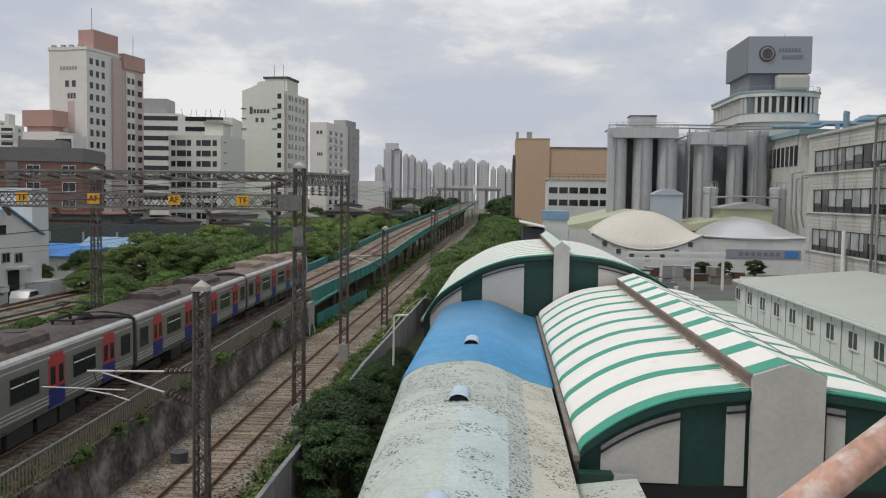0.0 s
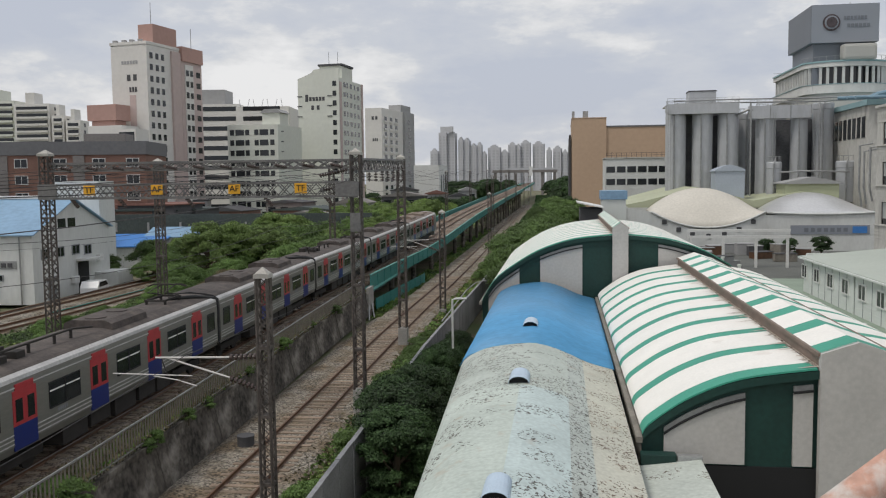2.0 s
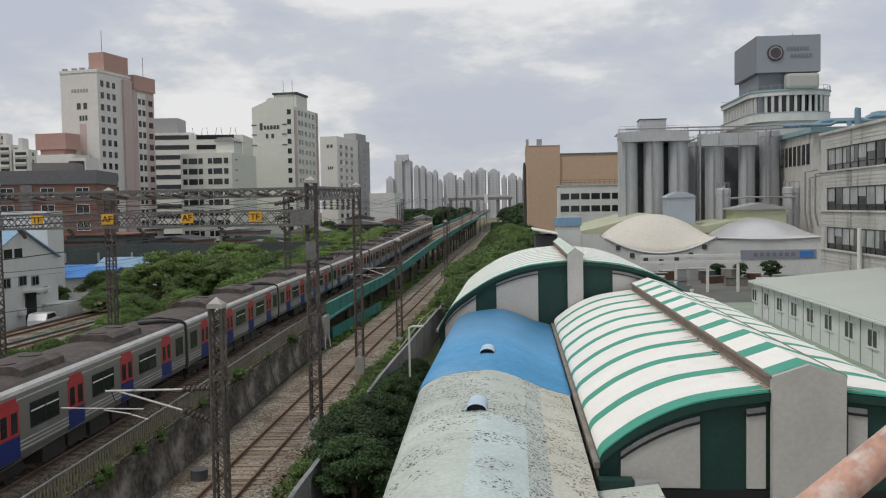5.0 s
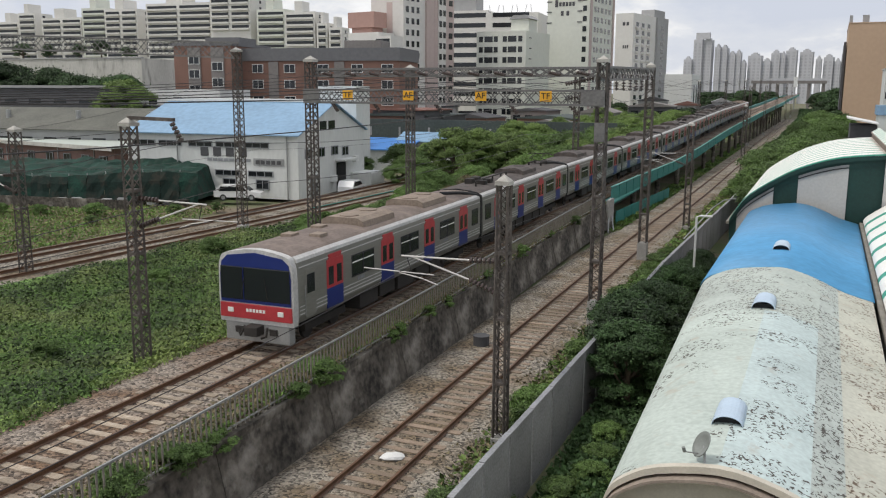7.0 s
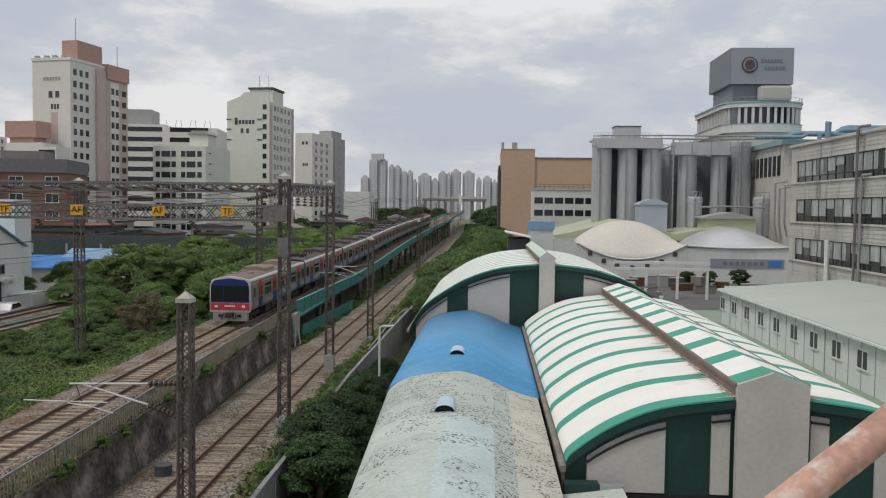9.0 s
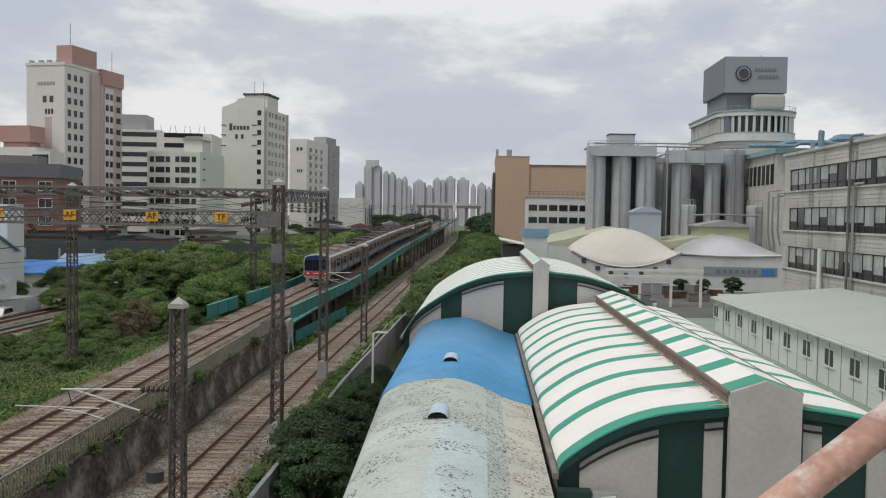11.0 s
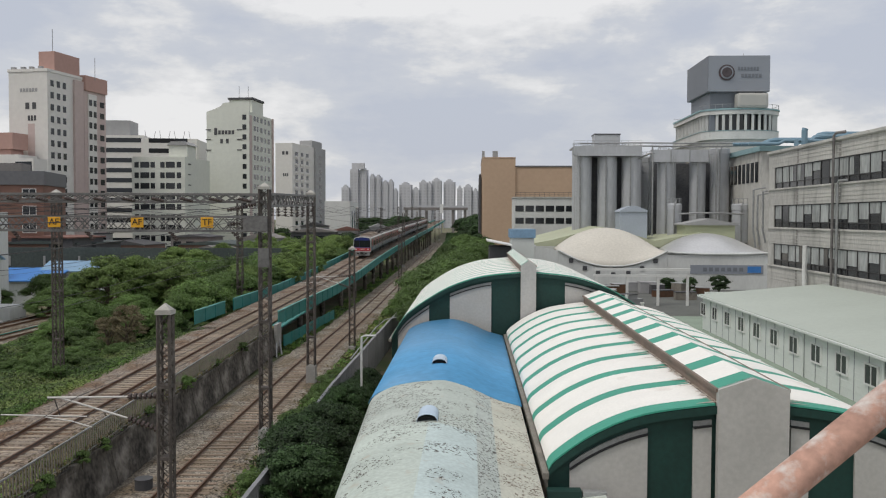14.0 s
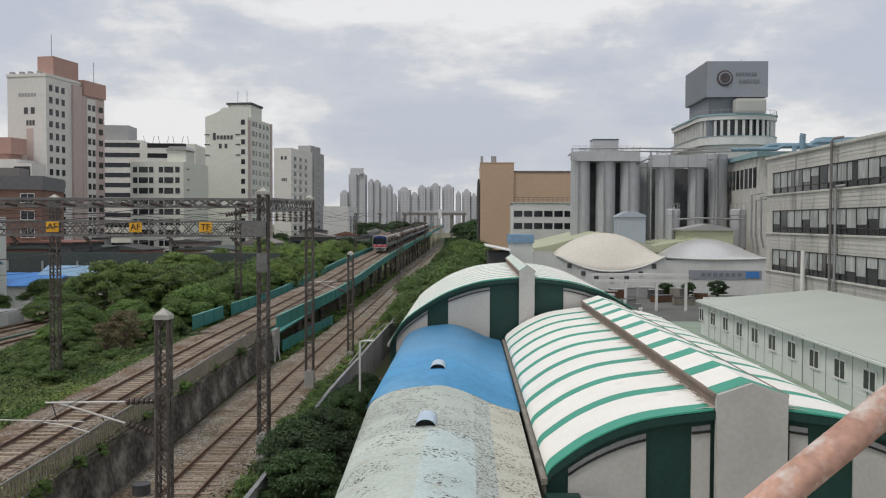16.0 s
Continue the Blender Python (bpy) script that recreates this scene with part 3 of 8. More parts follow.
def ac(bm):
    prism(bm, [(-1.02, 3.6), (-0.98, 3.84), (-0.7, 3.97), (0.7, 3.97), (0.98, 3.84), (1.02, 3.6)], -1.55, 1.55)
    for y in (-0.9, 0.9):
        tube(bm, [(0, y, 3.96), (0, y, 4.01)], 0.42, 14)


ME["ac"] = car_mesh(ac, "air_conditioner", M_unit)
ME["ac_sooty"] = car_mesh(ac, "air_conditioner", M_roof_soot)
ME["gang"] = car_mesh(lambda bm: prism(bm, [(-0.75, 1.0), (0.75, 1.0), (0.75, 3.15), (0.5, 3.3), (-0.5, 3.3), (-0.75, 3.15)], HALF, HALF + 0.45), "gangway", M_gang)


def end_frame(bm):
    pr = [(-1.5, 1.06), (-1.5, 3.4), (-1.2, 3.58), (0, 3.72), (1.2, 3.58), (1.5, 3.4), (1.5, 1.06)]
    prism(bm, pr, -HALF - 0.03, -HALF + 0.02)


ME["endf"] = car_mesh(end_frame, "end_frame", M_gang)
ME["label"] = car_mesh(lambda bm: [box(bm, -0.01, 0.012, -0.3 + 0.13 * i, -0.22 + 0.13 * i, 1.74, 1.88) for i in range(5)], "car_number", M_grey_paint)


def panto(bm):
    for s in (-0.45, 0.45):
        bar(bm, (s, -0.9, 3.86), (s, 0.9, 3.86), 0.09)
        tube(bm, [(s, 0.75, 3.95), (s * 0.9, -0.75, 4.22), (s * 0.8, 0.55, 4.42)], 0.035, 6)
        for y in (-0.8, 0.8):
            tube(bm, [(s, y, 3.62), (s, y, 3.86)], 0.07, 8)
    for y in (0.48, 0.66):
        tube(bm, [(-0.95, y, 4.36), (-0.7, y, 4.46), (0.7, y, 4.46), (0.95, y, 4.36)], 0.03, 6)
    for y in (-0.9, 0.9):
        bar(bm, (-0.5, y, 3.86), (0.5, y, 3.86), 0.08)


ME["panto"] = car_mesh(panto, "pantograph", M_under)


def roof_kit(bm):
    for y in (-3.4, -2.4):
        box(bm, -0.6, -0.1, y, y + 0.6, 3.62, 3.98, bevel=0.03)
        box(bm, 0.2, 0.7, y, y + 0.5, 3.62, 3.9, bevel=0.03)
    tube(bm, [(0.5, -4.6, 4.0), (0.5, 1.4, 4.0), (0.75, 2.4, 3.9)], 0.04, 6)
    for y in (-4.4, -3, -1.4, 0.2, 1.3):
        tube(bm, [(0.5, y, 3.6), (0.5, y, 3.98)], 0.06, 8)


ME["kit"] = car_mesh(roof_kit, "roof_switchgear", M_under)
ME["cable"] = car_mesh(lambda bm: tube(bm, [(0.1, HALF - 2.4, 3.78), (0.9, HALF - 1.2, 3.72), (1.38, HALF - 0.1, 3.5), (1.5, HALF + 0.22, 3.1), (1.5, HALF + 0.22, 1.2)], 0.085, 8), "jumper_cable", M_gang)
ME["vent"] = car_mesh(lambda bm: box(bm, -0.25, 0.25, -0.3, 0.3, 3.6, 3.78, bevel=0.03), "roof_vent", M_unit)


def mount(me, name, car, x, y, s, label=""):
    ob = part(name, me, None, car, label)
    ob.matrix_local = pose(x, y, 0, 0, 0, 0 if s > 0 else 180)
    return ob


def train_car(kind):
    car = thing("metro_car", "stainless steel metro car with red and blue doors", "train car", group="cars of the train")
    body = part("body", ME["body"], None, car)
    part("roof", ME["roof" if kind == "cab" else "roof_sooty"], None, car, "dusty brown roof" if kind == "cab" else "soot-black roof")
    for s in (-1, 1):
        part("cant_rail", ME["cant", s], None, car, "pale roof edge band")
        for z in (1.36, 1.50, 1.64, 3.08):
            part("rib", ME["bead"], None, body).matrix_local = pose(s * 1.56, 0, z)
        for y in DOORS:
            dr = mount(ME["door_red"], "door", car, s * 1.56, y, s, "red sliding door")
            for key, nm in (("door_blue", "lower_panel"), ("head", "door_header")):
                part(nm, ME[key], None, dr)
            for d in (-0.32, 0.32):
                part("door_glass", ME["door_glass"], None, dr).matrix_local = pose(0, d, 0)
        wins = [-4.7, 0, 4.7]
        for y in wins:
            for d in (-0.5, 0.5):
                f = mount(ME["frame1"], "window", car, s * 1.56, y + d, s, "dark sliding window")
                part("pane", ME["pane"], None, f)
                part("glazing_bar", ME["gbar"], None, f, "white glazing bar")
            if y:
                mount(ME["label"], "car_number", car, s * 1.56, y - 0.2, s)
        for y in ((-8.85, 8.85) if kind != "cab" else (8.85,)):
            f = mount(ME["frame1"], "window", car, s * 1.56, y, s, "dark window")
            part("pane", ME["pane"], None, f)
    for y in (-6.9, 6.9):
        b = part("bogie", ME["bogie"], None, car)
        b.matrix_local = pose(0, y, 0)
    part("underfloor_equipment", ME["under"], None, car)
    for y in ((-3.6, 3.9) if kind == "plain" else (-2.0, 4.4) if kind == "cab" else (1.4,)):
        a = part("air_conditioner", ME["ac" if kind == "cab" else "ac_sooty"], None, car, "brown roof air conditioner" if kind == "cab" else "sooty roof air conditioner")
        a.matrix_local = pose(0, y, 0)
    if kind == "power":
        p = part("pantograph", ME["panto"], None, car, "folded pantograph")
        p.matrix_local = pose(0, 6.9, 0)
        part("roof_switchgear", ME["kit"], None, car).matrix_local = pose(0, -3.6, 0)
    if kind == "cab":
        for x, y in ((-0.55, -6.8), (0.5, -6.4), (-0.5, -4.6)):
            part("roof_vent", ME["vent"], None, car).matrix_local = pose(x, y, 0)
    part("jumper_cable", ME["cable"], None, car)
    part("gangway", ME["gang"], None, car)
    if kind != "cab":
        part("end_frame", ME["endf"], None, car)
    return car


def cab_front(car):
    """The driving end at -y."""
    y0 = -HALF
    bm = bmesh.new()
    outer = arcs([(-1.53, 1.0), (-1.56, 1.5), (-1.55, 2.8), (-1.47, 3.3), (-1.2, 3.55), (0, 3.72), (1.2, 3.55), (1.47, 3.3), (1.55, 2.8), (1.56, 1.5), (1.53, 1.0)], 3)
    prism(bm, outer, y0 - 0.32, y0)
    part("cab_shell", bm, M_car_band, car, "white moulded cab surround")
    face = [(-1.47, 1.74), (-1.48, 2.75), (-1.4, 3.22), (-1.15, 3.45), (0, 3.6), (1.15, 3.45), (1.4, 3.22), (1.48, 2.75), (1.47, 1.74)]
    pane = [(-1.28, 1.92), (-1.3, 2.75), (1.3, 2.75), (1.28, 1.92)]
    bm = bmesh.new()
    prism(bm, face, y0 - 0.345, y0 - 0.3)
    part("front_mask", bm, M_blue_paint, car, "dark blue front mask")
    for x0, x1 in ((-1.44, -0.52), (-0.46, 1.44)):
        part("windscreen", boxbm(x0, x1, y0 - 0.365, y0 - 0.34, 1.86, 3.06, bevel=0.03), M_glass, car, "dark windscreen")
    part("front_band", boxbm(-1.5, 1.5, y0 - 0.37, y0 - 0.3, 1.16, 1.7, bevel=0.02), M_red, car, "red front band")
    for s in (-1, 1):
        l = part("headlight", boxbm(s * 1.05 - 0.12, s * 1.05 + 0.12, y0 - 0.40, y0 - 0.36, 1.36, 1.54, bevel=0.02), M_lamp_white, car, "square headlamp")
        part("wiper", tube(bmesh.new(), [(s * 0.55 - 0.02, y0 - 0.39, 1.95), (s * 0.42, y0 - 0.4, 2.7)], 0.012, 6), M_under, car)
        part("cab_door", boxbm(s * 1.56 - 0.012, s * 1.56 + 0.014, y0 + 0.5, y0 + 1.25, 1.15, 2.95, bevel=0.006), M_car, car)
        part("cab_door_glass", boxbm(s * 1.56 - 0.01, s * 1.56 + 0.02, y0 + 0.6, y0 + 1.15, 2.05, 2.75, bevel=0.006), M_glass, car)
        part("grab_rail", tube(bmesh.new(), [(s * 1.62, y0 + 0.4, 1.3), (s * 1.62, y0 + 0.4, 2.4)], 0.02, 6), M_galv, car)
    for i in range(6):
        part("emblem", boxbm(-0.4 + 0.14 * i, -0.3 + 0.14 * i, y0 - 0.376, y0 - 0.36, 1.42, 1.54), M_lamp_white, car)
    part("apron", boxbm(-1.35, 1.35, y0 - 0.3, y0 + 0.1, 0.3, 1.0, bevel=0.06), M_apron, car, "grey apron")
    bm = bmesh.new()
    box(bm, -0.28, 0.28, y0 - 0.75, y0 - 0.25, 0.62, 0.98, bevel=0.05)
    tube(bm, [(0.45, y0 - 0.34, 0.9), (0.5, y0 - 0.5, 0.6), (0.25, y0 - 0.45, 0.5)], 0.04, 6)
    tube(bm, [(-0.5, y0 - 0.34, 0.9), (-0.6, y0 - 0.5, 0.55), (-0.75, y0 - 0.34, 0.7)], 0.04, 6)
    box(bm, -0.9, -0.55, y0 - 0.36, y0 - 0.28, 0.62, 0.84)
    box(bm, 0.55, 0.85, y0 - 0.36, y0 - 0.28, 0.62, 0.84)
    part("coupler", bm, M_under, car, "black coupler and hoses")


def make_train():
    kinds = ["cab", "power", "plain", "plain", "plain", "power", "plain", "power", "plain", "cab"]
    made, first = [], {}
    for i, k in enumerate(kinds):
        if k in first and k != "cab":
            made.append(copy_thing(first[k], pose(0, 0, 0)))
            continue
        c = train_car(k)
        if k == "cab":
            cab_front(c)
        first.setdefault(k, c)
        made.append(c)
    return made


CARS = make_train()


# ---- factory sheds beside the line (their own axis) ----
QU, QZ = -1.2, 5.13      # ridge of the barrel roof


def shell(bm, prof, v0, v1, thick=0.06, nv=1):
    """A sheet roof with thickness: prof is an open line of (u, z)."""
    rows = []
    for k in range(nv + 1):
        v = v0 + (v1 - v0) * k / nv
        rows.append([bm.verts.new((u, v, z)) for u, z in prof] + [bm.verts.new((u, v, z - thick)) for u, z in prof[::-1]])
    n = len(rows[0])
    for a, b in zip(rows, rows[1:]):
        for i in range(n):
            bm.faces.new((a[i], a[(i + 1) % n], b[(i + 1) % n], b[i]))
    bm.faces.new(rows[0][::-1])
    bm.faces.new(rows[-1])
    bmesh.ops.recalc_face_normals(bm, faces=bm.faces[:])
    return bm


Q_PROF = arcs([(-2.75, -2.0), (-2.62, -1.3), (-2.4, -0.72), (-2.0, -0.42), (-1.3, -0.16), (0, 0), (0.75, -0.12), (1.4, -0.36), (1.95, -0.62), (2.4, -0.78), (3.05, -0.95)], 3)


def narrow(bm):
    """The track-side slope draws in towards the front gable, as the plot narrows."""
    for v in bm.verts:
        if v.co.x < QU:
            v.co.x = QU + (v.co.x - QU) * float(np.interp(v.co.y, (13.5, 31.2), (0.73, 1.0)))
    return bm


def barrel_shed():
    shed = thing("barrel_roof_shed", "old barrel-roofed shed with lichen-spotted pale and blue roof sheets", "shed", SHED)
    prof = [(QU + u, QZ + z) for u, z in Q_PROF]
    v = 13.7
    while v < 31.0:
        d = min(2.2, 31.2 - v)
        up = 0.0 + 0.012 * (int(v * 10) % 2)
        part("roof_sheet", narrow(shell(bmesh.new(), [(u, z + up) for u, z in prof[:16]], v, v + d, 0.05)), M_moss if v < 24 else M_moss_far, shed, "pale sheet with sparse dark lichen", smooth=False)
        for a, b, m in ((15, 22, M_moss_blue), (21, 25, M_moss_dense), (24, 31, M_moss_cream)):
            part("roof_sheet", narrow(shell(bmesh.new(), [(u, z + up + 0.0005 * a) for u, z in prof[a:b]], v, v + d, 0.05)), M_moss_far if a == 15 and v > 24 else m, shed, "cream sheet with brown lichen" if a == 24 else "bluish sheet with curly dark lichen", smooth=False)
        v += d
    blue = [(QU + u * 1.02, QZ + z + 0.02) for u, z in Q_PROF[5:]]
    part("roof_sheet", shell(bmesh.new(), blue, 31.22, 50.0, 0.05), M_blue_roof, shed, "bright blue sheet", smooth=True)
    part("wall", narrow(boxbm(QU - 2.7, QU - 2.5, 13.9, 49.9, -0.45, QZ - 1.9)), M_cream, shed)
    part("wall", boxbm(QU + 2.7, QU + 2.9, 13.9, 49.9, -0.45, QZ - 1.05), M_cream, shed)
    bm = bmesh.new()
    prism(bm, [(u * 0.995, z - 0.07) for u, z in prof] + [(QU + 3.0, -0.45), (QU - 2.7, -0.45)], 13.95, 14.15)
    part("gable_wall", narrow(bm), M_cream, shed, "cream front gable")
    part("verge", narrow(shell(bmesh.new(), [(u, z + 0.02) for u, z in prof], 13.55, 13.7, 0.12)), M_cream, shed, "chipped cream verge")
    part("verge_band", narrow(shell(bmesh.new(), [(u, z - 0.16) for u, z in prof], 13.42, 13.94, 0.05)), M_verge, shed, "weathered brown verge board")
    return shed


barrel_shed()


def roof_vent(v, blue=False):
    vt = thing("roof_vent", "pale blue sheet-metal roof vent hood on the barrel roof", "vent", SHED @ pose(QU - 0.05, v, QZ - 0.06), group="vents on the barrel roof")
    bm = bmesh.new()
    # a quarter-round hood: open mouth in front, sloping down behind
    arch = [(0.34 * math.cos(a), 0.30 * math.sin(a) ** 0.8) for a in [math.pi * k / 12 for k in range(13)]]
    shape = ((-0.4, 1.0, 0.92), (0.0, 1.0, 1.0), (0.5, 0.98, 1.0), (0.95, 0.95, 0.92))
    rows = [[bm.verts.new((x * sx, y, z * sz + 0.02)) for x, z in arch] for y, sx, sz in shape]
    inner = [[bm.verts.new((x * sx * 0.97, y, z * sz * 0.96 + 0.02)) for x, z in arch] for y, sx, sz in shape]
    for g in (rows, inner):
        for a, b in zip(g, g[1:]):
            for i in range(12):
                bm.faces.new((a[i], a[i + 1], b[i + 1], b[i]))
    for i in range(12):
        bm.faces.new((rows[0][i], rows[0][i + 1], inner[0][i + 1], inner[0][i]))
    bm.faces.new(rows[-1])
    bmesh.ops.recalc_face_normals(bm, faces=bm.faces[:])
    part("hood", bm, M_vent, vt, smooth=False)
    # black fill stands for the shade inside the hood
    part("mouth", boxbm(-0.3, 0.3, -0.22, -0.2, -0.1, 0.19), M_black, vt, "black fill painting the shade in the vent mouth")
    part("flashing", boxbm(-0.3, 0.3, -0.3, 0.85, -0.06, 0.03, bevel=0.01), M_vent_dk, vt)
    return vt


for v in (15.85, 25.2, 35.0):
    roof_vent(v).scale = (0.82, 0.82, 0.8) if v < 20 else (0.92, 0.92, 0.92)

dish = thing("satellite_dish", "small grey satellite dish on the barrel roof edge", "satellite dish", SHED @ pose(QU - 0.25, 13.85, QZ - 0.02))
bm = bmesh.new()
rows = [[bm.verts.new((0.2 * q * math.cos(a), 0.2 * q * math.sin(a) * 1.12, 0.07 * q * q)) for a in [2 * math.pi * k / 20 for k in range(20)]] for q in (0.25, 0.5, 0.75, 1.0)]
c0 = bm.verts.new((0, 0, 0))
for k in range(20):
    bm.faces.new((c0, rows[0][k], rows[0][(k + 1) % 20]))
    for a, b in zip(rows, rows[1:]):
        bm.faces.new((a[k], b[k], b[(k + 1) % 20], a[(k + 1) % 20]))
dp = part("reflector", bm, M_dish, dish, smooth=True)
dp.modifiers.new("thick", "SOLIDIFY").thickness = 0.015
dp.matrix_local = pose(0, 0, 0.27, 62, 0, -55)
part("mast", tube(bmesh.new(), [(0.04, -0.1, -0.05), (0.02, -0.05, 0.12), (0, 0, 0.26)], 0.022, 8), M_galv, dish)
part("feed_arm", tube(bmesh.new(), [(0, 0, 0.12), (-0.28, -0.22, 0.2)], 0.012, 6), M_galv, dish)
part("feed", tube(bmesh.new(), [(-0.28, -0.22, 0.2), (-0.3, -0.24, 0.28)], 0.03, 8), M_dish, dish)

# pale sheet lean-to before the striped hall
lt = thing("lean_to_roof", "pale mossy sheet lean-to roof beside the striped hall", "roof", SHED)
bm = bmesh.new()
prism(bm, [(2.0, 3.55), (2.0, 3.61), (3.58, 3.83), (3.58, 3.77)], 17.0, 22.4)
part("roof_sheet", bm, M_moss_plain, lt, "pale sheet with thin brown lichen")
part("edge_flashing", boxbm(2.98, 3.62, 22.35, 22.6, 3.72, 3.9, bevel=0.02), M_galv, lt, "bent metal flashing")
part("dark_flap", boxbm(2.05, 2.96, 22.35, 22.7, 3.5, 3.92, bevel=0.03), M_dkgreen, lt, "dark green canvas flap")
for u in (2.1, 3.5):
    for v in (17.2, 22.2):
        part("post", boxbm(u - 0.05, u + 0.05, v - 0.05, v + 0.05, -0.4, 3.54 if u < 3 else 3.75), M_galv, lt)
# striped canvas halls
S_PROF = arcs([(2.02, 4.3), (2.25, 4.6), (3.27, 5.30), (4.58, 5.82), (6.42, 6.10)], 6)
S_PROF_R = [(14.8 - u, z) for u, z in S_PROF[::-1]]


W_PROF = arcs([(7.4 - 8.05 * (1 - f), 6.12 - d) for f, d in ((0.0, 3.9), (0.04, 3.3), (0.12, 2.45), (0.31, 1.38), (0.47, 0.73), (0.68, 0.23), (0.95, 0.0))], 3)
W_PROF_R = [(14.8 - u, z) for u, z in W_PROF[::-1]]


def striped_hall(name, dv, du, dz, v0, v1, step, gw, fu=1.0, hw=0.93, left=S_PROF, right=S_PROF_R, panels=((0.13, 0.60), (0.875, 0.985))):
    hall = thing(name, "arched canvas hall striped cream and green with a raised ridge cap", "hall", SHED)
    for side, base in ((0, left), (1, right)):
        prof = [(du + (u - 7.4) * fu + 7.4, z + dz) for u, z in base]
        v, k = v0, 0
        while v < v1 - 0.05:
            w = gw if k % 2 == 0 else step - gw
            w = min(w, v1 - v)
            bulge = 0.0 if k % 2 == 0 else 0.012
            part("roof_strip", shell(bmesh.new(), [(u, z + bulge) for u, z in prof], v, v + w, 0.05), M_stripe_g if k % 2 == 0 else M_stripe_w, hall)
            v += w
            k += 1
    # ridge cap
    cz = 6.55 + dz
    v, k = v0, 0
    while v < v1 - 0.05:
        w = gw * 1.3 if k % 2 == 0 else step - gw * 1.3
        w = min(w, v1 - v)
        for s in (-1, 1):
            part("ridge_sheet", shell(bmesh.new(), [(du + 7.4 + s * hw, cz - 0.06), (du + 7.4, cz + 0.26)], v, v + w, 0.04), M_stripe_g if k % 2 == 0 else M_stripe_w, hall)
        v += w
        k += 1
    for s in (-1, 1):
        part("ridge_upstand", boxbm(du + 7.4 + s * (hw - 0.06) - 0.03, du + 7.4 + s * (hw - 0.06) + 0.03, v0 + 0.05, v1, 5.95 + dz, cz - 0.1), M_ridge_dirt, hall, "dirty brown ridge upstand")
        part("ridge_edge", boxbm(du + 7.4 + s * hw - 0.05, du + 7.4 + s * hw + 0.05, v0 - 0.02, v1, cz - 0.14, cz - 0.05), M_ridge_dirt, hall)
    bm = bmesh.new()
    prism(bm, [(du + 7.4 - hw, 0.2), (du + 7.4 + hw, 0.2), (du + 7.4 + hw, cz - 0.06), (du + 7.4, cz + 0.26), (du + 7.4 - hw, cz - 0.06)], v0 - 0.12, v0 + 0.1)
    part("ridge_end", bm, M_tarp, hall, "grey canvas ridge end")
    # brown run-off below the cap
    rr = random.Random(int(v0))
    for side, base in ((0, left), (1, right)):
        prof = [(du + (u - 7.4) * fu + 7.4, z + dz + 0.022) for u, z in base]
        pu, pz = [q[0] for q in prof], [q[1] for q in prof]
        bm = bmesh.new()
        v = v0 + 0.1
        while v < v1 - 0.2:
            w = rr.uniform(0.05, 0.14)
            long = rr.uniform(0.08, 0.3) + (rr.uniform(0.1, 0.5) if rr.random() < 0.2 else 0)
            s = -1 if side == 0 else 1
            us = [du + 7.4 + s * (hw - 0.1 + long * f) for f in (0, 0.5, 1)]
            ws = (w, w * 0.8, w * 0.15)
            vs = [[bm.verts.new((u, v + w / 2 + e * ww / 2, float(np.interp(u, pu, pz)))) for e in (-1, 1)] for u, ww in zip(us, ws)]
            for a, b in zip(vs, vs[1:]):
                bm.faces.new((a[0], a[1], b[1], b[0]))
            v += w * rr.uniform(0.8, 1.3)
        bmesh.ops.recalc_face_normals(bm, faces=bm.faces[:])
        part("ridge_grime", bm, M_grime, hall, "brown run-off below the ridge cap")
    # gable
    full = [(du + (u - 7.4) * fu + 7.4, z + dz - 0.12) for u, z in left + right]
    bm = bmesh.new()
    prism(bm, full + [(full[-1][0] - 0.1, -0.4), (full[0][0] + 0.1, -0.4)], v0 + 0.16, v0 + 0.3)
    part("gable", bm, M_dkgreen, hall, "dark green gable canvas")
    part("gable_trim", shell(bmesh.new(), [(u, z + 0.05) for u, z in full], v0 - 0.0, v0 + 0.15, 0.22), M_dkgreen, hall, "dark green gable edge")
    for s, base in ((0, left), (1, right)):
        prof = [(du + (u - 7.4) * fu + 7.4, z + dz) for u, z in base]
        for a, b in panels if s == 0 else [(1 - b, 1 - a) for a, b in panels]:
            n = len(prof) - 1
            us = [prof[0][0] + (prof[-1][0] - prof[0][0]) * (a + (b - a) * i / 8) for i in range(9)]
            pu, pz = [p[0] for p in prof], [p[1] for p in prof]
            top = [(u, float(np.interp(u, pu, pz)) - 0.62) for u in us]
            bm = bmesh.new()
            prism(bm, top + [(us[-1], 3.55 if dz < 1 else 1.5), (us[0], 3.55 if dz < 1 else 1.5)], v0 + 0.08, v0 + 0.17)
            part("gable_panel", bm, M_tarp, hall, "pale grey canvas panel")
            bm = bmesh.new()
            prism(bm, [(u, z + 0.18) for u, z in top] + [(u, z + 0.045) for u, z in top[::-1]], v0 + 0.1, v0 + 0.175)
            part("valance", bm, M_slot, hall, "grey canvas valance above the panel")
            bm = bmesh.new()
            prism(bm, [(u, z + 0.04) for u, z in top] + [(u, z - 0.01) for u, z in top[::-1]], v0 + 0.03, v0 + 0.1)
            part("panel_rail", bm, M_black, hall, "dark cord along the panel top")
    if dz < 1:
        # the bay's deep shade is a flat black sheet, not a real opening
        part("opening_shade", boxbm(full[0][0] + 0.5, full[-1][0] - 0.5, v0 + 0.1, v0 + 0.15, 0.0, 3.42 + dz), M_black, hall, "black sheet painting the shade of the open bay below the canvas")
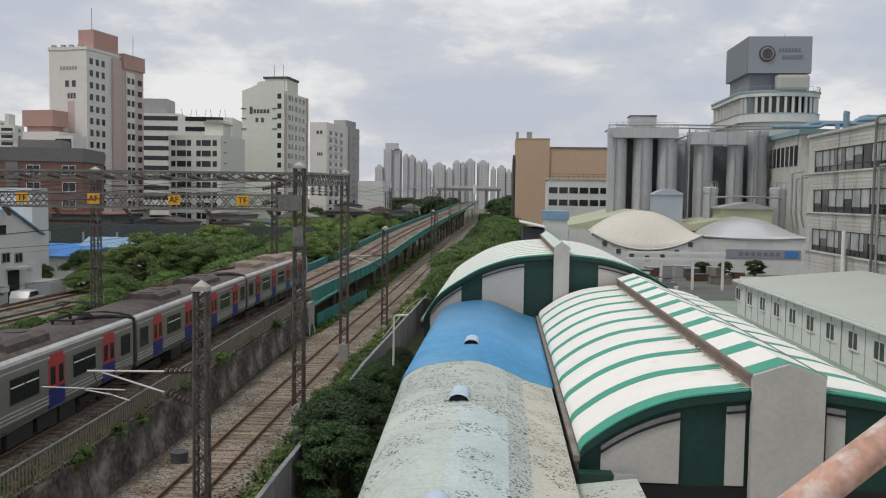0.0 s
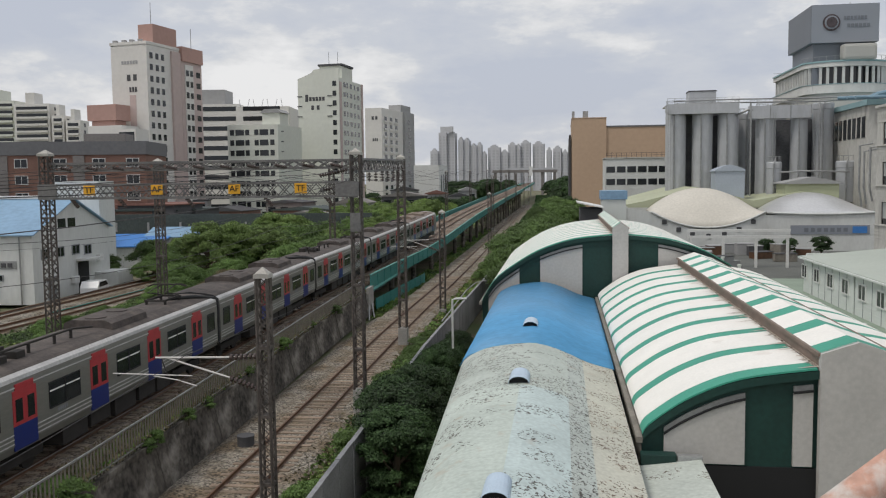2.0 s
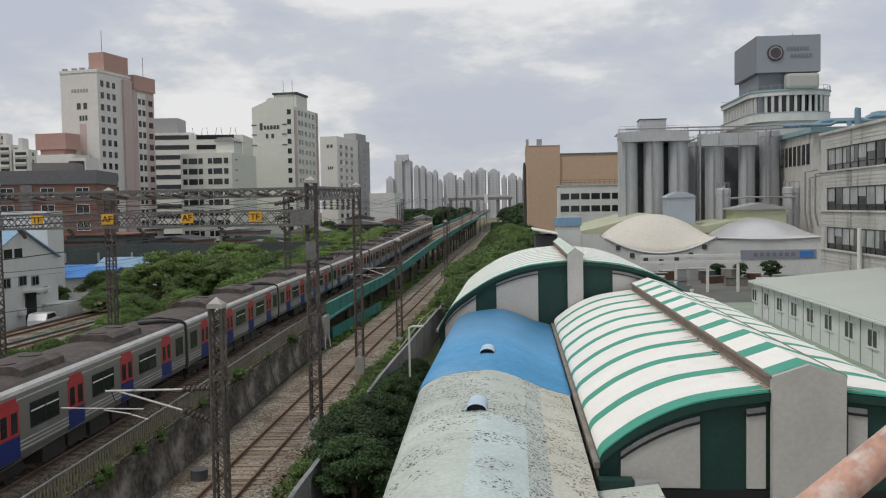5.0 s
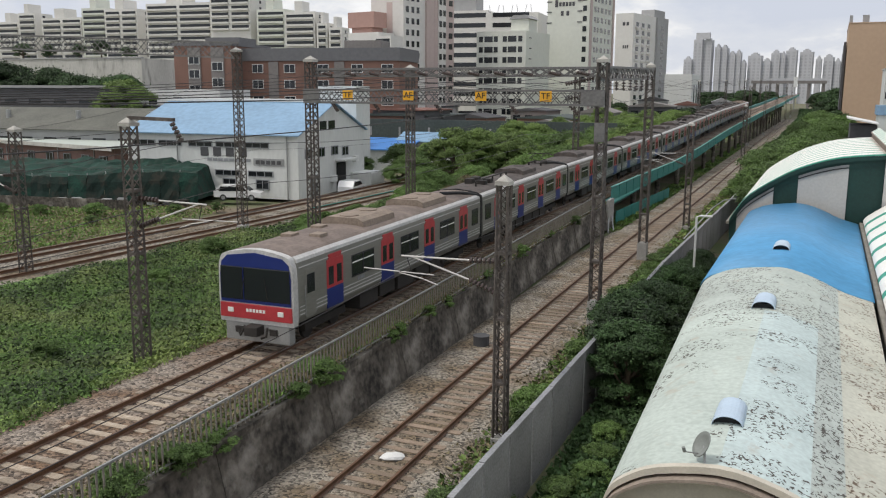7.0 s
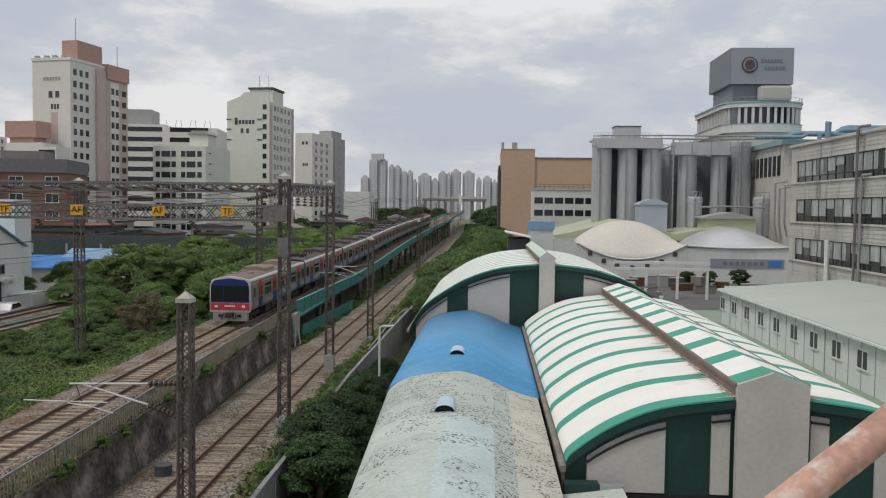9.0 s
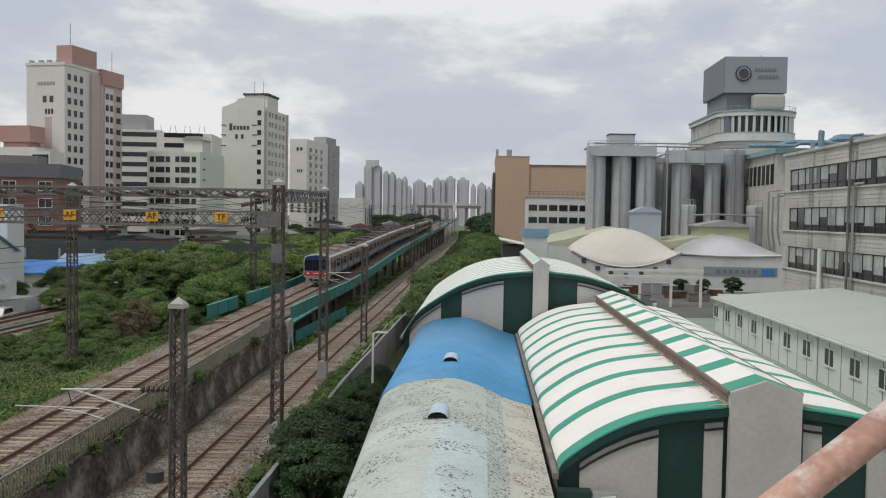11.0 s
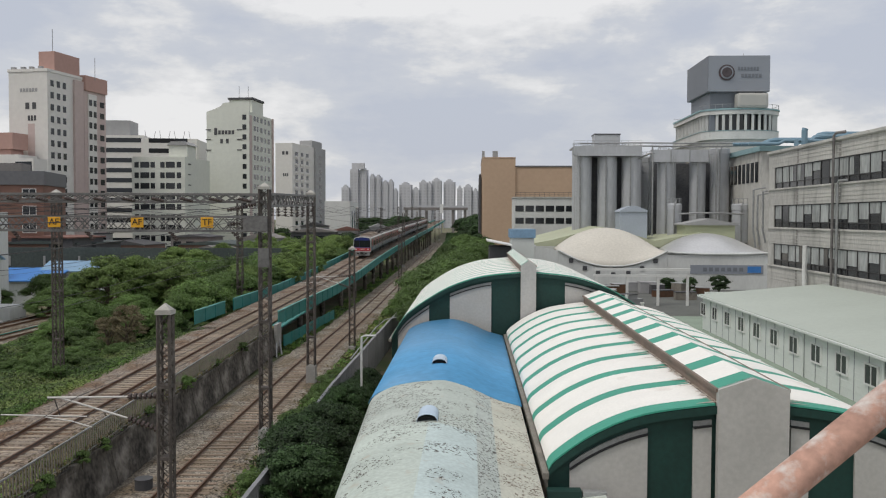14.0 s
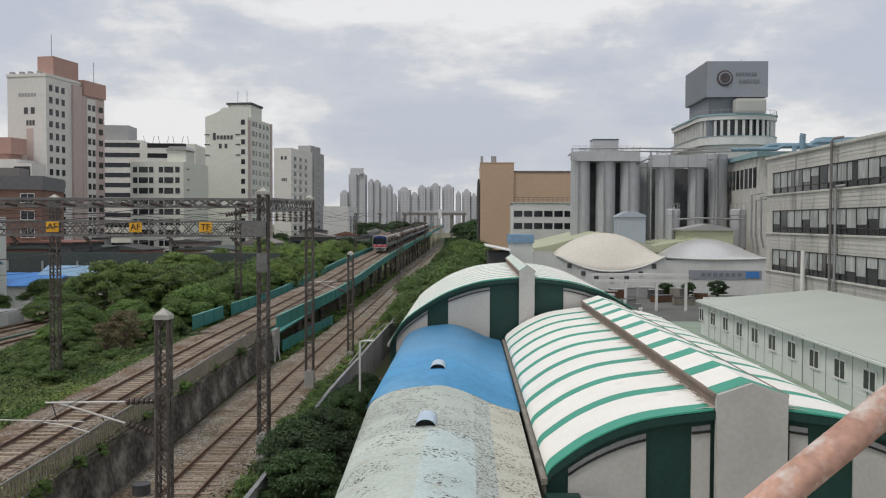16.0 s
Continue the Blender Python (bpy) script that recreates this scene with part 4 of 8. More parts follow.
    # side walls
    for u in (full[0][0] + 0.05, full[-1][0] - 0.17):
        part("side_wall", boxbm(u, u + 0.12, v0 + 0.35, v1, -0.4, full[0][1] - 0.05), M_tarp, hall)
    part("gutter", boxbm(full[0][0] - 0.16, full[0][0] + 0.0, v0 - 0.1, v1, full[0][1] - 0.14, full[0][1] + 0.02), M_gutter, hall, "rusty gutter")
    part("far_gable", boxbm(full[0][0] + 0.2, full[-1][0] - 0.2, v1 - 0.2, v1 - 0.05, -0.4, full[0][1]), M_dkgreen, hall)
    return hall


striped_hall("striped_hall", 0, 0.1, 0.08, 22.8, 50.0, 2.72, 0.72)
striped_hall("striped_hall", 0, -4.0, 1.78, 50.3, 69.0, 1.75, 0.5, hw=0.45, left=W_PROF, right=W_PROF_R, panels=((0.05, 0.29), (0.45, 0.77)))


# ---- buildings ----
def window_mesh(w, h, m=M_glass, d=0.05):
    return mesh_of(boxbm(-w / 2, w / 2, -d, 0.06, -h / 2, h / 2), "window", m)


def block(parent, name, x0, x1, y0, y1, z0, z1, m, label=""):
    return part(name, boxbm(x0, x1, y0, y1, z0, z1), m, parent, label)


def put(parent, name, me, m):
    ob = new(name, me)
    ob.parent = parent
    ob.matrix_local = m
    return ob


def win_grid(parent, me, us, zs, at, side, sill=None):
    """Windows on the face to -y (side 'f', at = y) or to +x (side 'r', at = x)."""
    for z in zs:
        for u in us:
            put(parent, "window", me, pose(u, at, z) if side == "f" else pose(at, u, z, 0, 0, 90))


W_SM = window_mesh(1.15, 1.45)
W_MD = window_mesh(1.75, 1.4)
W_LG = window_mesh(2.4, 1.5)
W_TALL = window_mesh(2.0, 1.4)


def bars(parent, name, m, n, w, h, gap, at, z, u0, side="f", label=""):
    for i in range(n):
        u = u0 + i * (w + gap)
        b = boxbm(u, u + w, at - 0.06, at - 0.003, z, z + h) if side == "f" else boxbm(at + 0.003, at + 0.06, u, u + w, z, z + h)
        part(name, b, m, parent, label)


def frange(a, b, s):
    return [a + s * i for i in range(int((b - a) / s + 0.5) + 1)]


def tower_main():
    t = thing("apartment_tower", "tall white and salmon apartment tower with stepped top", "building", TOWN @ pose(-91.1, 200, -0.3, 0, 0, -12))
    H = 44.9
    block(t, "wall", -10.2, 0, 0, 13, 0, H, M_apt)
    block(t, "parapet", -10.4, 0.15, -0.15, 13.1, H + 0.02, H + 0.7, M_apt)
    block(t, "wall", 0.02, 0.6, 9.4, 12.9, 0, H - 0.5, M_pink2, "dusty pink stair shaft")
    block(t, "penthouse", -4.4, -0.2, 3.0, 12.5, H + 0.71, H + 5.2, M_pink, "salmon lift housing")
    block(t, "wall", -6, 0.6, 13.02, 22, 0, H - 2.5, M_pink2, "dusty pink wing")
    block(t, "wall", 0.61, 0.9, 14.4, 17.8, 0, H - 3.2, M_apt)
    block(t, "penthouse", -5, 1.0, 13.1, 22.2, H - 2.48, H + 1.2, M_pink, "salmon rooftop box")
    zs = frange(3.2, H - 2.2, 2.8)
    win_grid(t, W_SM, [1.7, 4.0, 6.2], zs, 0.0, "r")
    win_grid(t, W_SM, [15.2, 17.0], zs[:-1], 0.9, "r")
    win_grid(t, W_MD, [20.4], zs[:-1], 0.6, "r")
    block(t, "stripe", -5.2, -3.4, -0.05, 0.02, 8, H - 12, M_pink2, "dusty pink stripe")
    bars(t, "wall_mark", M_dkgrey, 2, 1.0, 1.5, 0.8, 0, H - 8.6, -5.8)
    bars(t, "wall_mark", M_dkgrey, 3, 0.55, 1.2, 0.25, 0, H - 11.3, -5.2)
    bars(t, "wall_mark", M_greyb, 6, 0.6, 0.8, 0.2, 0, H - 4.6, -7.2)
    for x, y, h in ((-1.4, 4, 10.5), (3.0, 14, 5.5)):
        part("antenna", tube(bmesh.new(), [(x, y, H), (x, y, H + h)], 0.07, 6), M_grey_paint, t)
    for u in (-9.8, -7.2, -5, -2.6):
        block(t, "rooftop_box", u, u + 0.9, 0.3, 1.2, H + 0.71, H + 1.3, M_greyb)
    # stair block with dark glazing at its foot
    block(t, "wall", -2.0, 4.6, -11.2, -6.5, 0, 24.0, M_apt)
    for z in (14.0, 17.2, 20.4):
        block(t, "glazing", 0.2, 4.2, -11.3, -11.19, z, z + 2.9, M_glass)
    # salmon tank house on the white lower block
    block(t, "wall", -11.5, -2.1, -7.5, -1.0, 0, 25.2, M_apt)
    block(t, "tank_house", -12.2, -4.0, -6.8, -1.6, 26.5, 30.2, M_pink, "salmon tank house")
    block(t, "tank_house", -11.4, -5.0, -6.2, -2.0, 25.22, 26.48, M_pink)


def tower_prism():
    t = thing("apartment_tower", "cream-white apartment tower with curved parapet and pink edge strip", "building", TOWN @ pose(-54.4, 245, 0.0, 0, 0, -8))
    H = 41.0
    block(t, "wall", -12.7, 0, 0, 20, 0, H, M_apt_g)
    bm = bmesh.new()
    prism(bm, arcs([(-12.7, H), (-11.0, H + 0.6), (-8.5, H + 1.6), (-7.0, H + 2.6), (0.0, H + 2.6)], 4) + [(0.02, H)], 0.02, 0.5)
    part("parapet", bm, M_apt_g, t)
    bm = bmesh.new()
    prism(bm, [(-7.4, H), (-0.5, H), (-0.5, H + 3.8), (-4, H + 4.4), (-7.4, H + 3.9)], 4, 13)
    part("penthouse", bm, M_apt_g, t)
    block(t, "roof_edge", -7.8, -0.2, 3.6, 13.3, H + 3.92, H + 4.5, M_dkgrey)
    block(t, "stripe", 0.0, 0.1, 0.4, 2.2, 0, H - 1, M_pink2, "dusty pink edge strip")
    block(t, "stripe", 0.0, 0.35, 19.2, 20.2, 0, H, M_pink2)
    zs = frange(3.0, H - 2.4, 2.8)
    for z in zs:
        for u, me in ((4.6, W_MD), (7.0, W_SM), (10.2, W_MD), (13.4, W_SM), (16.6, W_MD)):
            put(t, "window", me, pose(0.0, u, z, 0, 0, 90))
        put(t, "window", W_SM, pose(-1.4, 0.0, z))
    for i, z in enumerate((H - 5.2, H - 8.0, H - 11.0)):
        block(t, "ledge", -12.9, -11.4, -0.15, 0.0, z, z + 0.25, M_dkgrey)
        block(t, "ledge", -3.6, -2.2, -0.15, 0.0, z, z + 0.25, M_dkgrey)
    bars(t, "wall_mark", M_dkgrey, 1, 0.9, 2.0, 0.2, 0, H - 6.6, -10.4)
    bars(t, "wall_mark", M_dkgrey, 5, 0.75, 1.1, 0.25, 0, H - 6.4, -9.2)
    bars(t, "wall_mark", M_dkgrey, 2, 0.8, 1.3, 0.9, 0, H - 9.0, -8.6)
    for x in (-6, -3.2):
        part("antenna", tube(bmesh.new(), [(x, 8, H + 4), (x, 8, H + 8.5)], 0.07, 6), M_grey_paint, t)


def tower_far():
    t = thing("apartment_tower", "pale apartment slab with banded balconies", "building", TOWN @ pose(-53.3, 310, 0.25, 0, 0, -12))
    H = 37.5
    block(t, "wall", -6.5, 0, 0, 33, 0, H, M_apt)
    block(t, "wall", 0.01, 0.8, 22, 33, 0, H, M_greyb)
    block(t, "penthouse", -5, 0, 20, 31, H + 0.01, H + 2.6, M_greyb)
    for z in frange(3, H - 2.5, 2.8):
        for u in (4, 9.5, 15):
            put(t, "window", W_LG, pose(0.0, u, z, 0, 0, 90))
            part("balcony", boxbm(0.01, 0.35, u - 1.9, u + 1.9, z - 1.5, z - 0.75), M_apt, t)
        put(t, "window", W_LG, pose(0.8, 27, z, 0, 0, 90))
    bars(t, "wall_mark", M_dkgrey, 2, 0.9, 1.2, 0.5, 0, H - 4.2, -3.9)
    bars(t, "wall_mark", M_dkgrey, 3, 0.5, 1.1, 0.25, 0, H - 12, -3.6)


def office_banded():
    t = thing("office_block", "white banded office block with dark ribbon windows", "building", TOWN @ pose(-104, 262, -0.2, 0, 0, 4))
    H = 36.0
    block(t, "wall", 0, 13.5, 0, 14, 0, H, M_apt)
    block(t, "wall", 13.51, 30, -3.0, 14, 0, H - 1.2, M_apt)
    block(t, "penthouse", 0, 8.6, 3, 12, H + 0.01, H + 4.8, M_greyb)
    for z in frange(4, H - 2.5, 3.05):
        put(t, "window", window_b1, pose(7.2, 0.0, z))
        put(t, "window", window_b1, pose(21.5, -3.0, z - 0.3))
    for i in range(7):
        part("aerial", tube(bmesh.new(), [(14 + 2.2 * i, 1, H - 1.2), (13.6 + 2.2 * i + (i % 2), 1, H + 1.5)], 0.09, 6), M_greyb, t)
    block(t, "wall", -0.9, -0.02, 1.0, 13, 0, H - 3, M_pink2)


window_b1 = window_mesh(11.5, 1.35)


def white_block():
    t = thing("apartment_block", "white low apartment block with dark balcony windows", "building", TOWN @ pose(-65.9, 222, -0.1, 0, 0, -5))
    H = 26.6
    block(t, "wall", -14.2, 0, 0, 18, 0, H, M_apt_g)
    block(t, "penthouse", -5.5, -0.5, 3, 9, H + 0.01, H + 3.2, M_apt_g)
    bm = bmesh.new()
    prism(bm, [(-6, H + 3.21), (0, H + 3.21), (-1.2, H + 4.2), (-4.8, H + 4.2)], 2.6, 9.4)
    part("roof", bm, M_greyb, t)
    for z in frange(2.8, H - 1.8, 2.72):
        for u, me in ((-12.9, W_SM), (-10.7, W_LG), (-8.6, W_SM), (-6.0, W_SM), (-3.9, W_LG), (-1.6, W_SM)):
            put(t, "window", me, pose(u, 0.0, z))
        put(t, "ledge", ledge_me, pose(0.05, 3, z + 0.3, 0, 0, 90))


ledge_me = mesh_of(boxbm(-0.7, 0.7, -0.12, 0.05, -0.12, 0.12), "ledge", M_dkgrey)


M_bay = mat("grey_brown_render", (0.20, 0.185, 0.175), 0.85, var=0.15, scale=0.2, fine=3)


def brick_block():
    t = thing("brick_building", "brown brick building with dark grey top storey", "building", pose(-68.5, 130, -0.45, 0, 0, 10))
    block(t, "wall", -34.5, -23.5, 0, 16, 0, 18.9, M_brick)
    block(t, "cornice", -34.7, -23.3, -0.2, 16.2, 18.91, 19.5, M_brick_top)
    block(t, "penthouse", -31.0, -24.4, 5, 12, 19.51, 20.6, M_brick_top)
    block(t, "wall", -23.48, 5.3, 4, 17, 0, 16.4, M_brick)
    block(t, "top_storey", -23.46, 5.5, 3.8, 17, 16.42, 18.6, M_brick_top, "dark grey top storey")
    for u, zs in ((-30.6, (6.5, 8.9, 11.4, 14.1, 16.5)), (-26.2, (7.4, 10.0, 12.7, 15.4))):
        block(t, "bay", u - 1.2, u + 1.2, -0.16, -0.001, 0, 18.6, M_bay, "grey rendered bay strip")
        for z in zs:
            w = put(t, "window", W_TALL, pose(u, -0.17, z))
            part("window_frame", frame_tall, None, w)
    for u in (-20.6, -14.6, -8.4, -2.2, 3.2):
        for z in (9.6, 12.4, 15.1):
            w = put(t, "window", W_TALL, pose(u, 4.0, z))
            part("window_frame", frame_tall, None, w)
    for u in (-17.6, -5.4):
        block(t, "bay", u - 0.9, u + 0.9, 3.84, 3.999, 0, 16.3, M_bay, "grey rendered bay strip")
    block(t, "rooftop_box", -5.5, 1.2, 7, 12, 18.62, 20.0, M_bay)


def frame_bm(w, h, f=0.09, mull=1):
    bm = bmesh.new()
    for s in (-1, 1):
        box(bm, s * w / 2 - f / 2, s * w / 2 + f / 2, -0.1, 0.02, -h / 2 - f / 2, h / 2 + f / 2)
        box(bm, -w / 2 + f / 2, w / 2 - f / 2, -0.1, 0.02, s * h / 2 - f / 2, s * h / 2 + f / 2)
    for i in range(mull):
        x = -w / 2 + w * (i + 1) / (mull + 1)
        box(bm, x - f / 3, x + f / 3, -0.09, 0.02, -h / 2 + f / 2, h / 2 - f / 2)
    return bm


frame_tall = mesh_of(frame_bm(2.0, 1.4), "window_frame", M_frame_w)
tower_main()
tower_prism()
tower_far()
office_banded()
white_block()
brick_block()


def slab(x, y, yaw, w, d, h, m, label, rows=True, pent=True):
    t = thing("apartment_slab", label, "building", pose(x, y, -0.45, 0, 0, yaw), group="distant apartment slabs")
    block(t, "wall", -w, 0, 0, d, 0, h, m)
    if pent:
        block(t, "penthouse", -w * 0.7, -w * 0.45, 1, d * 0.8, h + 0.01, h + 4.5, m)
    n = 1 if w < 16 else 2
    for z in frange(h - 27, h - 2.6, 2.8):
        for i in range(n):
            k = w / n
            part("window", boxbm(-w + i * k + 0.8, -w + (i + 1) * k - 0.8, -0.05, 0.05, z - 0.6, z + 0.65), M_glass, t)
            part("balcony", boxbm(-w + i * k + 0.6, -w + (i + 1) * k - 0.6, -0.9, -0.06, z - 1.45, z - 0.62), m, t)
        put(t, "window", W_MD, pose(0, d / 2, z, 0, 0, 90))
    return t


for x, w, d, h in ((-383, 26, 14, 44), (-369, 13, 14, 44.5), (-357.5, 10.5, 12, 48.5), (-327.5, 24, 12, 45.6), (-312, 14, 14, 49.6), (-293, 18.6, 14, 48.6), (-250.5, 35, 14, 50.2), (-229.5, 20.5, 18, 66), (-211.5, 14, 12, 46), (-196.5, 14.5, 10, 44.5), (-190.5, 5, 8, 39.6), (-183.5, 6, 8, 37.6)):
    slab(x, 330, 4, w, d, h, M_apt if w != 14 else M_apt_g, "cream apartment slab with dark ribbon balconies, far off")


def far_tower(x, y, w, d, h):
    t = thing("far_apartment_tower", "hazy pale grey apartment tower far away", "building", TOWN @ pose(x, y, -0.45, 0, 0, -20), group="hazy far towers")
    h += 2.6
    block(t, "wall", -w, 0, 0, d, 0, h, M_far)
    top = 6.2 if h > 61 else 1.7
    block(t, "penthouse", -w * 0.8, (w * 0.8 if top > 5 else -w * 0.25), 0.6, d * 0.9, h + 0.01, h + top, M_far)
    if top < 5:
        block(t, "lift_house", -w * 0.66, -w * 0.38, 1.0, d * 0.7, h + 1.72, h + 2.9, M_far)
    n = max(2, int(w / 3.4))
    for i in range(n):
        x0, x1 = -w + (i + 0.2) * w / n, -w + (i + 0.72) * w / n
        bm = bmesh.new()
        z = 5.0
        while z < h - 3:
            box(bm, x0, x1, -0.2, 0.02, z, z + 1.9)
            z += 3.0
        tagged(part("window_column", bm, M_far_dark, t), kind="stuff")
    bm = bmesh.new()
    z = 5.0
    while z < h - 3:
        box(bm, -0.02, 0.2, d * 0.2, d * 0.45, z, z + 1.9)
        box(bm, -0.02, 0.2, d * 0.6, d * 0.85, z, z + 1.9)
        z += 3.0
    tagged(part("window_column", bm, M_far_dark, t), kind="stuff")


for x, w, d, h in ((-95.9, 8.3, 4, 40.0), (-86.4, 8.9, 3, 59.2), (-77.5, 8.5, 6, 58.4), (-69.2, 5.3, 5, 51.6), (-62.7, 6.2, 6, 50.6), (-55.0, 7.0, 5, 44.6), (-49.7, 5.3, 4, 46.0), (-45.2, 4.1, 4, 36.3), (-30.7, 13.2, 5, 43.0),
                   (-22.4, 7.7, 4, 37.8), (-14.2, 8.3, 4, 45.5), (-9.4, 4.7, 4, 43.7), (0.6, 10.1, 4, 47.5), (14.9, 12.0, 4, 46.0), (22.6, 5.0, 3, 39.5), (32.7, 8.5, 5, 41.0), (39.2, 5.3, 3, 37.0), (44.3, 4.6, 3, 43.7)):
    far_tower(x, 900, w, d, h)


def low_white():
    t = thing("low_hall", "low white industrial hall beyond the trees", "building", TOWN @ pose(-31.5, 300, 0.2, 0, 0, -4))
    block(t, "wall", -9.0, 0, 0, 18, 0, 16.4, M_wh_wall)
    for u in (4, 9, 14):
        block(t, "window", -0.02, 0.08, u, u + 1.6, 6, 13, M_glass)


low_white()

M_noise = mat("noise_wall_paint", (0.06, 0.075, 0.072), 0.85, var=0.25, scale=0.3, fine=3, bump=0.1)
# long low structures along the far side of the tracks
for i, (x0, x1, y, z0, z1, m, lab, nm) in enumerate((
        (-170, -84, 112, -0.45, 11.0, M_wh_wall, "long pale wall building behind the line", "long_building"),
        (-130, -66, 104, -0.45, 8.6, M_dkgrey, "dark grey low warehouse behind the line", "warehouse"),
        (-66, -58, 102, -0.45, 7.2, M_wh_wall, "white low warehouse beside the dark one", "warehouse"),
        (-140, -24, 122, -0.45, 6.6, M_noise, "dark grey-green noise wall behind the trees", "noise_wall"))):
    t = thing(nm, lab, "building" if i != 3 else "wall", pose(0, 0, 0, 0, 0, 0))
    block(t, "wall", x0, x1, y, y + (8 if i != 3 else 0.4), z0, z1, m)
    for k in range(int((x1 - x0) / 5)):
        block(t, "window" if i != 3 else "post", x0 + 2 + 5 * k, x0 + (3.6 if i != 3 else 2.3) + 5 * k, y - 0.08, y - 0.004, z1 - 2.6, z1 - 1.2, M_glass if i != 3 else M_greyb)


def viaduct_far():
    t = thing("far_viaduct", "grey low viaduct wall across the far end", "viaduct")
    block(t, "deck", -34, 14, 640, 646, 16.4, 18.4, M_bay)
    block(t, "noise_barrier", -24, 14, 640.1, 640.4, 18.42, 19.9, M_far)
    for x in (-33, -18, 2, 11):
        block(t, "pier", x, x + 2, 641, 645, -0.45, 16.38, M_bay)


viaduct_far()
board = thing("billboard", "bright white upright signboard at the far end", "sign", pose(-5.4, 620, -0.45))
block(board, "panel", -1.2, 1.2, 0, 0.5, 14.4, 21.0, M_frame_w)
block(board, "pole", -0.3, 0.3, 0.05, 0.45, 0, 14.38, M_greyb)


def factory():
    """White two-storey works with a blue gabled roof."""
    t = thing("factory_building", "white two-storey works with light blue gable roof", "building", pose(-47.0, 75.0, -0.1, 0, 0, 3))
    L, D, E, R = 21.0, 16.0, 6.7, 9.7
    block(t, "wall", -L, 0, 0, 0.3, 0, E, M_wh_wall)
    block(t, "wall", -L, 0, D - 0.3, D, 0, E, M_wh_wall)
    block(t, "wall", -L, -L + 0.3, 0.31, D - 0.31, 0, E, M_wh_wall)
    bm = bmesh.new()
    for x in (-0.3,):
        for f in ([(0.31, 0), (D - 0.31, 0), (D - 0.31, E), (D / 2, R), (0.31, E)],):
            a = [bm.verts.new((x, y, z)) for y, z in f]
            b = [bm.verts.new((x + 0.3, y, z)) for y, z in f]
            bm.faces.new(a)
            bm.faces.new(b[::-1])
            for i in range(5):
                bm.faces.new((a[i], b[i], b[(i + 1) % 5], a[(i + 1) % 5]))
    bmesh.ops.recalc_face_normals(bm, faces=bm.faces[:])
    part("gable_wall", bm, M_wh_wall, t)
    for s in (0, 1):
        bm = bmesh.new()
        y0, y1 = (-0.4, D / 2) if s == 0 else (D + 0.4, D / 2)
        vs = []
        for x in (-L - 0.3, 0.35):
            for y, z in ((y0, E - 0.1), (y1, R + 0.15), (y1, R + 0.05), (y0, E - 0.2)):
                vs.append(bm.verts.new((x, y, z)))
        for q in ((0, 1, 5, 4), (3, 2, 6, 7), (0, 4, 7, 3), (0, 3, 2, 1), (4, 5, 6, 7)):
            bm.faces.new([vs[i] for i in q])
        bmesh.ops.recalc_face_normals(bm, faces=bm.faces[:])
        part("roof", bm, M_blue_sheet, t, "light blue sheet roof")
    part("ridge_cap", boxbm(-L - 0.3, 0.3, D / 2 - 0.25, D / 2 + 0.25, R + 0.1, R + 0.45, bevel=0.06), M_frame_w, t)
    part("roof_house", boxbm(-6, -1, D + 0.1, D + 4, 0, 11.6), M_wh_wall, t)
    ws = window_mesh(2.9, 0.55)
    wm = window_mesh(1.5, 0.95)
    for u in (-18.8, -15.4, -11.6, -8.2, -4.8, -2.0)[:5]:
        w = put(t, "window", ws, pose(u, 0, 5.5))
        part("window_frame", frame_ws, None, w)
    for u in (-16.6, -12.4, -8.4, -4.4):
        w = put(t, "window", ws, pose(u, 0, 2.55))
        part("window_frame", frame_ws, None, w)
    for u in (-12.2, -8.2, -4.2):
        w = put(t, "window", wm, pose(u, 0, 1.45))
        part("window_frame", frame_wm, None, w)
    for v in (2.2, 5.0, 8.2, 10.8):
        w = put(t, "window", wm, pose(0, v, 4.6 if v < 10 else 4.4, 0, 0, 90))
        part("window_frame", frame_wm, None, w)
    for v in (5.6, 7.6):
        w = put(t, "window", wm, pose(0, v, 7.4, 0, 0, 90))
    # interior shade of the doorway painted as a black slab on the wall
    block(t, "doorway", -0.02, 0.1, 8.6, 10.8, 0, 3.2, M_black, "black slab painting the shade of an open doorway")
    block(t, "canopy", 0.02, 1.3, 8.2, 11.6, 3.4, 3.6, M_wh_wall)
    block(t, "door", -0.02, 0.06, 2.4, 4.0, 0, 2.3, M_grey_paint)
    bars(t, "wall_mark", M_dkgrey, 4, 0.95, 1.0, 0.6, 0, 4.25, -11.6)
    bars(t, "wall_mark", M_grey_paint, 8, 0.55, 0.3, 0.12, 0, 3.75, -10.8)
    bars(t, "wall_mark", M_galv, 1, 3.6, 0.75, 0, 0, 3.4, -5.2)
    bars(t, "wall_mark", M_dkgrey, 5, 0.42, 0.4, 0.2, -0.06, 3.56, -4.9)
    for u in (-14.5, -1.2):
        part("downpipe", tube(bmesh.new(), [(u, -0.12, 0), (u, -0.12, 6.4)], 0.07, 6), M_galv, t)
    for v, z in ((3.2, 1.5), (7.0, 1.2), (12.6, 3.0)):
        part("air_conditioner", boxbm(0.02, 0.5, v, v + 0.9, z, z + 0.7, bevel=0.04), M_frame_w, t)
    part("lean_to", boxbm(0.02, 2.6, 12.2, 16, 0, 1.8), M_wh_wall, t)


frame_ws = mesh_of(frame_bm(2.9, 0.55, 0.08, 2), "window_frame", M_grey_paint)
frame_wm = mesh_of(frame_bm(1.5, 0.95, 0.08, 1), "window_frame", M_grey_paint)
factory()

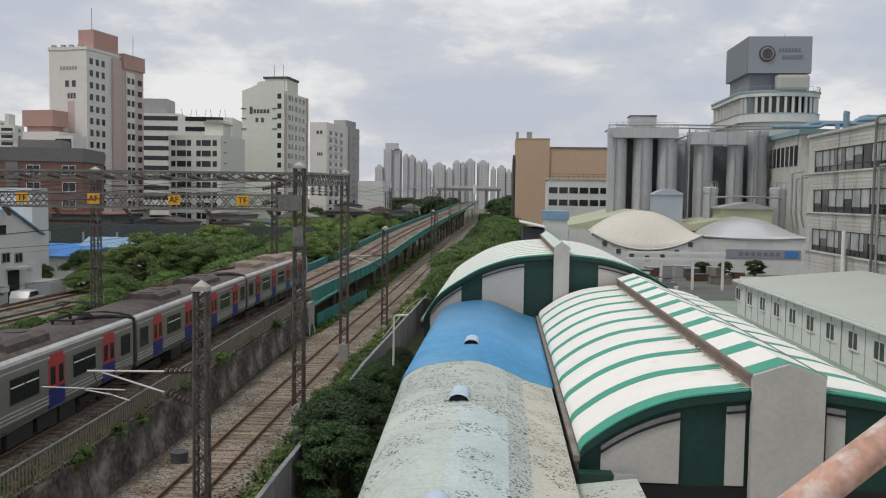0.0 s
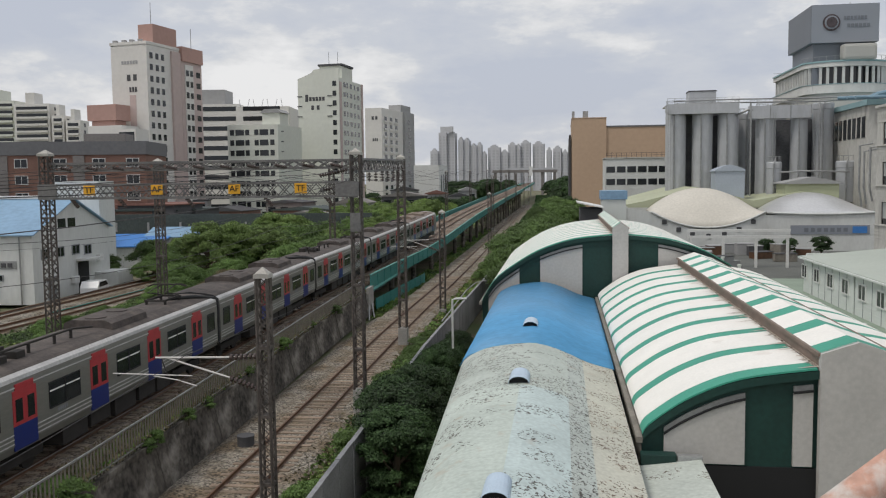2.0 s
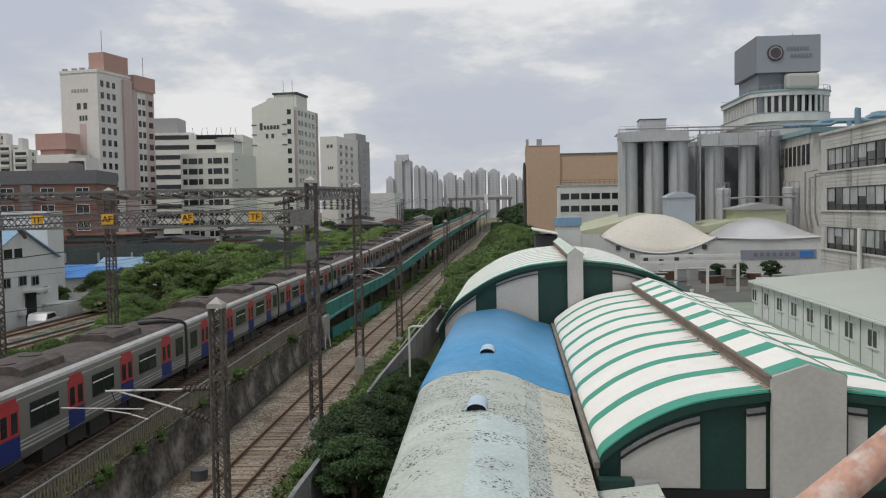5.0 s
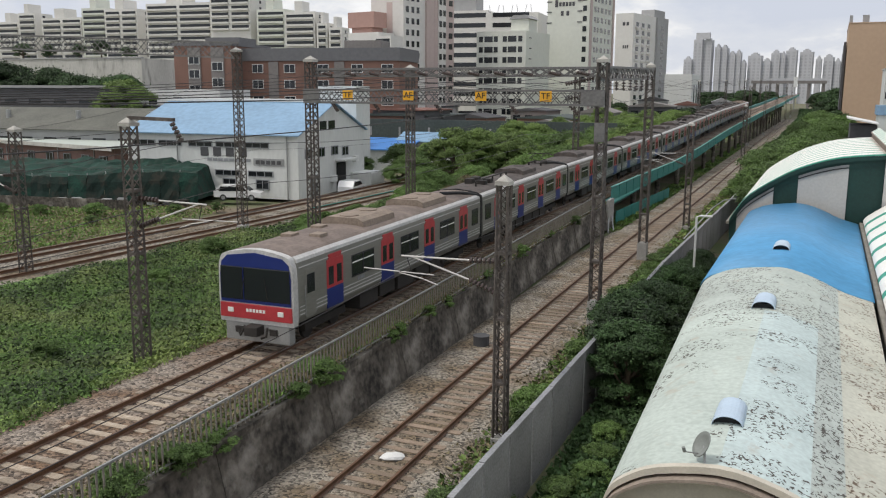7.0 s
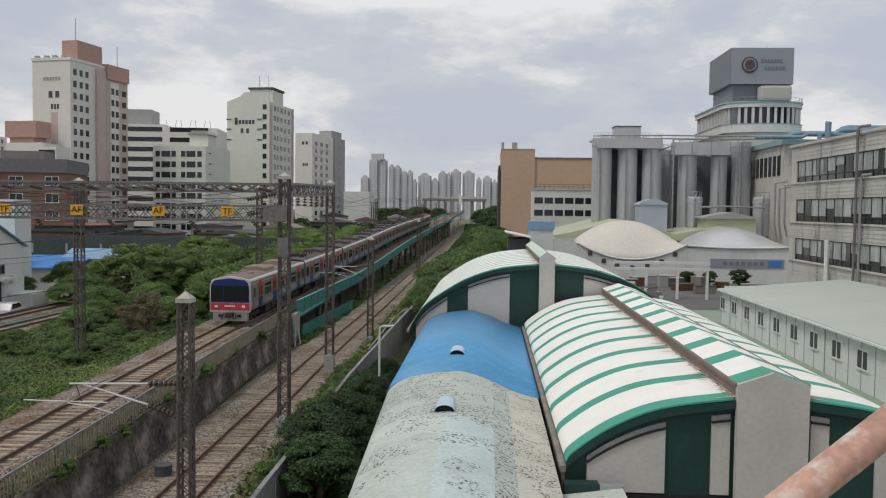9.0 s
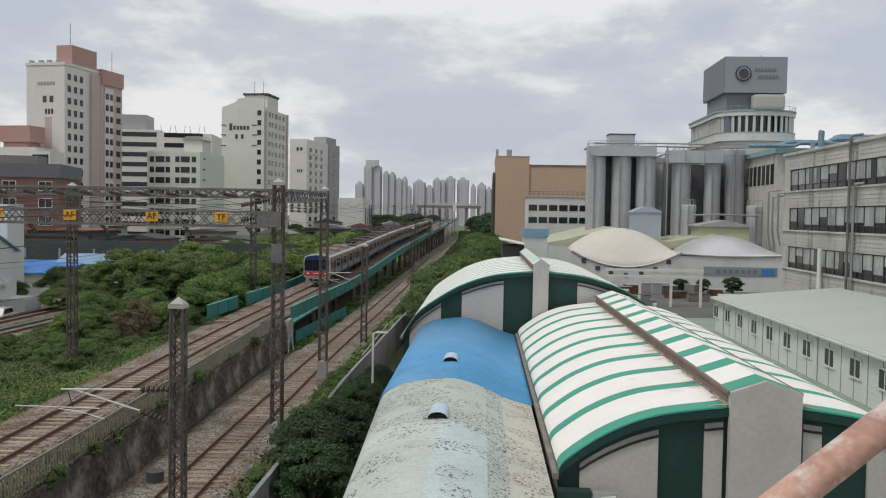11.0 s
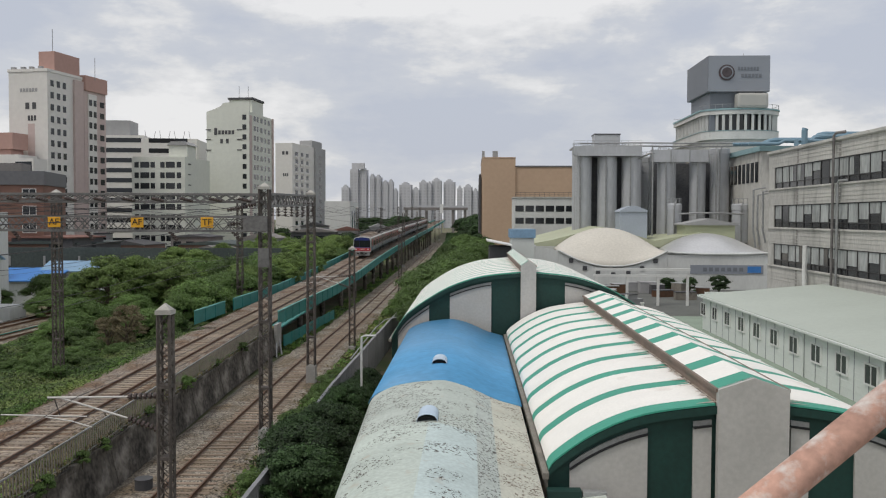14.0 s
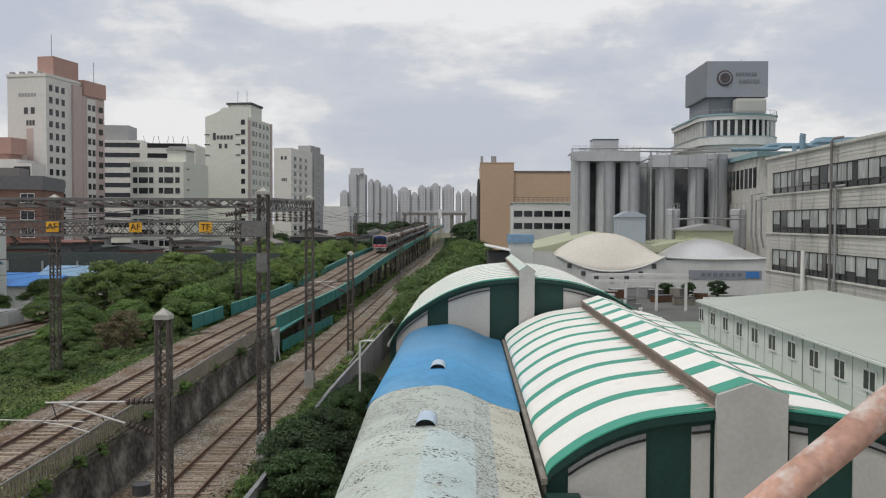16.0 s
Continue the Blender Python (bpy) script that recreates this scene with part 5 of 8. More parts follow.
for x, y, w, d, h, yaw, m in ((-51.0, 109, 14, 8, 3.2, 8, M_blue_deep), (-45.5, 116.5, 9.5, 4, 4.0, 8, M_blue_sheet)):
    t = thing("low_shed", "low shed with bright blue sloping sheet roof", "shed", pose(x, y, -0.45, 0, 0, yaw), group="low blue-roofed sheds")
    block(t, "wall", -w, 0, 0, d, 0, h - 0.02, M_wh_wall)
    bm = bmesh.new()
    v = [bm.verts.new((q, yy, zz)) for q in (-w - 0.4, 0.4) for yy, zz in ((-0.6, h), (-0.6, h + 0.14), (d + 0.4, h + 1.3), (d + 0.4, h + 1.16))]
    for f in ((0, 1, 2, 3), (7, 6, 5, 4), (1, 5, 6, 2), (0, 4, 5, 1), (2, 6, 7, 3), (3, 7, 4, 0)):
        bm.faces.new([v[i] for i in f])
    bmesh.ops.recalc_face_normals(bm, faces=bm.faces[:])
    part("roof", bm, m, t, "blue sheet roof")

M_dull_brick = mat("dull_red_render", (0.185, 0.115, 0.10), 0.9, var=0.2, scale=0.3, fine=6, bump=0.15)
# brighter copy of the netting green, with sunlight put into the colour
M_net_lt = mat("sunlit_netting", (0.007, 0.036, 0.025), 0.95, var=0.5, scale=0.6, fine=6, bump=0.6, second=(0.02, 0.03, 0.022), mask=(0.5, 0.62), mask_scale=0.9)
frame_md = mesh_of(frame_bm(1.5, 1.35), "window_frame", M_grey_paint)
t = thing("brick_house", "low dull red house with pale sheet roof", "house", pose(-75.0, 80, -0.2, 0, 0, -13))
block(t, "wall", -34, -1, 0, 8, 0, 4.2, M_dull_brick)
bm = bmesh.new()
prism(bm, [(-34.6, 4.22), (-0.4, 4.22), (-0.4, 4.4), (-34.6, 4.4)], -0.7, 8.4)
part("roof", bm, M_prefab_roof, t, "pale sheet roof")
part("eaves_board", boxbm(-34.6, -0.4, -0.76, -0.71, 3.95, 4.45), M_off_con, t)
for u in (-31.5, -27.5, -23.5, -19.5, -15.0, -11.0, -7.0, -3.2):
    w = put(t, "window", W_MD, pose(u, 0, 2.5))
    part("window_frame", frame_md, None, w)
for u in (-25.5, -13.0, -5.0):
    part("drain_pipe", tube(bmesh.new(), [(u, -0.1, 0), (u, -0.1, 4.0)], 0.07, 6), M_galv, t)

yard = thing("netted_heap", "scrap heap draped with dark green netting", "scrap heap", pose(-54.8, 69.0, -0.2, 0, 0, 19))
yn = random.Random(8)
for k in range(14):
    x1, x0 = -1.9 * k, -1.9 * k - 1.88
    h0, h1 = 2.65 + 0.3 * math.sin(k * 0.55 + 0.95), 2.65 + 0.3 * math.sin(k * 0.55 + 0.4)
    bm = bmesh.new()
    rows = []
    for f, y in ((0.0, -0.5), (0.35, -0.32), (0.7, -0.22), (1.0, 0.1)):
        rows.append([bm.verts.new((x0 + (x1 - x0) * g, y + yn.uniform(-0.1, 0.1), 0.25 + (h0 + (h1 - h0) * g) * f + yn.uniform(-0.1, 0.1))) for g in (0, 0.33, 0.67, 1.0)])
    for a, b in zip(rows, rows[1:]):
        for i in range(3):
            bm.faces.new((a[i], a[i + 1], b[i + 1], b[i]))
    ob = part("net_panel", bm, M_net if k % 3 else M_net_lt, yard, "hanging dark green netting")
    ob.modifiers.new("thick", "SOLIDIFY").thickness = 0.03
    part("post", tube(bmesh.new(), [(x0, 0.2, 0), (x0, 0.2, h0 + 0.5)], 0.05, 6), M_galv, yard)
bm = bmesh.new()
grid = [[bm.verts.new((-26.5 + 0.88 * i, 0.15 + 0.9 * j, 0.3 + (2.7 + 0.5 * noise.noise(Vector((i * 0.35, j * 0.5, 2.0))) + 0.3 * noise.noise(Vector((i * 1.3, j * 1.2, 0)))) * (0.05 if j == 9 or i in (0, 30) else 0.8 + 0.06 * j))) for i in range(31)] for j in range(10)]
for a, b in zip(grid, grid[1:]):
    for i in range(30):
        bm.faces.new((a[i], a[i + 1], b[i + 1], b[i]))
part("cover", bm, M_net_lt, yard, "sagging green netting over the heap")
for k in range(16):
    x = -1.2 - 1.55 * k
    part("scrap", boxbm(x - 0.5, x + 0.4, -1.3 + 0.2 * math.sin(k * 2.1), -0.7, 0, yn.uniform(0.3, 0.9), bevel=0.05), yn.choice((M_dkgrey, M_greyb, M_under, M_galv)), yard, "loose scrap")
yw = thing("yard_wall", "low grey block wall before the scrap heap", "wall", pose(-58.0, 62.6, -0.2, 0, 0, 8))
for k in range(11):
    part("panel", boxbm(-2.2 * k - 2.17, -2.2 * k, 0, 0.12, 0, 0.95), M_retain, yw)


M_lean = mat("greenish_sheet_roof", (0.115, 0.115, 0.095), 0.8, var=0.3, scale=0.3, fine=4, bump=0.1, island=0.2)
M_roof_red = mat("rust_roof", (0.20, 0.10, 0.08), 0.85, var=0.2)
rr = random.Random(21)
for i in range(46):
    y = rr.uniform(128, 215)
    x = -30 - rr.uniform(0, 120) * y / 170
    w, d, h = rr.uniform(6, 14), rr.uniform(6, 10), rr.uniform(3.5, 8.5)
    t = thing("town_house", "small town house among the roofs behind the line", "house", pose(x, y, -0.45, 0, 0, rr.uniform(-15, 15)), group="small houses behind the line")
    block(t, "wall", -w / 2, w / 2, 0, d, 0, h, rr.choice((M_bay, M_brick, M_dkgrey, M_greyb, M_dkgrey)))
    bm = bmesh.new()
    prism(bm, [(-w / 2 - 0.3, h + 0.01), (w / 2 + 0.3, h + 0.01), (w / 2 + 0.3, h + 0.2), (0, h + rr.uniform(0.3, 1.5)), (-w / 2 - 0.3, h + 0.2)], -0.3, d + 0.3)
    part("roof", bm, rr.choice((M_dkgrey, M_bay, M_dkgrey, M_roof_red, M_noise)), t)
    for k in range(int(w / 3)):
        put(t, "window", W_MD, pose(-w / 2 + 1.5 + 3 * k, 0, h - 1.6))

ht = thing("hill_terrace", "white terrace wall on the slope below the apartments", "wall", kind="structure")
block(ht, "terrace_wall", -215, -146, 165, 190, -0.45, 18.2, M_off_con)
block(ht, "wall_coping", -215.2, -145.8, 164.8, 165.6, 18.21, 18.5, M_greyb)
ys = thing("yard_store", "long dark flat-roofed store building behind the yard", "building", pose(-100, 106, -0.45, 0, 0, 0))
block(ys, "wall", -52, 0, 0, 8, 0, 11.6, M_dkgrey)
block(ys, "roof_edge", -52.3, 0.3, -0.3, 8.3, 11.61, 12.0, M_greyb)
for k in range(9):
    block(ys, "window", -50 + 5.4 * k, -47.4 + 5.4 * k, -0.06, 0.02, 8.2, 9.8, M_glass)
for x, y, w, d, h, m, r in ((-72, 92, 50, 7, 5.9, M_greyb, M_lean),):
    ws = thing("yard_workshop", "low long workshop with sloping greenish roof behind the yard", "building", pose(x, y, -0.45, 0, 0, 6), group="workshops behind the yard")
    block(ws, "wall", -w, 0, 0, d, 0, h, m)
    bm = bmesh.new()
    v = [bm.verts.new((x, y, z)) for x in (-w - 0.4, 0.4) for y, z in ((-0.6, h), (-0.6, h + 0.1), (d + 0.4, h + 2.9), (d + 0.4, h + 2.8))]
    for q in ((0, 1, 2, 3), (7, 6, 5, 4), (1, 5, 6, 2), (0, 4, 5, 1), (2, 6, 7, 3), (3, 7, 4, 0)):
        bm.faces.new([v[i] for i in q])
    bmesh.ops.recalc_face_normals(bm, faces=bm.faces[:])
    part("roof_slab", bm, r, ws, "greenish grey sloping sheet roof")
    for k in range(int(w / 4)):
        block(ws, "window", -w + 1 + 4 * k, -w + 3 + 4 * k, -0.06, 0.02, h - 2.4, h - 1.0, M_glass)
        if k % 3 == 1:
            part("roof_vent", tube(bmesh.new(), [(-w + 4 * k, d / 2, h + 1.2), (-w + 4 * k, d / 2, h + 2.6)], 0.35, 10), M_galv, ws)

# ---- the works on the other side (own axis) ----
def silo(u, v, r, z0, z1, banded=True):
    s = thing("silo", "tall grey metal storage silo with flat capped top", "silo", WORKS @ pose(u, v, z0), group="grey storage silos")
    bm = bmesh.new()
    n, h = 32, z1 - z0
    prof = [(r, 0), (r, h - 1.2), (r + 0.08, h - 1.15), (r + 0.08, h - 0.2), (r, h - 0.15), (r * 0.9, h)]
    rings = [[bm.verts.new((q * math.cos(2 * math.pi * k / n), q * math.sin(2 * math.pi * k / n), z)) for k in range(n)] for q, z in prof]
    for a, b in zip(rings, rings[1:]):
        for k in range(n):
            bm.faces.new((a[k], a[(k + 1) % n], b[(k + 1) % n], b[k]))
    bm.faces.new(rings[-1])
    part("shell", bm, M_silo, s, smooth=False)
    bm = bmesh.new()
    for k in range(12):
        a, b = 2 * math.pi * k / 12, 2 * math.pi * (k + 1) / 12
        p, q = (r * 0.95 * math.cos(a), r * 0.95 * math.sin(a)), (r * 0.95 * math.cos(b), r * 0.95 * math.sin(b))
        bar(bm, (*p, h), (*p, h + 0.9), 0.06)
        bar(bm, (*p, h + 0.9), (*q, h + 0.9), 0.06)
    tagged(part("guard_rail", bm, M_galv, s), kind="stuff")
    for z in (h * 0.25, h * 0.5, h * 0.75):
        bm = bmesh.new()
        tube(bm, [(0, 0, z), (0, 0, z + 0.12)], r + 0.03, 20, cap=False)
        part("seam_band", bm, M_silo, s)
    part("down_pipe", tube(bmesh.new(), [(-r * 0.3, -r - 0.25, 0), (-r * 0.3, -r - 0.25, h - 0.4), (0, -r + 0.3, h + 0.3)], 0.13, 6), M_galv, s)
    return s


for u, v in ((20.6, 165), (25.4, 165), (30.0, 165), (22.8, 170.5), (28.2, 170.5)):
    silo(u, v, 1.85, 7.0, 23.7)
for u, v, r, z in ((36.6, 165, 1.7, 22.9), (42.5, 165, 1.5, 22.9), (39.4, 170, 2.0, 22.9), (46.9, 166, 1.8, 23.8), (34.6, 171, 1.9, 22.5), (44.6, 172, 1.9, 22.5)):
    silo(u, v, r, 7.0, z)
for u, v, r, z in ((36.6, 158, 1.25, 13.1), (48.6, 158, 1.6, 13.1)):
    silo(u, v, r, 6.0, z)


# dark grey that carries the shade in the silo gaps
M_gap_shade = mat("silo_gap_shade", (0.11, 0.112, 0.118), 0.8, var=0.3, scale=0.4, fine=3)
M_hut = mat("blue_grey_panel", (0.36, 0.40, 0.46), 0.6, var=0.08, scale=0.3, fine=4, bump=0.05)


def silo_bridges():
    t = thing("silo_gallery", "grey steel gallery linking the silo tops", "walkway", WORKS)
    block(t, "gallery", 33.4, 44.1, 162.9, 164.4, 21.0, 23.3, M_silo)
    for u in (33.5, 36.9, 40.4, 43.9):
        block(t, "gallery_rib", u, u + 0.15, 162.8, 162.89, 21.0, 23.3, M_galv)
    block(t, "gallery", 18.8, 31.5, 162.6, 163.1, 22.1, 23.9, M_silo)
    block(t, "gallery", 18.8, 31.5, 163.12, 171, 23.72, 23.95, M_silo)
    block(t, "lift_house", 23.0, 27.8, 165, 169, 23.96, 26.3, M_silo)
    block(t, "lift_house_band", 22.9, 27.9, 164.9, 169.1, 26.31, 26.5, M_dkgrey)
    for u0, u1, z, v in ((18.8, 31.5, 23.95, 162.7), (33.4, 44.1, 23.3, 163.0), (45.2, 48.7, 23.8, 164.6)):
        bm = bmesh.new()
        n = int((u1 - u0) / 1.2)
        for i in range(n + 1):
            u = u0 + (u1 - u0) * i / n
            bar(bm, (u, v, z), (u, v, z + 1.0), 0.05)
        for dz in (0.5, 1.0):
            bar(bm, (u0, v, z + dz), (u1, v, z + dz), 0.05)
        tagged(part("guard_rail", bm, M_galv, t), kind="stuff")
    for u, z0, z1 in ((19.2, 7, 23), (37.6, 7, 22), (44.6, 7, 22)):
        bm = bmesh.new()
        for du in (-0.22, 0.22):
            bar(bm, (u + du, 162.5, z0), (u + du, 162.5, z1), 0.06)
        for k in range(int((z1 - z0) / 0.6)):
            bar(bm, (u - 0.22, 162.5, z0 + 0.6 * k), (u + 0.22, 162.5, z0 + 0.6 * k), 0.04)
        tagged(part("ladder", bm, M_galv, t), kind="stuff")
    part("pipe", tube(bmesh.new(), [(31, 163.5, 21.6), (33, 163.2, 22.6), (34, 163, 22.6)], 0.2, 6), M_galv, t)
    part("pipe", tube(bmesh.new(), [(37, 155.5, 11.2), (41, 155.5, 11.4), (48.5, 155.8, 11.2), (48.5, 157, 11.2)], 0.16, 6), M_galv, t)
    # added sheets: the shade between the silos is put in as dark colour
    block(t, "gap_shade_sheet", 19.6, 31.0, 167.2, 168.2, 7.0, 22.0, M_gap_shade, "added dark sheet for the shade between the silos")
    block(t, "gap_shade_sheet", 34.6, 47.6, 167.6, 168.4, 7.0, 21.0, M_gap_shade)
    for z in (23.9, 24.5):
        part("pipe", tube(bmesh.new(), [(20, 163.5, z), (31, 163.3, z + 0.1), (45, 163.3, z), (56, 164, z + 0.3)], 0.13, 6), M_galv, t)
    for u in (33.6, 45.5, 52.5):
        part("pipe", tube(bmesh.new(), [(u, 163.4, 24), (u, 162.9, 22), (u, 162.9, 7)], 0.16, 6), M_galv, t)
    block(t, "hut", 25.9, 30.7, 153, 158, 5.0, 11.5, M_hut, "blue-grey plant hut")
    bm = bmesh.new()
    prism(bm, arcs([(25.7, 11.51), (26.2, 11.95), (28.3, 12.6), (30.4, 11.95), (30.9, 11.51)], 4), 152.8, 158.2)
    part("hut_roof", bm, M_hut, t)


silo_bridges()


M_emblem = mat("dark_emblem", (0.07, 0.055, 0.06), 0.6, var=0.5, scale=1.2, fine=3, bump=0, second=(0.16, 0.05, 0.05), mask=(0.6, 0.68), mask_scale=0.9)


def brew_tower():
    t = thing("works_tower", "grey box-topped tower over a round pillared storey", "building", WORKS)
    part("sign_box", boxbm(49.9, 62.9, 186, 204, 37.5, 45.1), M_sign, t, "grey sign box with emblem")
    # side face shade put into the colour by a thin darker sheet
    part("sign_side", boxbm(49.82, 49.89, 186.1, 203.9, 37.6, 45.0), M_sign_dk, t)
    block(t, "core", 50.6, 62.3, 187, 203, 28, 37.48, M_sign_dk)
    part("canopy_box", boxbm(55.6, 62.2, 184.2, 186.9, 33.8, 37.0, bevel=0.6), M_ring, t)
    for r, y, m in ((1.7, 185.99, M_emblem), (1.35, 185.85, M_sign), (1.05, 185.7, M_emblem)):
        part("emblem", tube(bmesh.new(), [(53.75, y, 41.5), (53.75, y - 0.13, 41.5)], r, 20), m, t, "round emblem")
    for i in range(7):
        part("sign_mark", boxbm(56.1 + i * 0.66, 56.55 + i * 0.66, 185.9, 185.99, 42.0, 42.7), M_sign_dk, t)
    for i in range(6):
        part("sign_mark", boxbm(56.8 + i * 0.75, 57.35 + i * 0.75, 185.9, 185.99, 40.5, 41.2), M_sign_dk, t)

    def stadium(r, z0, z1, grow=0.0):
        pts = []
        cx, cy = 57.6, 190.0
        for k in range(17):
            a = math.pi + math.pi * k / 16
            pts.append((cx + (r + grow) * math.cos(a), cy + (r + grow) * math.sin(a) * 0.62))
        pts += [(cx + r + grow, cy + 24), (cx - r - grow, cy + 24)]
        bm = bmesh.new()
        a = [bm.verts.new((x, y, z0)) for x, y in pts]
        b = [bm.verts.new((x, y, z1)) for x, y in pts]
        for i in range(len(pts)):
            j = (i + 1) % len(pts)
            bm.faces.new((a[i], a[j], b[j], b[i]))
        bm.faces.new(a[::-1])
        bm.faces.new(b)
        return bm, pts
    part("drum", stadium(7.9, 20.0, 27.3)[0], M_ring, t)
    part("balcony", stadium(8.2, 27.32, 29.1, 0.3)[0], M_ring_w, t)
    part("balcony_rail", stadium(8.3, 29.12, 29.2, 0.35)[0], M_teal, t)
    part("glazing", stadium(7.2, 29.22, 32.6)[0], M_glass, t)
    part("ring_roof", stadium(8.2, 32.62, 33.5, 0.3)[0], M_ring_w, t)
    part("rim", stadium(8.3, 33.52, 33.85, 0.4)[0], M_teal, t, "faded teal rim")
    bm = bmesh.new()
    edge = stadium(8.2, 0, 1, 0.3)[1]
    for (x, y), (x2, y2) in zip(edge, edge[1:]):
        bar(bm, (x, y, 33.86), (x, y, 34.8), 0.06)
        bar(bm, (x, y, 34.75), (x2, y2, 34.75), 0.06)
    tagged(part("roof_rail", bm, M_galv, t), kind="stuff")
    ring = stadium(7.9, 0, 1)[1][:17]
    for x, y in ring:
        part("pillar", boxbm(x - 0.26, x + 0.26, y - 0.2, y + 0.2, 29.22, 32.6), M_ring_w, t)
    for k in range(17):
        part("pillar", boxbm(49.5, 49.95, 191.2 + k * 1.36, 191.7 + k * 1.36, 29.22, 32.6), M_ring_w, t)
    # lower works block behind the office
    block(t, "works_wall", 49.5, 75, 150, 186, -1.1, 22.0, M_off_con)
    for k in range(14):
        block(t, "window", 49.4, 49.52, 151.5 + k * 2.4, 153.0 + k * 2.4, 16.8, 20.3, M_glass)
    block(t, "roof_edge", 49.0, 75, 149.5, 186, 22.02, 22.9, M_teal, "faded blue roof edge")
    for k, (z, v) in enumerate(((23.2, 149), (23.5, 153), (23.9, 158))):
        part("roof_pipe", tube(bmesh.new(), [(47, v, z), (52, v, z), (53, v, z + 0.5), (60, v, z + 0.5), (60, v + 5, z + 0.5)], 0.3, 8), M_pipe_blue, t, "blue roof pipe")
    part("roof_pipe", tube(bmesh.new(), [(56, 148, 23.0), (56, 148, 25.4), (56.1, 148, 25.7)], 0.5, 10), M_pipe_blue, t)
    for k, (u, z, r) in enumerate(((57.5, 24.0, 0.5), (58.5, 24.6, 0.4), (50.5, 23.6, 0.45))):
        part("roof_pipe", tube(bmesh.new(), [(u, 150 + k, z - 0.8), (u + 1.0, 150 + k, z + 0.3), (u + 2.0, 150 + k, z + 0.5), (u + 9, 150 + k, z + 0.5)], r, 8), M_pipe_blue, t, "blue roof pipe")
    part("antenna", tube(bmesh.new(), [(60, 195, 44.6), (60, 195, 47.2)], 0.06, 6), M_galv, t)


brew_tower()


def rear_works():
    t = thing("rear_works", "grey works building with tall narrow windows behind the silos", "building", WORKS)
    block(t, "wall", 29.0, 49.0, 180, 186, -1.1, 19.6, M_off_con)
    block(t, "roof_edge", 28.8, 49.2, 179.8, 186.2, 19.61, 20.3, M_teal)
    for k in range(13):
        block(t, "window", 29.8 + 1.5 * k, 30.6 + 1.5 * k, 179.94, 180.02, 11.0, 18.0, M_glass)


rear_works()


def office_block():
    t = thing("office_building", "aged white concrete office block with ribbon windows", "building", WORKS)
    U, V0, V1, TOP = 38.0, 40.0, 112.0, 18.65
    block(t, "wall", U + 0.16, U + 16, V0, V1 - 0.3, -1.1, TOP - 0.2, M_glass)
    bands = [(-1.1, 4.5), (7.3, 9.25), (12.1, 14.1), (16.85, TOP)]
    for z0, z1 in bands:
        block(t, "spandrel", U, U + 16.2, V0 - 0.1, V1 + 0.1, z0, z1, M_off_con, "stained concrete band")
        for k in range(1, 5):
            z = z1 - 0.42 * k
            if z > z0 + 0.2:
                block(t, "ledge", U - 0.035, U - 0.001, V0 - 0.1, V1 + 0.1, z - 0.02, z + 0.05, M_off_con)
        block(t, "drip_edge", U - 0.16, U - 0.001, V0 - 0.1, V1 + 0.1, z1 - 0.1, z1 + 0.02, M_off_con)
        for v in frange(V0 + 4, V1 - 6, 11.6):
            block(t, "rain_streak", U - 0.022, U - 0.002, v, v + 0.5, z0 + 0.05, z1 - 0.12, M_streak, "dark vertical rain streak")
    block(t, "coping", U - 0.25, U + 16.4, V0 - 0.3, V1 + 0.3, TOP + 0.01, TOP + 0.3, M_off_con)
    gaps = [(z0, z1) for (a, z0), (z1, b) in zip(bands, bands[1:])]
    rr = random.Random(4)
    for z0, z1 in gaps:
        block(t, "window_rail", U + 0.085, U + 0.15, V0, V1 - 1.9, z0 + 0.72, z0 + 0.8, M_frame_dk)
        block(t, "window_head", U + 0.08, U + 0.15, V0, V1 - 1.9, z1 - 0.1, z1 - 0.001, M_frame_dk)
        block(t, "window_sill", U - 0.05, U + 0.15, V0, V1 - 1.9, z0 + 0.01, z0 + 0.1, M_off_con)
        block(t, "corner_pier", U + 0.02, U + 1.0, V1 - 1.85, V1 + 0.05, z0, z1, M_off_con)
    v = V1 - 1.95
    while v > V0 + 2.4:
        for z0, z1 in gaps:
            block(t, "mullion", U + 0.09, U + 0.15, v - 0.15, v, z0 + 0.11, z1 - 0.11, M_frame_dk, "dark window mullion")
            if rr.random() < 0.8:
                low = rr.choice((0.82, 0.82, 0.82, 1.15, 1.7))
                block(t, "blind", U + 0.13, U + 0.152, v - 2.3, v - 0.2, z0 + low, z1 - 0.12, M_blind_in, "drawn grey blind")
            elif rr.random() < 0.5:
                block(t, "blind", U + 0.13, U + 0.152, v - 1.2, v - 0.2, z0 + 0.82, z1 - 0.12, M_blind_in, "half-drawn grey blind")
        v -= 2.35
    part("drain_pipe", tube(bmesh.new(), [(U - 0.4, 91.4, 2.0), (U - 0.4, 91.4, 19.1), (U - 0.2, 91.2, 19.4), (U + 0.4, 90.4, 19.45)], 0.15, 8), M_pipe_dk, t, "dark rusty drain pipe")
    part("drain_pipe", tube(bmesh.new(), [(U - 0.4, 90.2, 0.5), (U - 0.4, 90.2, 14.0), (U - 0.4, 89.9, 14.35), (U + 0.1, 88.9, 14.4)], 0.14, 8), M_galv, t, "pale drain pipe")
    part("drain_pipe", tube(bmesh.new(), [(U - 0.5, 98.4, 0.2), (U - 0.5, 98.4, 7.4)], 0.26, 8), M_frame_w, t, "white pipe")
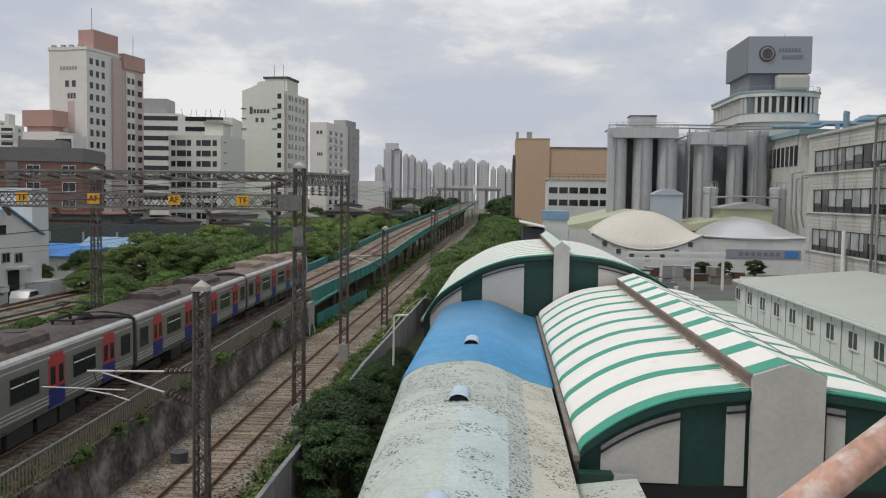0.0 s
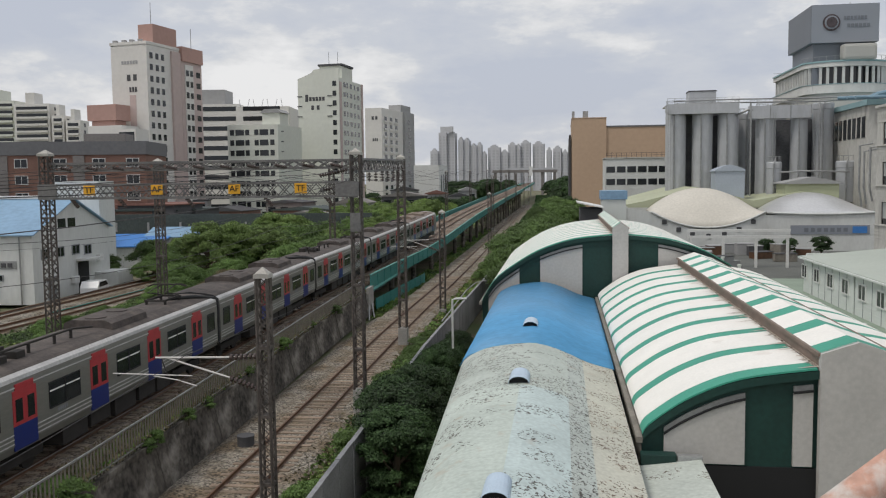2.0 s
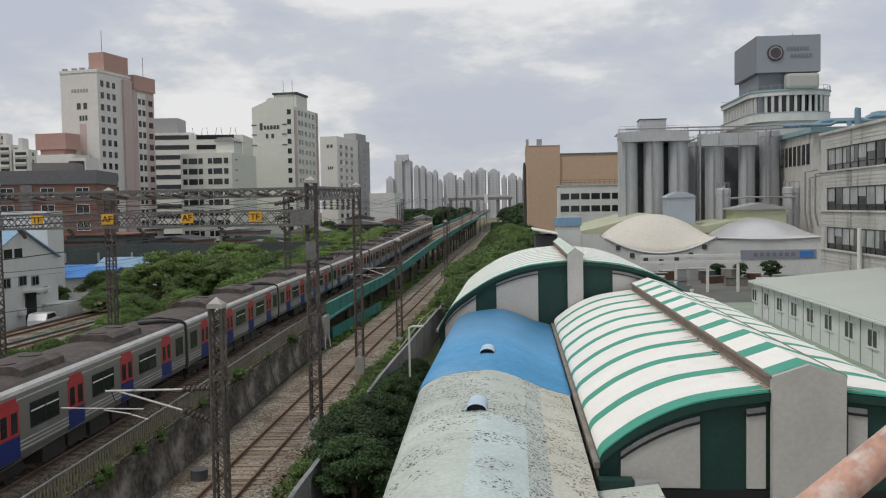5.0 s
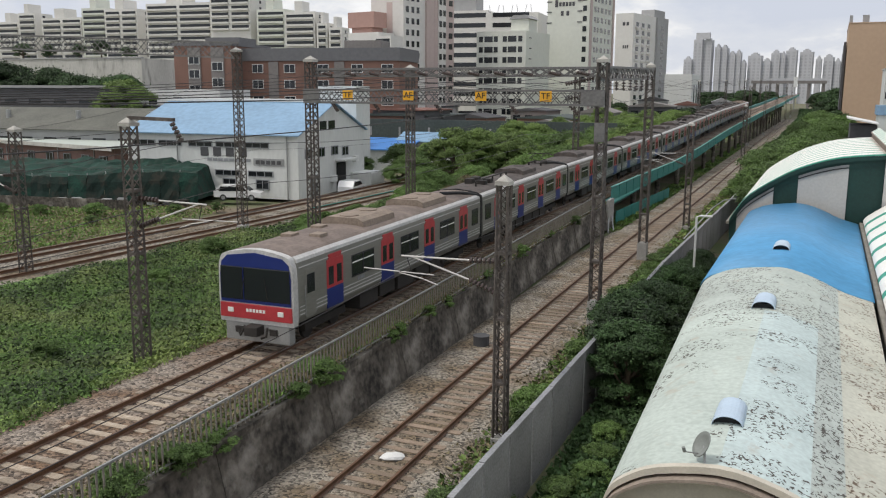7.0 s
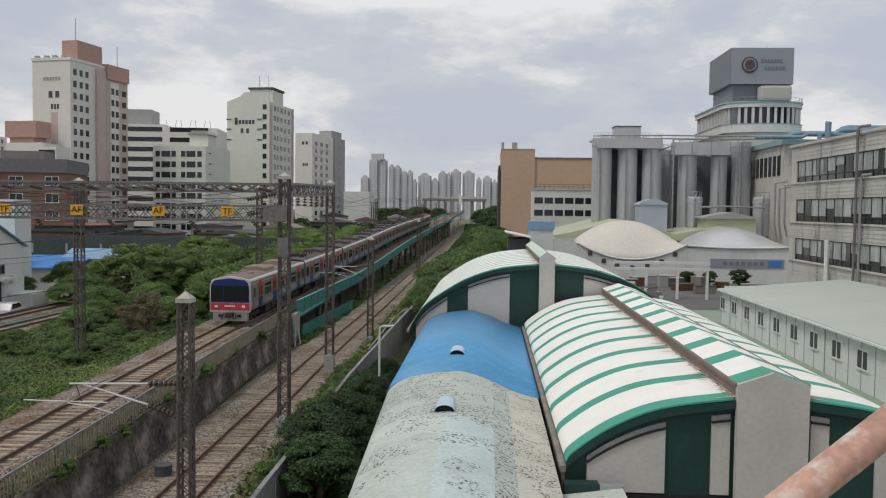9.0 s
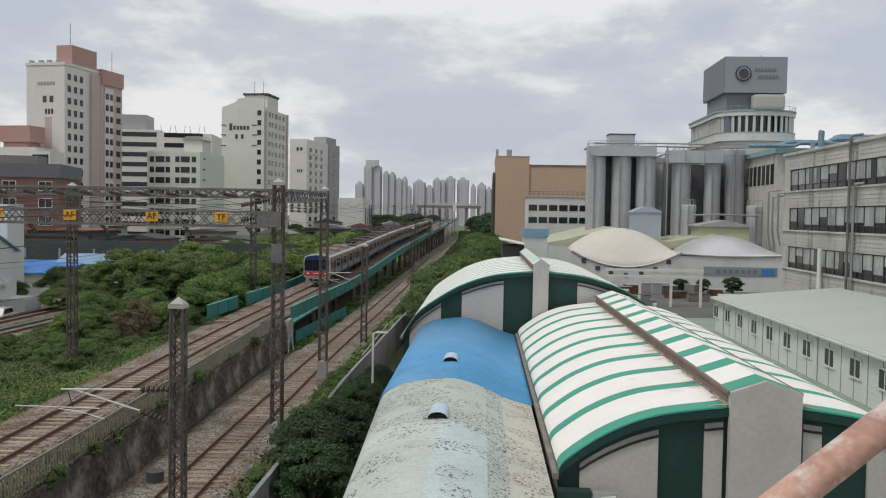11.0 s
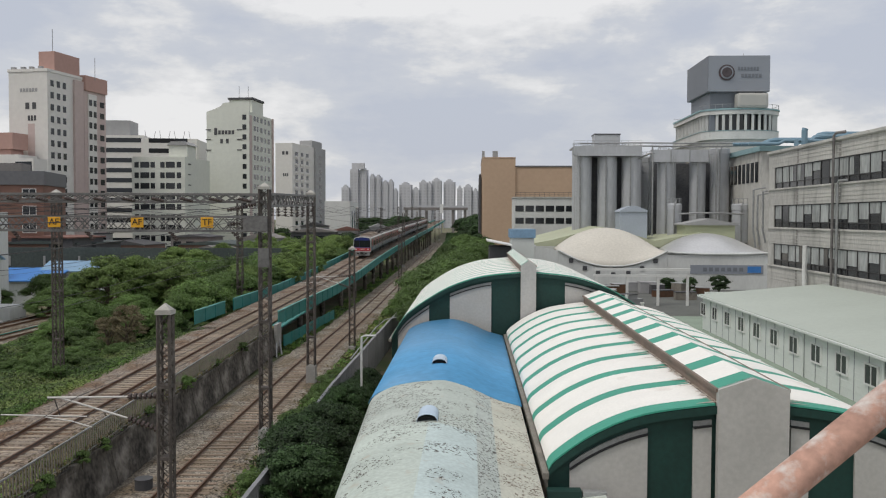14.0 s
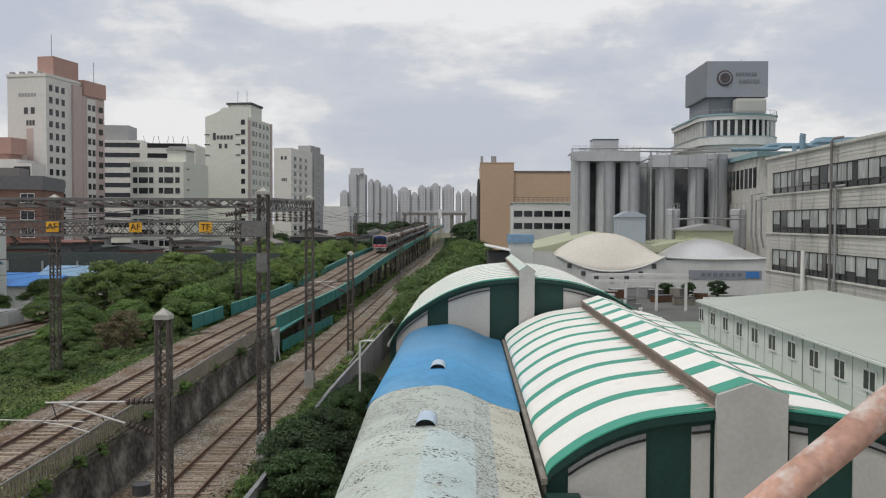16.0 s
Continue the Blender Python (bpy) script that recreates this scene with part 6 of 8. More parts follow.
    for dv, z in ((4, 14.0), (6.2, 13.6), (8.0, 14.4)):
        part("corner_pipe", tube(bmesh.new(), [(U + 1.0, V1 + dv, 8 - dv * 0.2), (U + 0.6, V1 + dv, 9), (U + 0.6, V1 + dv, z), (U + 2.2, V1 + dv, z + 0.3)], 0.14, 8), M_galv, t)
    block(t, "chimney", U + 1.0, U + 1.4, 106, 106.4, TOP + 0.31, TOP + 1.4, M_pipe_blue)


M_streak = mat("rain_streak", (0.26, 0.25, 0.23), 0.9, var=0.3, scale=1.5, fine=9)
M_frame_dk = mat("dark_window_frame", (0.035, 0.033, 0.032), 0.5, var=0.2, bump=0)
M_pipe_dk = mat("rusty_drain_pipe", (0.16, 0.15, 0.145), 0.7, var=0.3, scale=1, fine=6)
M_blind_in = mat("grey_window_blind", (0.34, 0.355, 0.345), 0.6, var=0.4, scale=0.45, fine=3, bump=0, stretch=(1, 1, 0.25))
office_block()


def prefab():
    t = thing("prefab_office", "long single-storey grey prefab office with sliding windows", "building", SHED)
    U, V0, V1, E = 24.0, 32.0, 89.0, 3.1
    block(t, "wall", U, U + 0.15, V0, V1, -0.3, E, M_prefab)
    block(t, "wall", U + 0.16, U + 12, V1 - 0.15, V1, -0.3, E + 0.4, M_prefab)
    block(t, "wall", U + 11.8, U + 12, V0, V1 - 0.16, -0.3, E + 0.9, M_prefab)
    bm = bmesh.new()
    prism(bm, [(U - 0.35, E - 0.05), (U - 0.35, E + 0.12), (U + 12.3, E + 1.25), (U + 12.3, E + 1.05)], V0 - 0.3, V1 + 0.3)
    part("roof", bm, M_prefab_roof, t, "pale green-grey sheet roof")
    for k in range(28):
        v = V0 + 2 * k
        block(t, "panel_joint", U - 0.03, U - 0.002, v - 0.03, v + 0.03, -0.3, E - 0.06, M_grey_paint)
    for z in (0.3, 0.7, 1.1, 1.5, 1.9, 2.3):
        block(t, "panel_rib", U - 0.018, U - 0.001, V0, V1, z, z + 0.03, M_prefab)
    for k, v in enumerate(frange(35.2, 87.0, 4.1)):
        w = put(t, "window", prefab_glass, pose(U - 0.02, v, 1.75, 0, 0, -90))
        part("window_frame", prefab_frame, None, w)
    for v in (38, 50, 62, 74, 86):
        part("downpipe", tube(bmesh.new(), [(U - 0.1, v, -0.3), (U - 0.1, v, E - 0.1)], 0.06, 6), M_prefab, t)
    block(t, "gutter", U - 0.5, U - 0.36, V0 - 0.3, V1 + 0.3, E - 0.1, E + 0.06, M_prefab)


prefab_glass = window_mesh(1.6, 1.2)
prefab_frame = mesh_of(frame_bm(1.66, 1.26, 0.11, 1), "window_frame", M_frame_w)
prefab()
thing("yard_floor", "pale green painted concrete yard", "floor", SHED, kind="structure", bm=boxbm(13.2, 38, 15, 100, -0.44, -0.3), material=M_green_floor)
thing("yard_paving", "grey concrete yard", "floor", SHED, kind="structure", bm=boxbm(8, 75, 100.02, 140, -0.44, -0.3), material=M_yard)
for v in frange(36, 96, 9):
    p = thing("bollard_post", "white round post standing in the yard", "post", SHED @ pose(18.0, v, -0.3), group="white yard posts")
    part("shaft", tube(bmesh.new(), [(0, 0, 0), (0, 0, 2.4)], 0.16, 10), M_frame_w, p)
    part("cap", tube(bmesh.new(), [(0, 0, 2.4), (0, 0, 2.55)], 0.22, 10), M_frame_w, p)


def domed_hall():
    t = thing("domed_hall", "white hall with cream and silver lens-shaped shell roofs", "building", WORKS)
    V = 138.0
    block(t, "wall", 9.8, 47.0, V, V + 45, -1.1, 2.2, M_wh_wall)
    # front wall with a scooped top under each shell
    def scoop(u0, u1, ztop, zdip):
        n = 16
        top = [(u0 + (u1 - u0) * i / n, zdip + (ztop - zdip) * (2 * i / n - 1) ** 2) for i in range(n + 1)]
        bm = bmesh.new()
        prism(bm, top + [(u1, -0.4), (u0, -0.4)], V - 0.35, V - 0.02)
        return bm
    part("front_wall", scoop(13.6, 30.9, 5.2, 2.4), M_wh_wall, t)
    part("front_wall", boxbm(30.92, 47.0, V - 0.35, V - 0.02, -1.1, 4.6), M_wh_wall, t)
    part("side_wall", boxbm(9.7, 9.95, V - 0.3, V + 45, -1.1, 6.0), M_wh_wall, t)
    bm = bmesh.new()
    prism(bm, [(9.8, -0.4), (13.58, -0.4), (13.58, 5.2), (9.8, 5.8)], V - 0.3, V - 0.04)
    part("front_wall", bm, M_wh_wall, t)

    def lens(u0, u1, rise, dip, z0, depth, m, lab):
        bm = bmesh.new()
        n, k = 20, 10
        rows = []
        for j in range(k + 1):
            f = j / k
            row = []
            for i in range(n + 1):
                s = 2 * i / n - 1
                zb, zf = z0 + rise * (1 - s * s), z0 - dip * (1 - s * s)
                yb, yf = V + depth * (1 - 0.0 * s * s), V - 0.4
                prof = math.sin(f * math.pi / 2)
                row.append(bm.verts.new((u0 + (u1 - u0) * i / n, yf + (yb - yf) * f, zf + (zb - zf) * prof)))
            rows.append(row)
        for a, b in zip(rows, rows[1:]):
            for i in range(n):
                bm.faces.new((a[i], a[i + 1], b[i + 1], b[i]))
        r = part("roof_shell", bm, m, t, lab, smooth=True)
        mod = r.modifiers.new("thick", "SOLIDIFY")
        mod.thickness = 0.25
        bm2 = bmesh.new()
        tube(bm2, [(u0 + (u1 - u0) * i / n, V - 0.45, z0 - dip * (1 - (2 * i / n - 1) ** 2)) for i in range(n + 1)], 0.16, 6)
        part("roof_rim", bm2, M_wh_wall, t)
    lens(13.6, 30.9, 3.6, 2.5, 5.2, 9.0, M_dome, "cream shell roof")
    lens(31.2, 47.4, 2.9, 0.3, 5.0, 9.0, M_dome_si, "silver shell roof")
    bm = bmesh.new()
    prism(bm, [(9.4, 5.9), (13.2, 6.6), (22, 8.9), (30.9, 6.6), (39, 8.0), (47.4, 5.6), (47.4, 5.3), (9.4, 5.6)], V + 9.2, V + 46)
    part("long_roof", bm, M_olive, t, "olive sheet roof")
    for u, z in ((15.6, 3.6), (17.8, 2.4), (19.9, 1.7), (22.3, 1.4), (24.7, 1.7), (26.9, 2.4), (29.0, 3.6)):
        part("ornament", boxbm(u - 0.35, u + 0.35, V - 0.45, V - 0.36, z - 0.35, z + 0.35, bevel=0.1), M_dkgrey, t)
    part("banner", boxbm(34.5, 46.0, V - 0.45, V - 0.36, 1.6, 3.0), M_sign, t, "grey-blue banner")
    part("banner", boxbm(43.5, 45.6, V - 0.5, V - 0.46, 1.8, 2.8), M_blue_deep, t)
    for i in range(7):
        part("banner_mark", boxbm(36.5 + i * 0.95, 37.1 + i * 0.95, V - 0.5, V - 0.455, 2.0, 2.6), M_sign_dk, t)
    block(t, "green_house", 36.6, 45.2, 150, 156, 5, 9.2, M_olive)
    bm = bmesh.new()
    prism(bm, [(36.1, 9.21), (45.7, 9.21), (45.7, 9.45), (40.9, 10.4), (36.1, 9.45)], 149.6, 156.4)
    part("green_house_roof", bm, M_greyb, t)


domed_hall()


def tan_block():
    t = thing("tan_building", "large windowless tan building with stepped parapet", "building", WORKS)
    block(t, "wall", 2.4, 12.5, 260, 300, -1.1, 28.4, M_tan)
    block(t, "wall", 12.52, 34, 260.5, 300, -1.1, 26.0, M_tan)
    block(t, "roof_edge", 12.52, 34, 260.3, 260.49, 25.7, 26.15, M_brick_top)
    block(t, "coping", 2.3, 12.6, 259.9, 300, 28.42, 28.65, M_tan)
    block(t, "side", 1.6, 2.18, 264, 300, -1.1, 23.8, M_dkgrey)
    for u in (2.4, 5.6, 6.4):
        block(t, "rooftop_unit", u, u + 0.8, 261, 262, 28.66, 30.6, M_greyb)
    w = thing("white_office", "white low office with two rows of square windows", "building", WORKS)
    block(w, "wall", 9.7, 24, 205, 220, -1.1, 15.1, M_wh_wall)
    block(w, "coping", 9.5, 24.2, 204.8, 220, 15.12, 15.4, M_off_con)
    bm = bmesh.new()
    for k in range(13):
        bar(bm, (9.9 + 1.15 * k, 205.2, 15.4), (9.9 + 1.15 * k, 205.2, 16.5), 0.07)
    for z in (15.9, 16.45):
        bar(bm, (9.9, 205.2, z), (23.8, 205.2, z), 0.07)
    tagged(part("roof_rail", bm, M_dkgrey, w), kind="stuff")
    for z in (9.7, 12.6):
        for k in range(6):
            put(w, "window", W_TALL, pose(10.9 + 2.4 * k, 205, z))


tan_block()
hut = thing("plant_hut", "pale hut with faded blue roof beside the hall", "shed", WORKS)
block(hut, "wall", 5.6, 9.0, 128, 134, -1.1, 7.4, M_prefab)
block(hut, "roof", 5.4, 9.2, 127.8, 134.2, 7.42, 8.7, M_blue_sheet, "faded blue roof")
lean = thing("lean_to_shed", "low shed with white corrugated roof", "shed", WORKS)
block(lean, "wall", 2.2, 5.2, 118, 127, -1.1, 6.4, M_dkgrey)
bm = bmesh.new()
prism(bm, [(1.8, 7.2), (5.35, 6.5), (5.35, 6.65), (1.8, 7.35)], 117, 127.5)
part("roof", bm, M_frame_w, lean, "white sheet roof")
pr = thing("pipe_rack", "white pipe gantry crossing the yard", "pipe rack", SHED)
for z in (3.6, 4.4):
    part("beam", boxbm(16, 28.5, 111.8, 112.2, z - 0.16, z + 0.16), M_frame_w, pr)
for u in (16.4, 20.4, 24.4, 28.2):
    part("post", boxbm(u - 0.15, u + 0.15, 111.83, 112.17, -0.3, 3.43), M_frame_w, pr)


yr = random.Random(3)
for i in range(16):
    u, v = yr.uniform(14, 36), yr.uniform(102, 134)
    w, d, h = yr.uniform(1, 3), yr.uniform(1, 2.5), yr.uniform(0.6, 1.8)
    c = thing("yard_crate", "dark stacked crate standing in the works yard", "crate", SHED @ pose(u, v, -0.3, 0, 0, yr.uniform(0, 90)), group="crates in the yard")
    part("box", boxbm(-w / 2, w / 2, -d / 2, d / 2, 0, h, bevel=0.04), yr.choice((M_dkgrey, M_greyb, M_rail, M_gutter)), c)
    part("lid", boxbm(-w / 2 - 0.04, w / 2 + 0.04, -d / 2 - 0.04, d / 2 + 0.04, h + 0.01, h + 0.1), yr.choice((M_dkgrey, M_greyb)), c)

# ---- railway furniture ----
def lattice_mast(x, y, z0, z1, w=0.5, label="weathered lattice steel catenary mast with pale cap", foot=0.9, top_w=None, m=M_steel_mast):
    t = thing("catenary_mast", label, "mast", pose(x, y, z0), group="lattice catenary masts")
    h, r = z1 - z0 - 0.5, w / 2
    for sx in (-1, 1):
        for sy in (-1, 1):
            part("corner_angle", bar(bmesh.new(), (sx * r, sy * r, 0), (sx * r * 0.92, sy * r * 0.92, h), 0.075), m, t)
    n = max(4, int(h / (w * 0.85)))
    for sd, ax in ((-1, 0), (1, 0), (-1, 1), (1, 1)):
        for flip in (0, 1):
            zig = [((-r, r)[(i + flip) % 2] * (1 - 0.08 * i / n), h * i / n, sd * (r - 0.012 * flip) * (1 - 0.08 * i / n)) for i in range(n + 1)]
            part("lacing", tube(bmesh.new(), [(p[0], p[2], p[1]) if ax == 0 else (p[2], p[0], p[1]) for p in zig], 0.026 if w > 0.4 else 0.021, 4), m, t)
    for z in [h * k / 4 for k in (1, 2, 3)]:
        part("tie_plate", boxbm(-r - 0.02, r + 0.02, -r - 0.02, r + 0.02, z - 0.05, z + 0.05), m, t)
    cap = bmesh.new()
    box(cap, -r - 0.05, r + 0.05, -r - 0.05, r + 0.05, h, h + 0.12)
    tip = cap.verts.new((0, 0, h + 0.34))
    ring = [cap.verts.new((sx * (r + 0.03), sy * (r + 0.03), h + 0.13)) for sx, sy in ((-1, -1), (1, -1), (1, 1), (-1, 1))]
    for i in range(4):
        cap.faces.new((ring[i], ring[(i + 1) % 4], tip))
    cap.faces.new(ring[::-1])
    part("cap", cap, M_cap, t, "pale pyramid cap")
    part("footing", boxbm(-r - 0.07, r + 0.07, -r - 0.07, r + 0.07, -0.6, foot * 0.5, bevel=0.03), M_concrete, t, "concrete footing")
    return t


mast_A = lattice_mast(-8.8, 40.9, -0.3, 12.9, 0.48, foot=2.4)
mast_B = lattice_mast(-9.35, 58.0, -0.3, 13.1, 0.5, foot=2.6)
mast_1 = lattice_mast(-8.42, 25.3, -0.4, 8.7, 0.37, foot=0.6)
mast_L = lattice_mast(-24.7, 40.9, 0.1, 13.05, 0.5, foot=0.6)
mast_M = lattice_mast(-24.8, 54.0, 0.2, 12.95, 0.48, foot=0.6)
mast_N = lattice_mast(-21.9, 23.9, 0.7, 10.3, 0.42, foot=0.5)
mast_3 = lattice_mast(-38.9, 54.0, 0.6, 14.3, 0.55, foot=0.6)
mast_4 = lattice_mast(-40.7, 35.5, 0.0, 9.2, 0.5, foot=0.5)
mast_5 = lattice_mast(-8.3, 73.3, -0.3, 8.8, 0.45, foot=0.6)
mast_6 = lattice_mast(-7.3, 128.0, -0.3, 9.5, 0.45, foot=0.6)
mast_7 = lattice_mast(-22.5, 92.0, 0.4, 13.5, 0.55, foot=0.6)
for y in (180, 230, 285, 345, 410):
    lattice_mast(UPX(y) - 4.5, y, 0.0, UPZ(y) + 9, 0.5, label="distant dark catenary mast beside the viaduct")
    lattice_mast(UPX(y) + 4.6, y + 12, 0.0, UPZ(y) + 8, 0.5, label="distant dark catenary mast beside the viaduct")


def truss(name, label, p, q, h=1.0, d=0.7, panel=1.25, m=M_galv):
    """A four-boom lattice beam between p and q."""
    t = thing(name, label, "gantry")
    p, q = Vector(p), Vector(q)
    L = (q - p).length
    dv = (q - p) / L
    side = dv.cross(Vector((0, 0, 1))).normalized()
    for s in (-1, 1):
        for z in (-h / 2, h / 2):
            part("boom", bar(bmesh.new(), p + side * s * d / 2 + Vector((0, 0, z)), q + side * s * d / 2 + Vector((0, 0, z)), 0.11), m, t)
        n = int(L / panel)
        for flip in (0, 1):
            zig = [p + dv * L * i / n + side * s * (d / 2 + 0.02 * flip) + Vector((0, 0, (-h / 2, h / 2)[(i + flip) % 2])) for i in range(n + 1)]
            part("lacing", tube(bmesh.new(), zig, 0.038, 4), m, t)
    return t


M_truss = mat("gantry_grey", (0.17, 0.165, 0.16), 0.6, metal=0.3, var=0.25, scale=1.2, fine=9, bump=0.1)
g = truss("signal_gantry", "grey lattice gantry beam over the tracks with yellow plates", (-24.7, 40.9, 10.75), (-8.9, 40.9, 10.75), 0.67, 0.5, 0.62, M_truss)
for x, w in ((-9.15, 1.0), (-24.5, 1.0)):
    part("end_box", boxbm(x - w / 2, x + w / 2, 40.56, 40.6, 10.36, 11.14), M_truss, g, "grey gusset plate")


def letters(body, size, m, parent, pos, rot, name="letters", extrude=0.01):
    cu = bpy.data.curves.new("text", "FONT")
    cu.body, cu.size, cu.extrude, cu.align_x, cu.align_y = body, size, extrude, "CENTER", "CENTER"
    tmp = bpy.data.objects.new("text", cu)
    me = bpy.data.meshes.new_from_object(tmp)
    bpy.data.objects.remove(tmp)
    me.materials.clear()
    me.materials.append(m)
    ob = part(name, me, None, parent)
    ob.matrix_local = pose(*pos, *rot)
    return ob


for x, s in ((-22.25, "TF"), (-18.73, "AF"), (-14.78, "AF"), (-11.46, "TF")):
    pl = part("plate", boxbm(x - 0.3, x + 0.3, 40.5, 40.54, 10.57, 11.06, bevel=0.015), M_yellow, g, "yellow plate")
    letters(s, 0.42, M_black, pl, (x, 40.49, 10.82), (90, 0, 0))


def insulator(name, p, q, parent, m=M_insul, r=0.1):
    bm = bmesh.new()
    p, q = Vector(p), Vector(q)
    n = max(3, int((q - p).length / 0.13))
    for i in range(n):
        a = p + (q - p) * (i + 0.15) / n
        b = p + (q - p) * (i + 0.65) / n
        tube(bm, [a, b], r, 8)
    tube(bm, [p, q], 0.03, 6)
    return part(name, bm, m, parent)


g2 = truss("feeder_beam", "grey lattice feeder beam with rows of dark insulators", (-24.7, 41.1, 11.98), (-8.9, 41.1, 11.98), 0.36, 0.36, 0.6, M_truss)
for k in range(11):
    x = -23.8 + 1.38 * k
    insulator("insulator", (x, 40.7, 11.95), (x + 0.65, 40.5, 11.82), g2, r=0.08)
for x in (-23.3, -20.8, -17.3, -13.3, -10.3):
    insulator("insulator", (x, 40.7, 10.4), (x + 0.42, 40.6, 9.95), g2, r=0.1)
    part("insulator_bracket", bar(bmesh.new(), (x - 0.1, 40.66, 10.42), (x - 0.1, 40.66, 10.75), 0.05), M_truss, g2)
g3 = truss("feeder_beam", "short feeder beam between two masts with insulators", (-8.9, 41.2, 11.9), (-9.3, 57.6, 12.2), 0.6, 0.4, 0.9, M_truss)
for k in range(8):
    insulator("insulator", (-8.95, 43 + 1.9 * k, 12.0), (-8.95, 43 + 1.9 * k, 11.1), g3)
insulator("insulator", (-10.6, 40.9, 11.4), (-9.2, 40.9, 11.7), g3)
insulator("insulator", (-10.6, 40.9, 10.7), (-9.2, 40.9, 10.9), g3)
part("end_box", boxbm(-9.75, -8.6, 40.5, 40.55, 10.4, 11.1), M_truss, g3, "grey gusset plate")
part("end_box", boxbm(-9.05, -8.55, 40.5, 40.55, 8.7, 9.6), M_truss, g3, "grey gusset plate")
truss("signal_gantry", "grey lattice gantry beam over the side tracks", (-38.9, 54.0, 13.9), (-75.0, 52.0, 15.4), 1.1, 0.7, 1.15, M_truss)


def cantilever(mast_x, y, z, reach, name="cantilever_arm", s=-1):
    t = thing(name, "white tubular catenary bracket with dark insulators", "bracket")
    x = mast_x + s * 0.25
    insulator("insulator", (x, y, z + 0.66), (x + s * 0.9, y, z + 0.62), t)
    insulator("insulator", (x, y, z - 0.36), (x + s * 0.9, y, z - 0.02), t)
    part("top_tube", tube(bmesh.new(), [(x + s * 0.9, y, z + 0.62), (x + s * reach * 0.7, y, z + 0.58)], 0.032, 8), M_white_steel, t)
    part("strut", tube(bmesh.new(), [(x + s * 0.9, y, z - 0.02), (x + s * reach * 0.62, y, z + 0.58)], 0.032, 8), M_white_steel, t)
    part("steady_arm", tube(bmesh.new(), [(x + s * reach * 0.45, y, z + 0.02), (x + s * reach, y, z + 0.06)], 0.02, 8), M_white_steel, t)
    part("registration_arm", tube(bmesh.new(), [(x + s * reach * 0.72, y, z + 0.0), (x + s * reach * 0.55, y, z - 0.12), (x + s * reach * 0.42, y, z - 0.3)], 0.022, 6), M_white_steel, t)
    part("dropper", tube(bmesh.new(), [(x + s * reach * 0.66, y, z + 0.58), (x + s * reach * 0.62, y, z + 0.02)], 0.015, 6), M_wire, t)
    return t


cantilever(-8.42, 25.3, 5.1, 4.7)
cantilever(-21.9, 23.9, 6.6, 4.2, s=1)
cantilever(-40.7, 35.5, 5.6, 4.0)
cantilever(-8.3, 73.3, 5.4, 4.2)
arm = thing("feeder_arm", "dark feeder arm at a mast head with hanging insulator", "bracket")
part("arm", bar(bmesh.new(), (-21.9, 23.9, 10.1), (-19.9, 23.9, 10.05), 0.12), M_steel_mast, arm)
insulator("insulator", (-20.0, 23.9, 9.95), (-19.6, 23.9, 9.3), arm)


def wire(pts, r=0.022, sag=0.25):
    line = []
    for a, b in zip(pts, pts[1:]):
        a, b = Vector(a), Vector(b)
        for i in range(8):
            f = i / 8
            line.append(a.lerp(b, f) - Vector((0, 0, sag * 4 * f * (1 - f))))
    line.append(Vector(pts[-1]))
    return thing("overhead_wire", "thin dark overhead line wire", "wire", group="overhead wires", bm=tube(bmesh.new(), line, r * 0.62, 5), material=M_wire)


span = [-40, -10, 24, 58, 92, 128, 180, 230, 290, 350]
wire([(UPX(y) + 0.2 * (-1) ** i, y, UPZ(y) + 5.1) for i, y in enumerate(span)], 0.02, 0.05)
wire([(UPX(y), y, UPZ(y) + 6.1) for y in span], 0.02, 0.6)
wire([(LOX(y) + 0.1, y, 5.1) for y in (-30, -5, 25.3, 73.3, 128, 190)], 0.018, 0.05)
wire([(LOX(y), y, 5.75) for y in (-30, -5, 25.3, 73.3, 128, 190)], 0.018, 0.45)
for dx, z in ((-23.6, 11.85), (-20.8, 11.85), (-18.0, 11.85), (-15.2, 11.85), (-12.4, 11.85), (-10.0, 11.85)):
    wire([(dx - 6, -20, z - 0.2), (dx, 40.6, z), (dx + 2, 92, z + 0.4), (dx + 4, 150, z + 1.2), (dx + 8, 230, z + 2.2)], 0.02, 0.9)
for dz in (11.5, 11.0, 10.6):
    wire([(-24.6, 41.0, dz + 0.3), (-9.1, 40.9, dz)], 0.02, 0.2)
wire([(-20.5, -20, 8.8), (-19.6, 23.9, 9.3), (-16.5, 58, 10.0), (-12, 128, 11)], 0.018, 0.8)
wire([(-42, 10, 7), (-40.7, 35.5, 8.8), (-38.9, 54, 12.5), (-35, 90, 12)], 0.018, 0.6)
wire([(-60, 20, 9), (-21.9, 23.9, 9.6)], 0.018, 0.8)
wire([(-39.5, 5, 6.0), (-43.8, 35.5, 6.3), (-40.5, 58, 6.3), (-38, 100, 6.3)], 0.018, 0.5)
for x, z in ((-9.0, 11.8), (-9.0, 11.2)):
    wire([(x + 0.2, -10, z - 0.4), (x, 41, z), (x - 0.4, 58, z), (x + 2, 128, z), (x + 6, 230, z)], 0.018, 0.7)

# double side line
SDX = smooth_line([-40, 0, 35, 55, 75, 100, 160], [-47.6, -44.2, -41.2, -39.4, -38.2, -37.6, -37.6])
YS_SD = [-30 + 5 * i for i in range(34)]
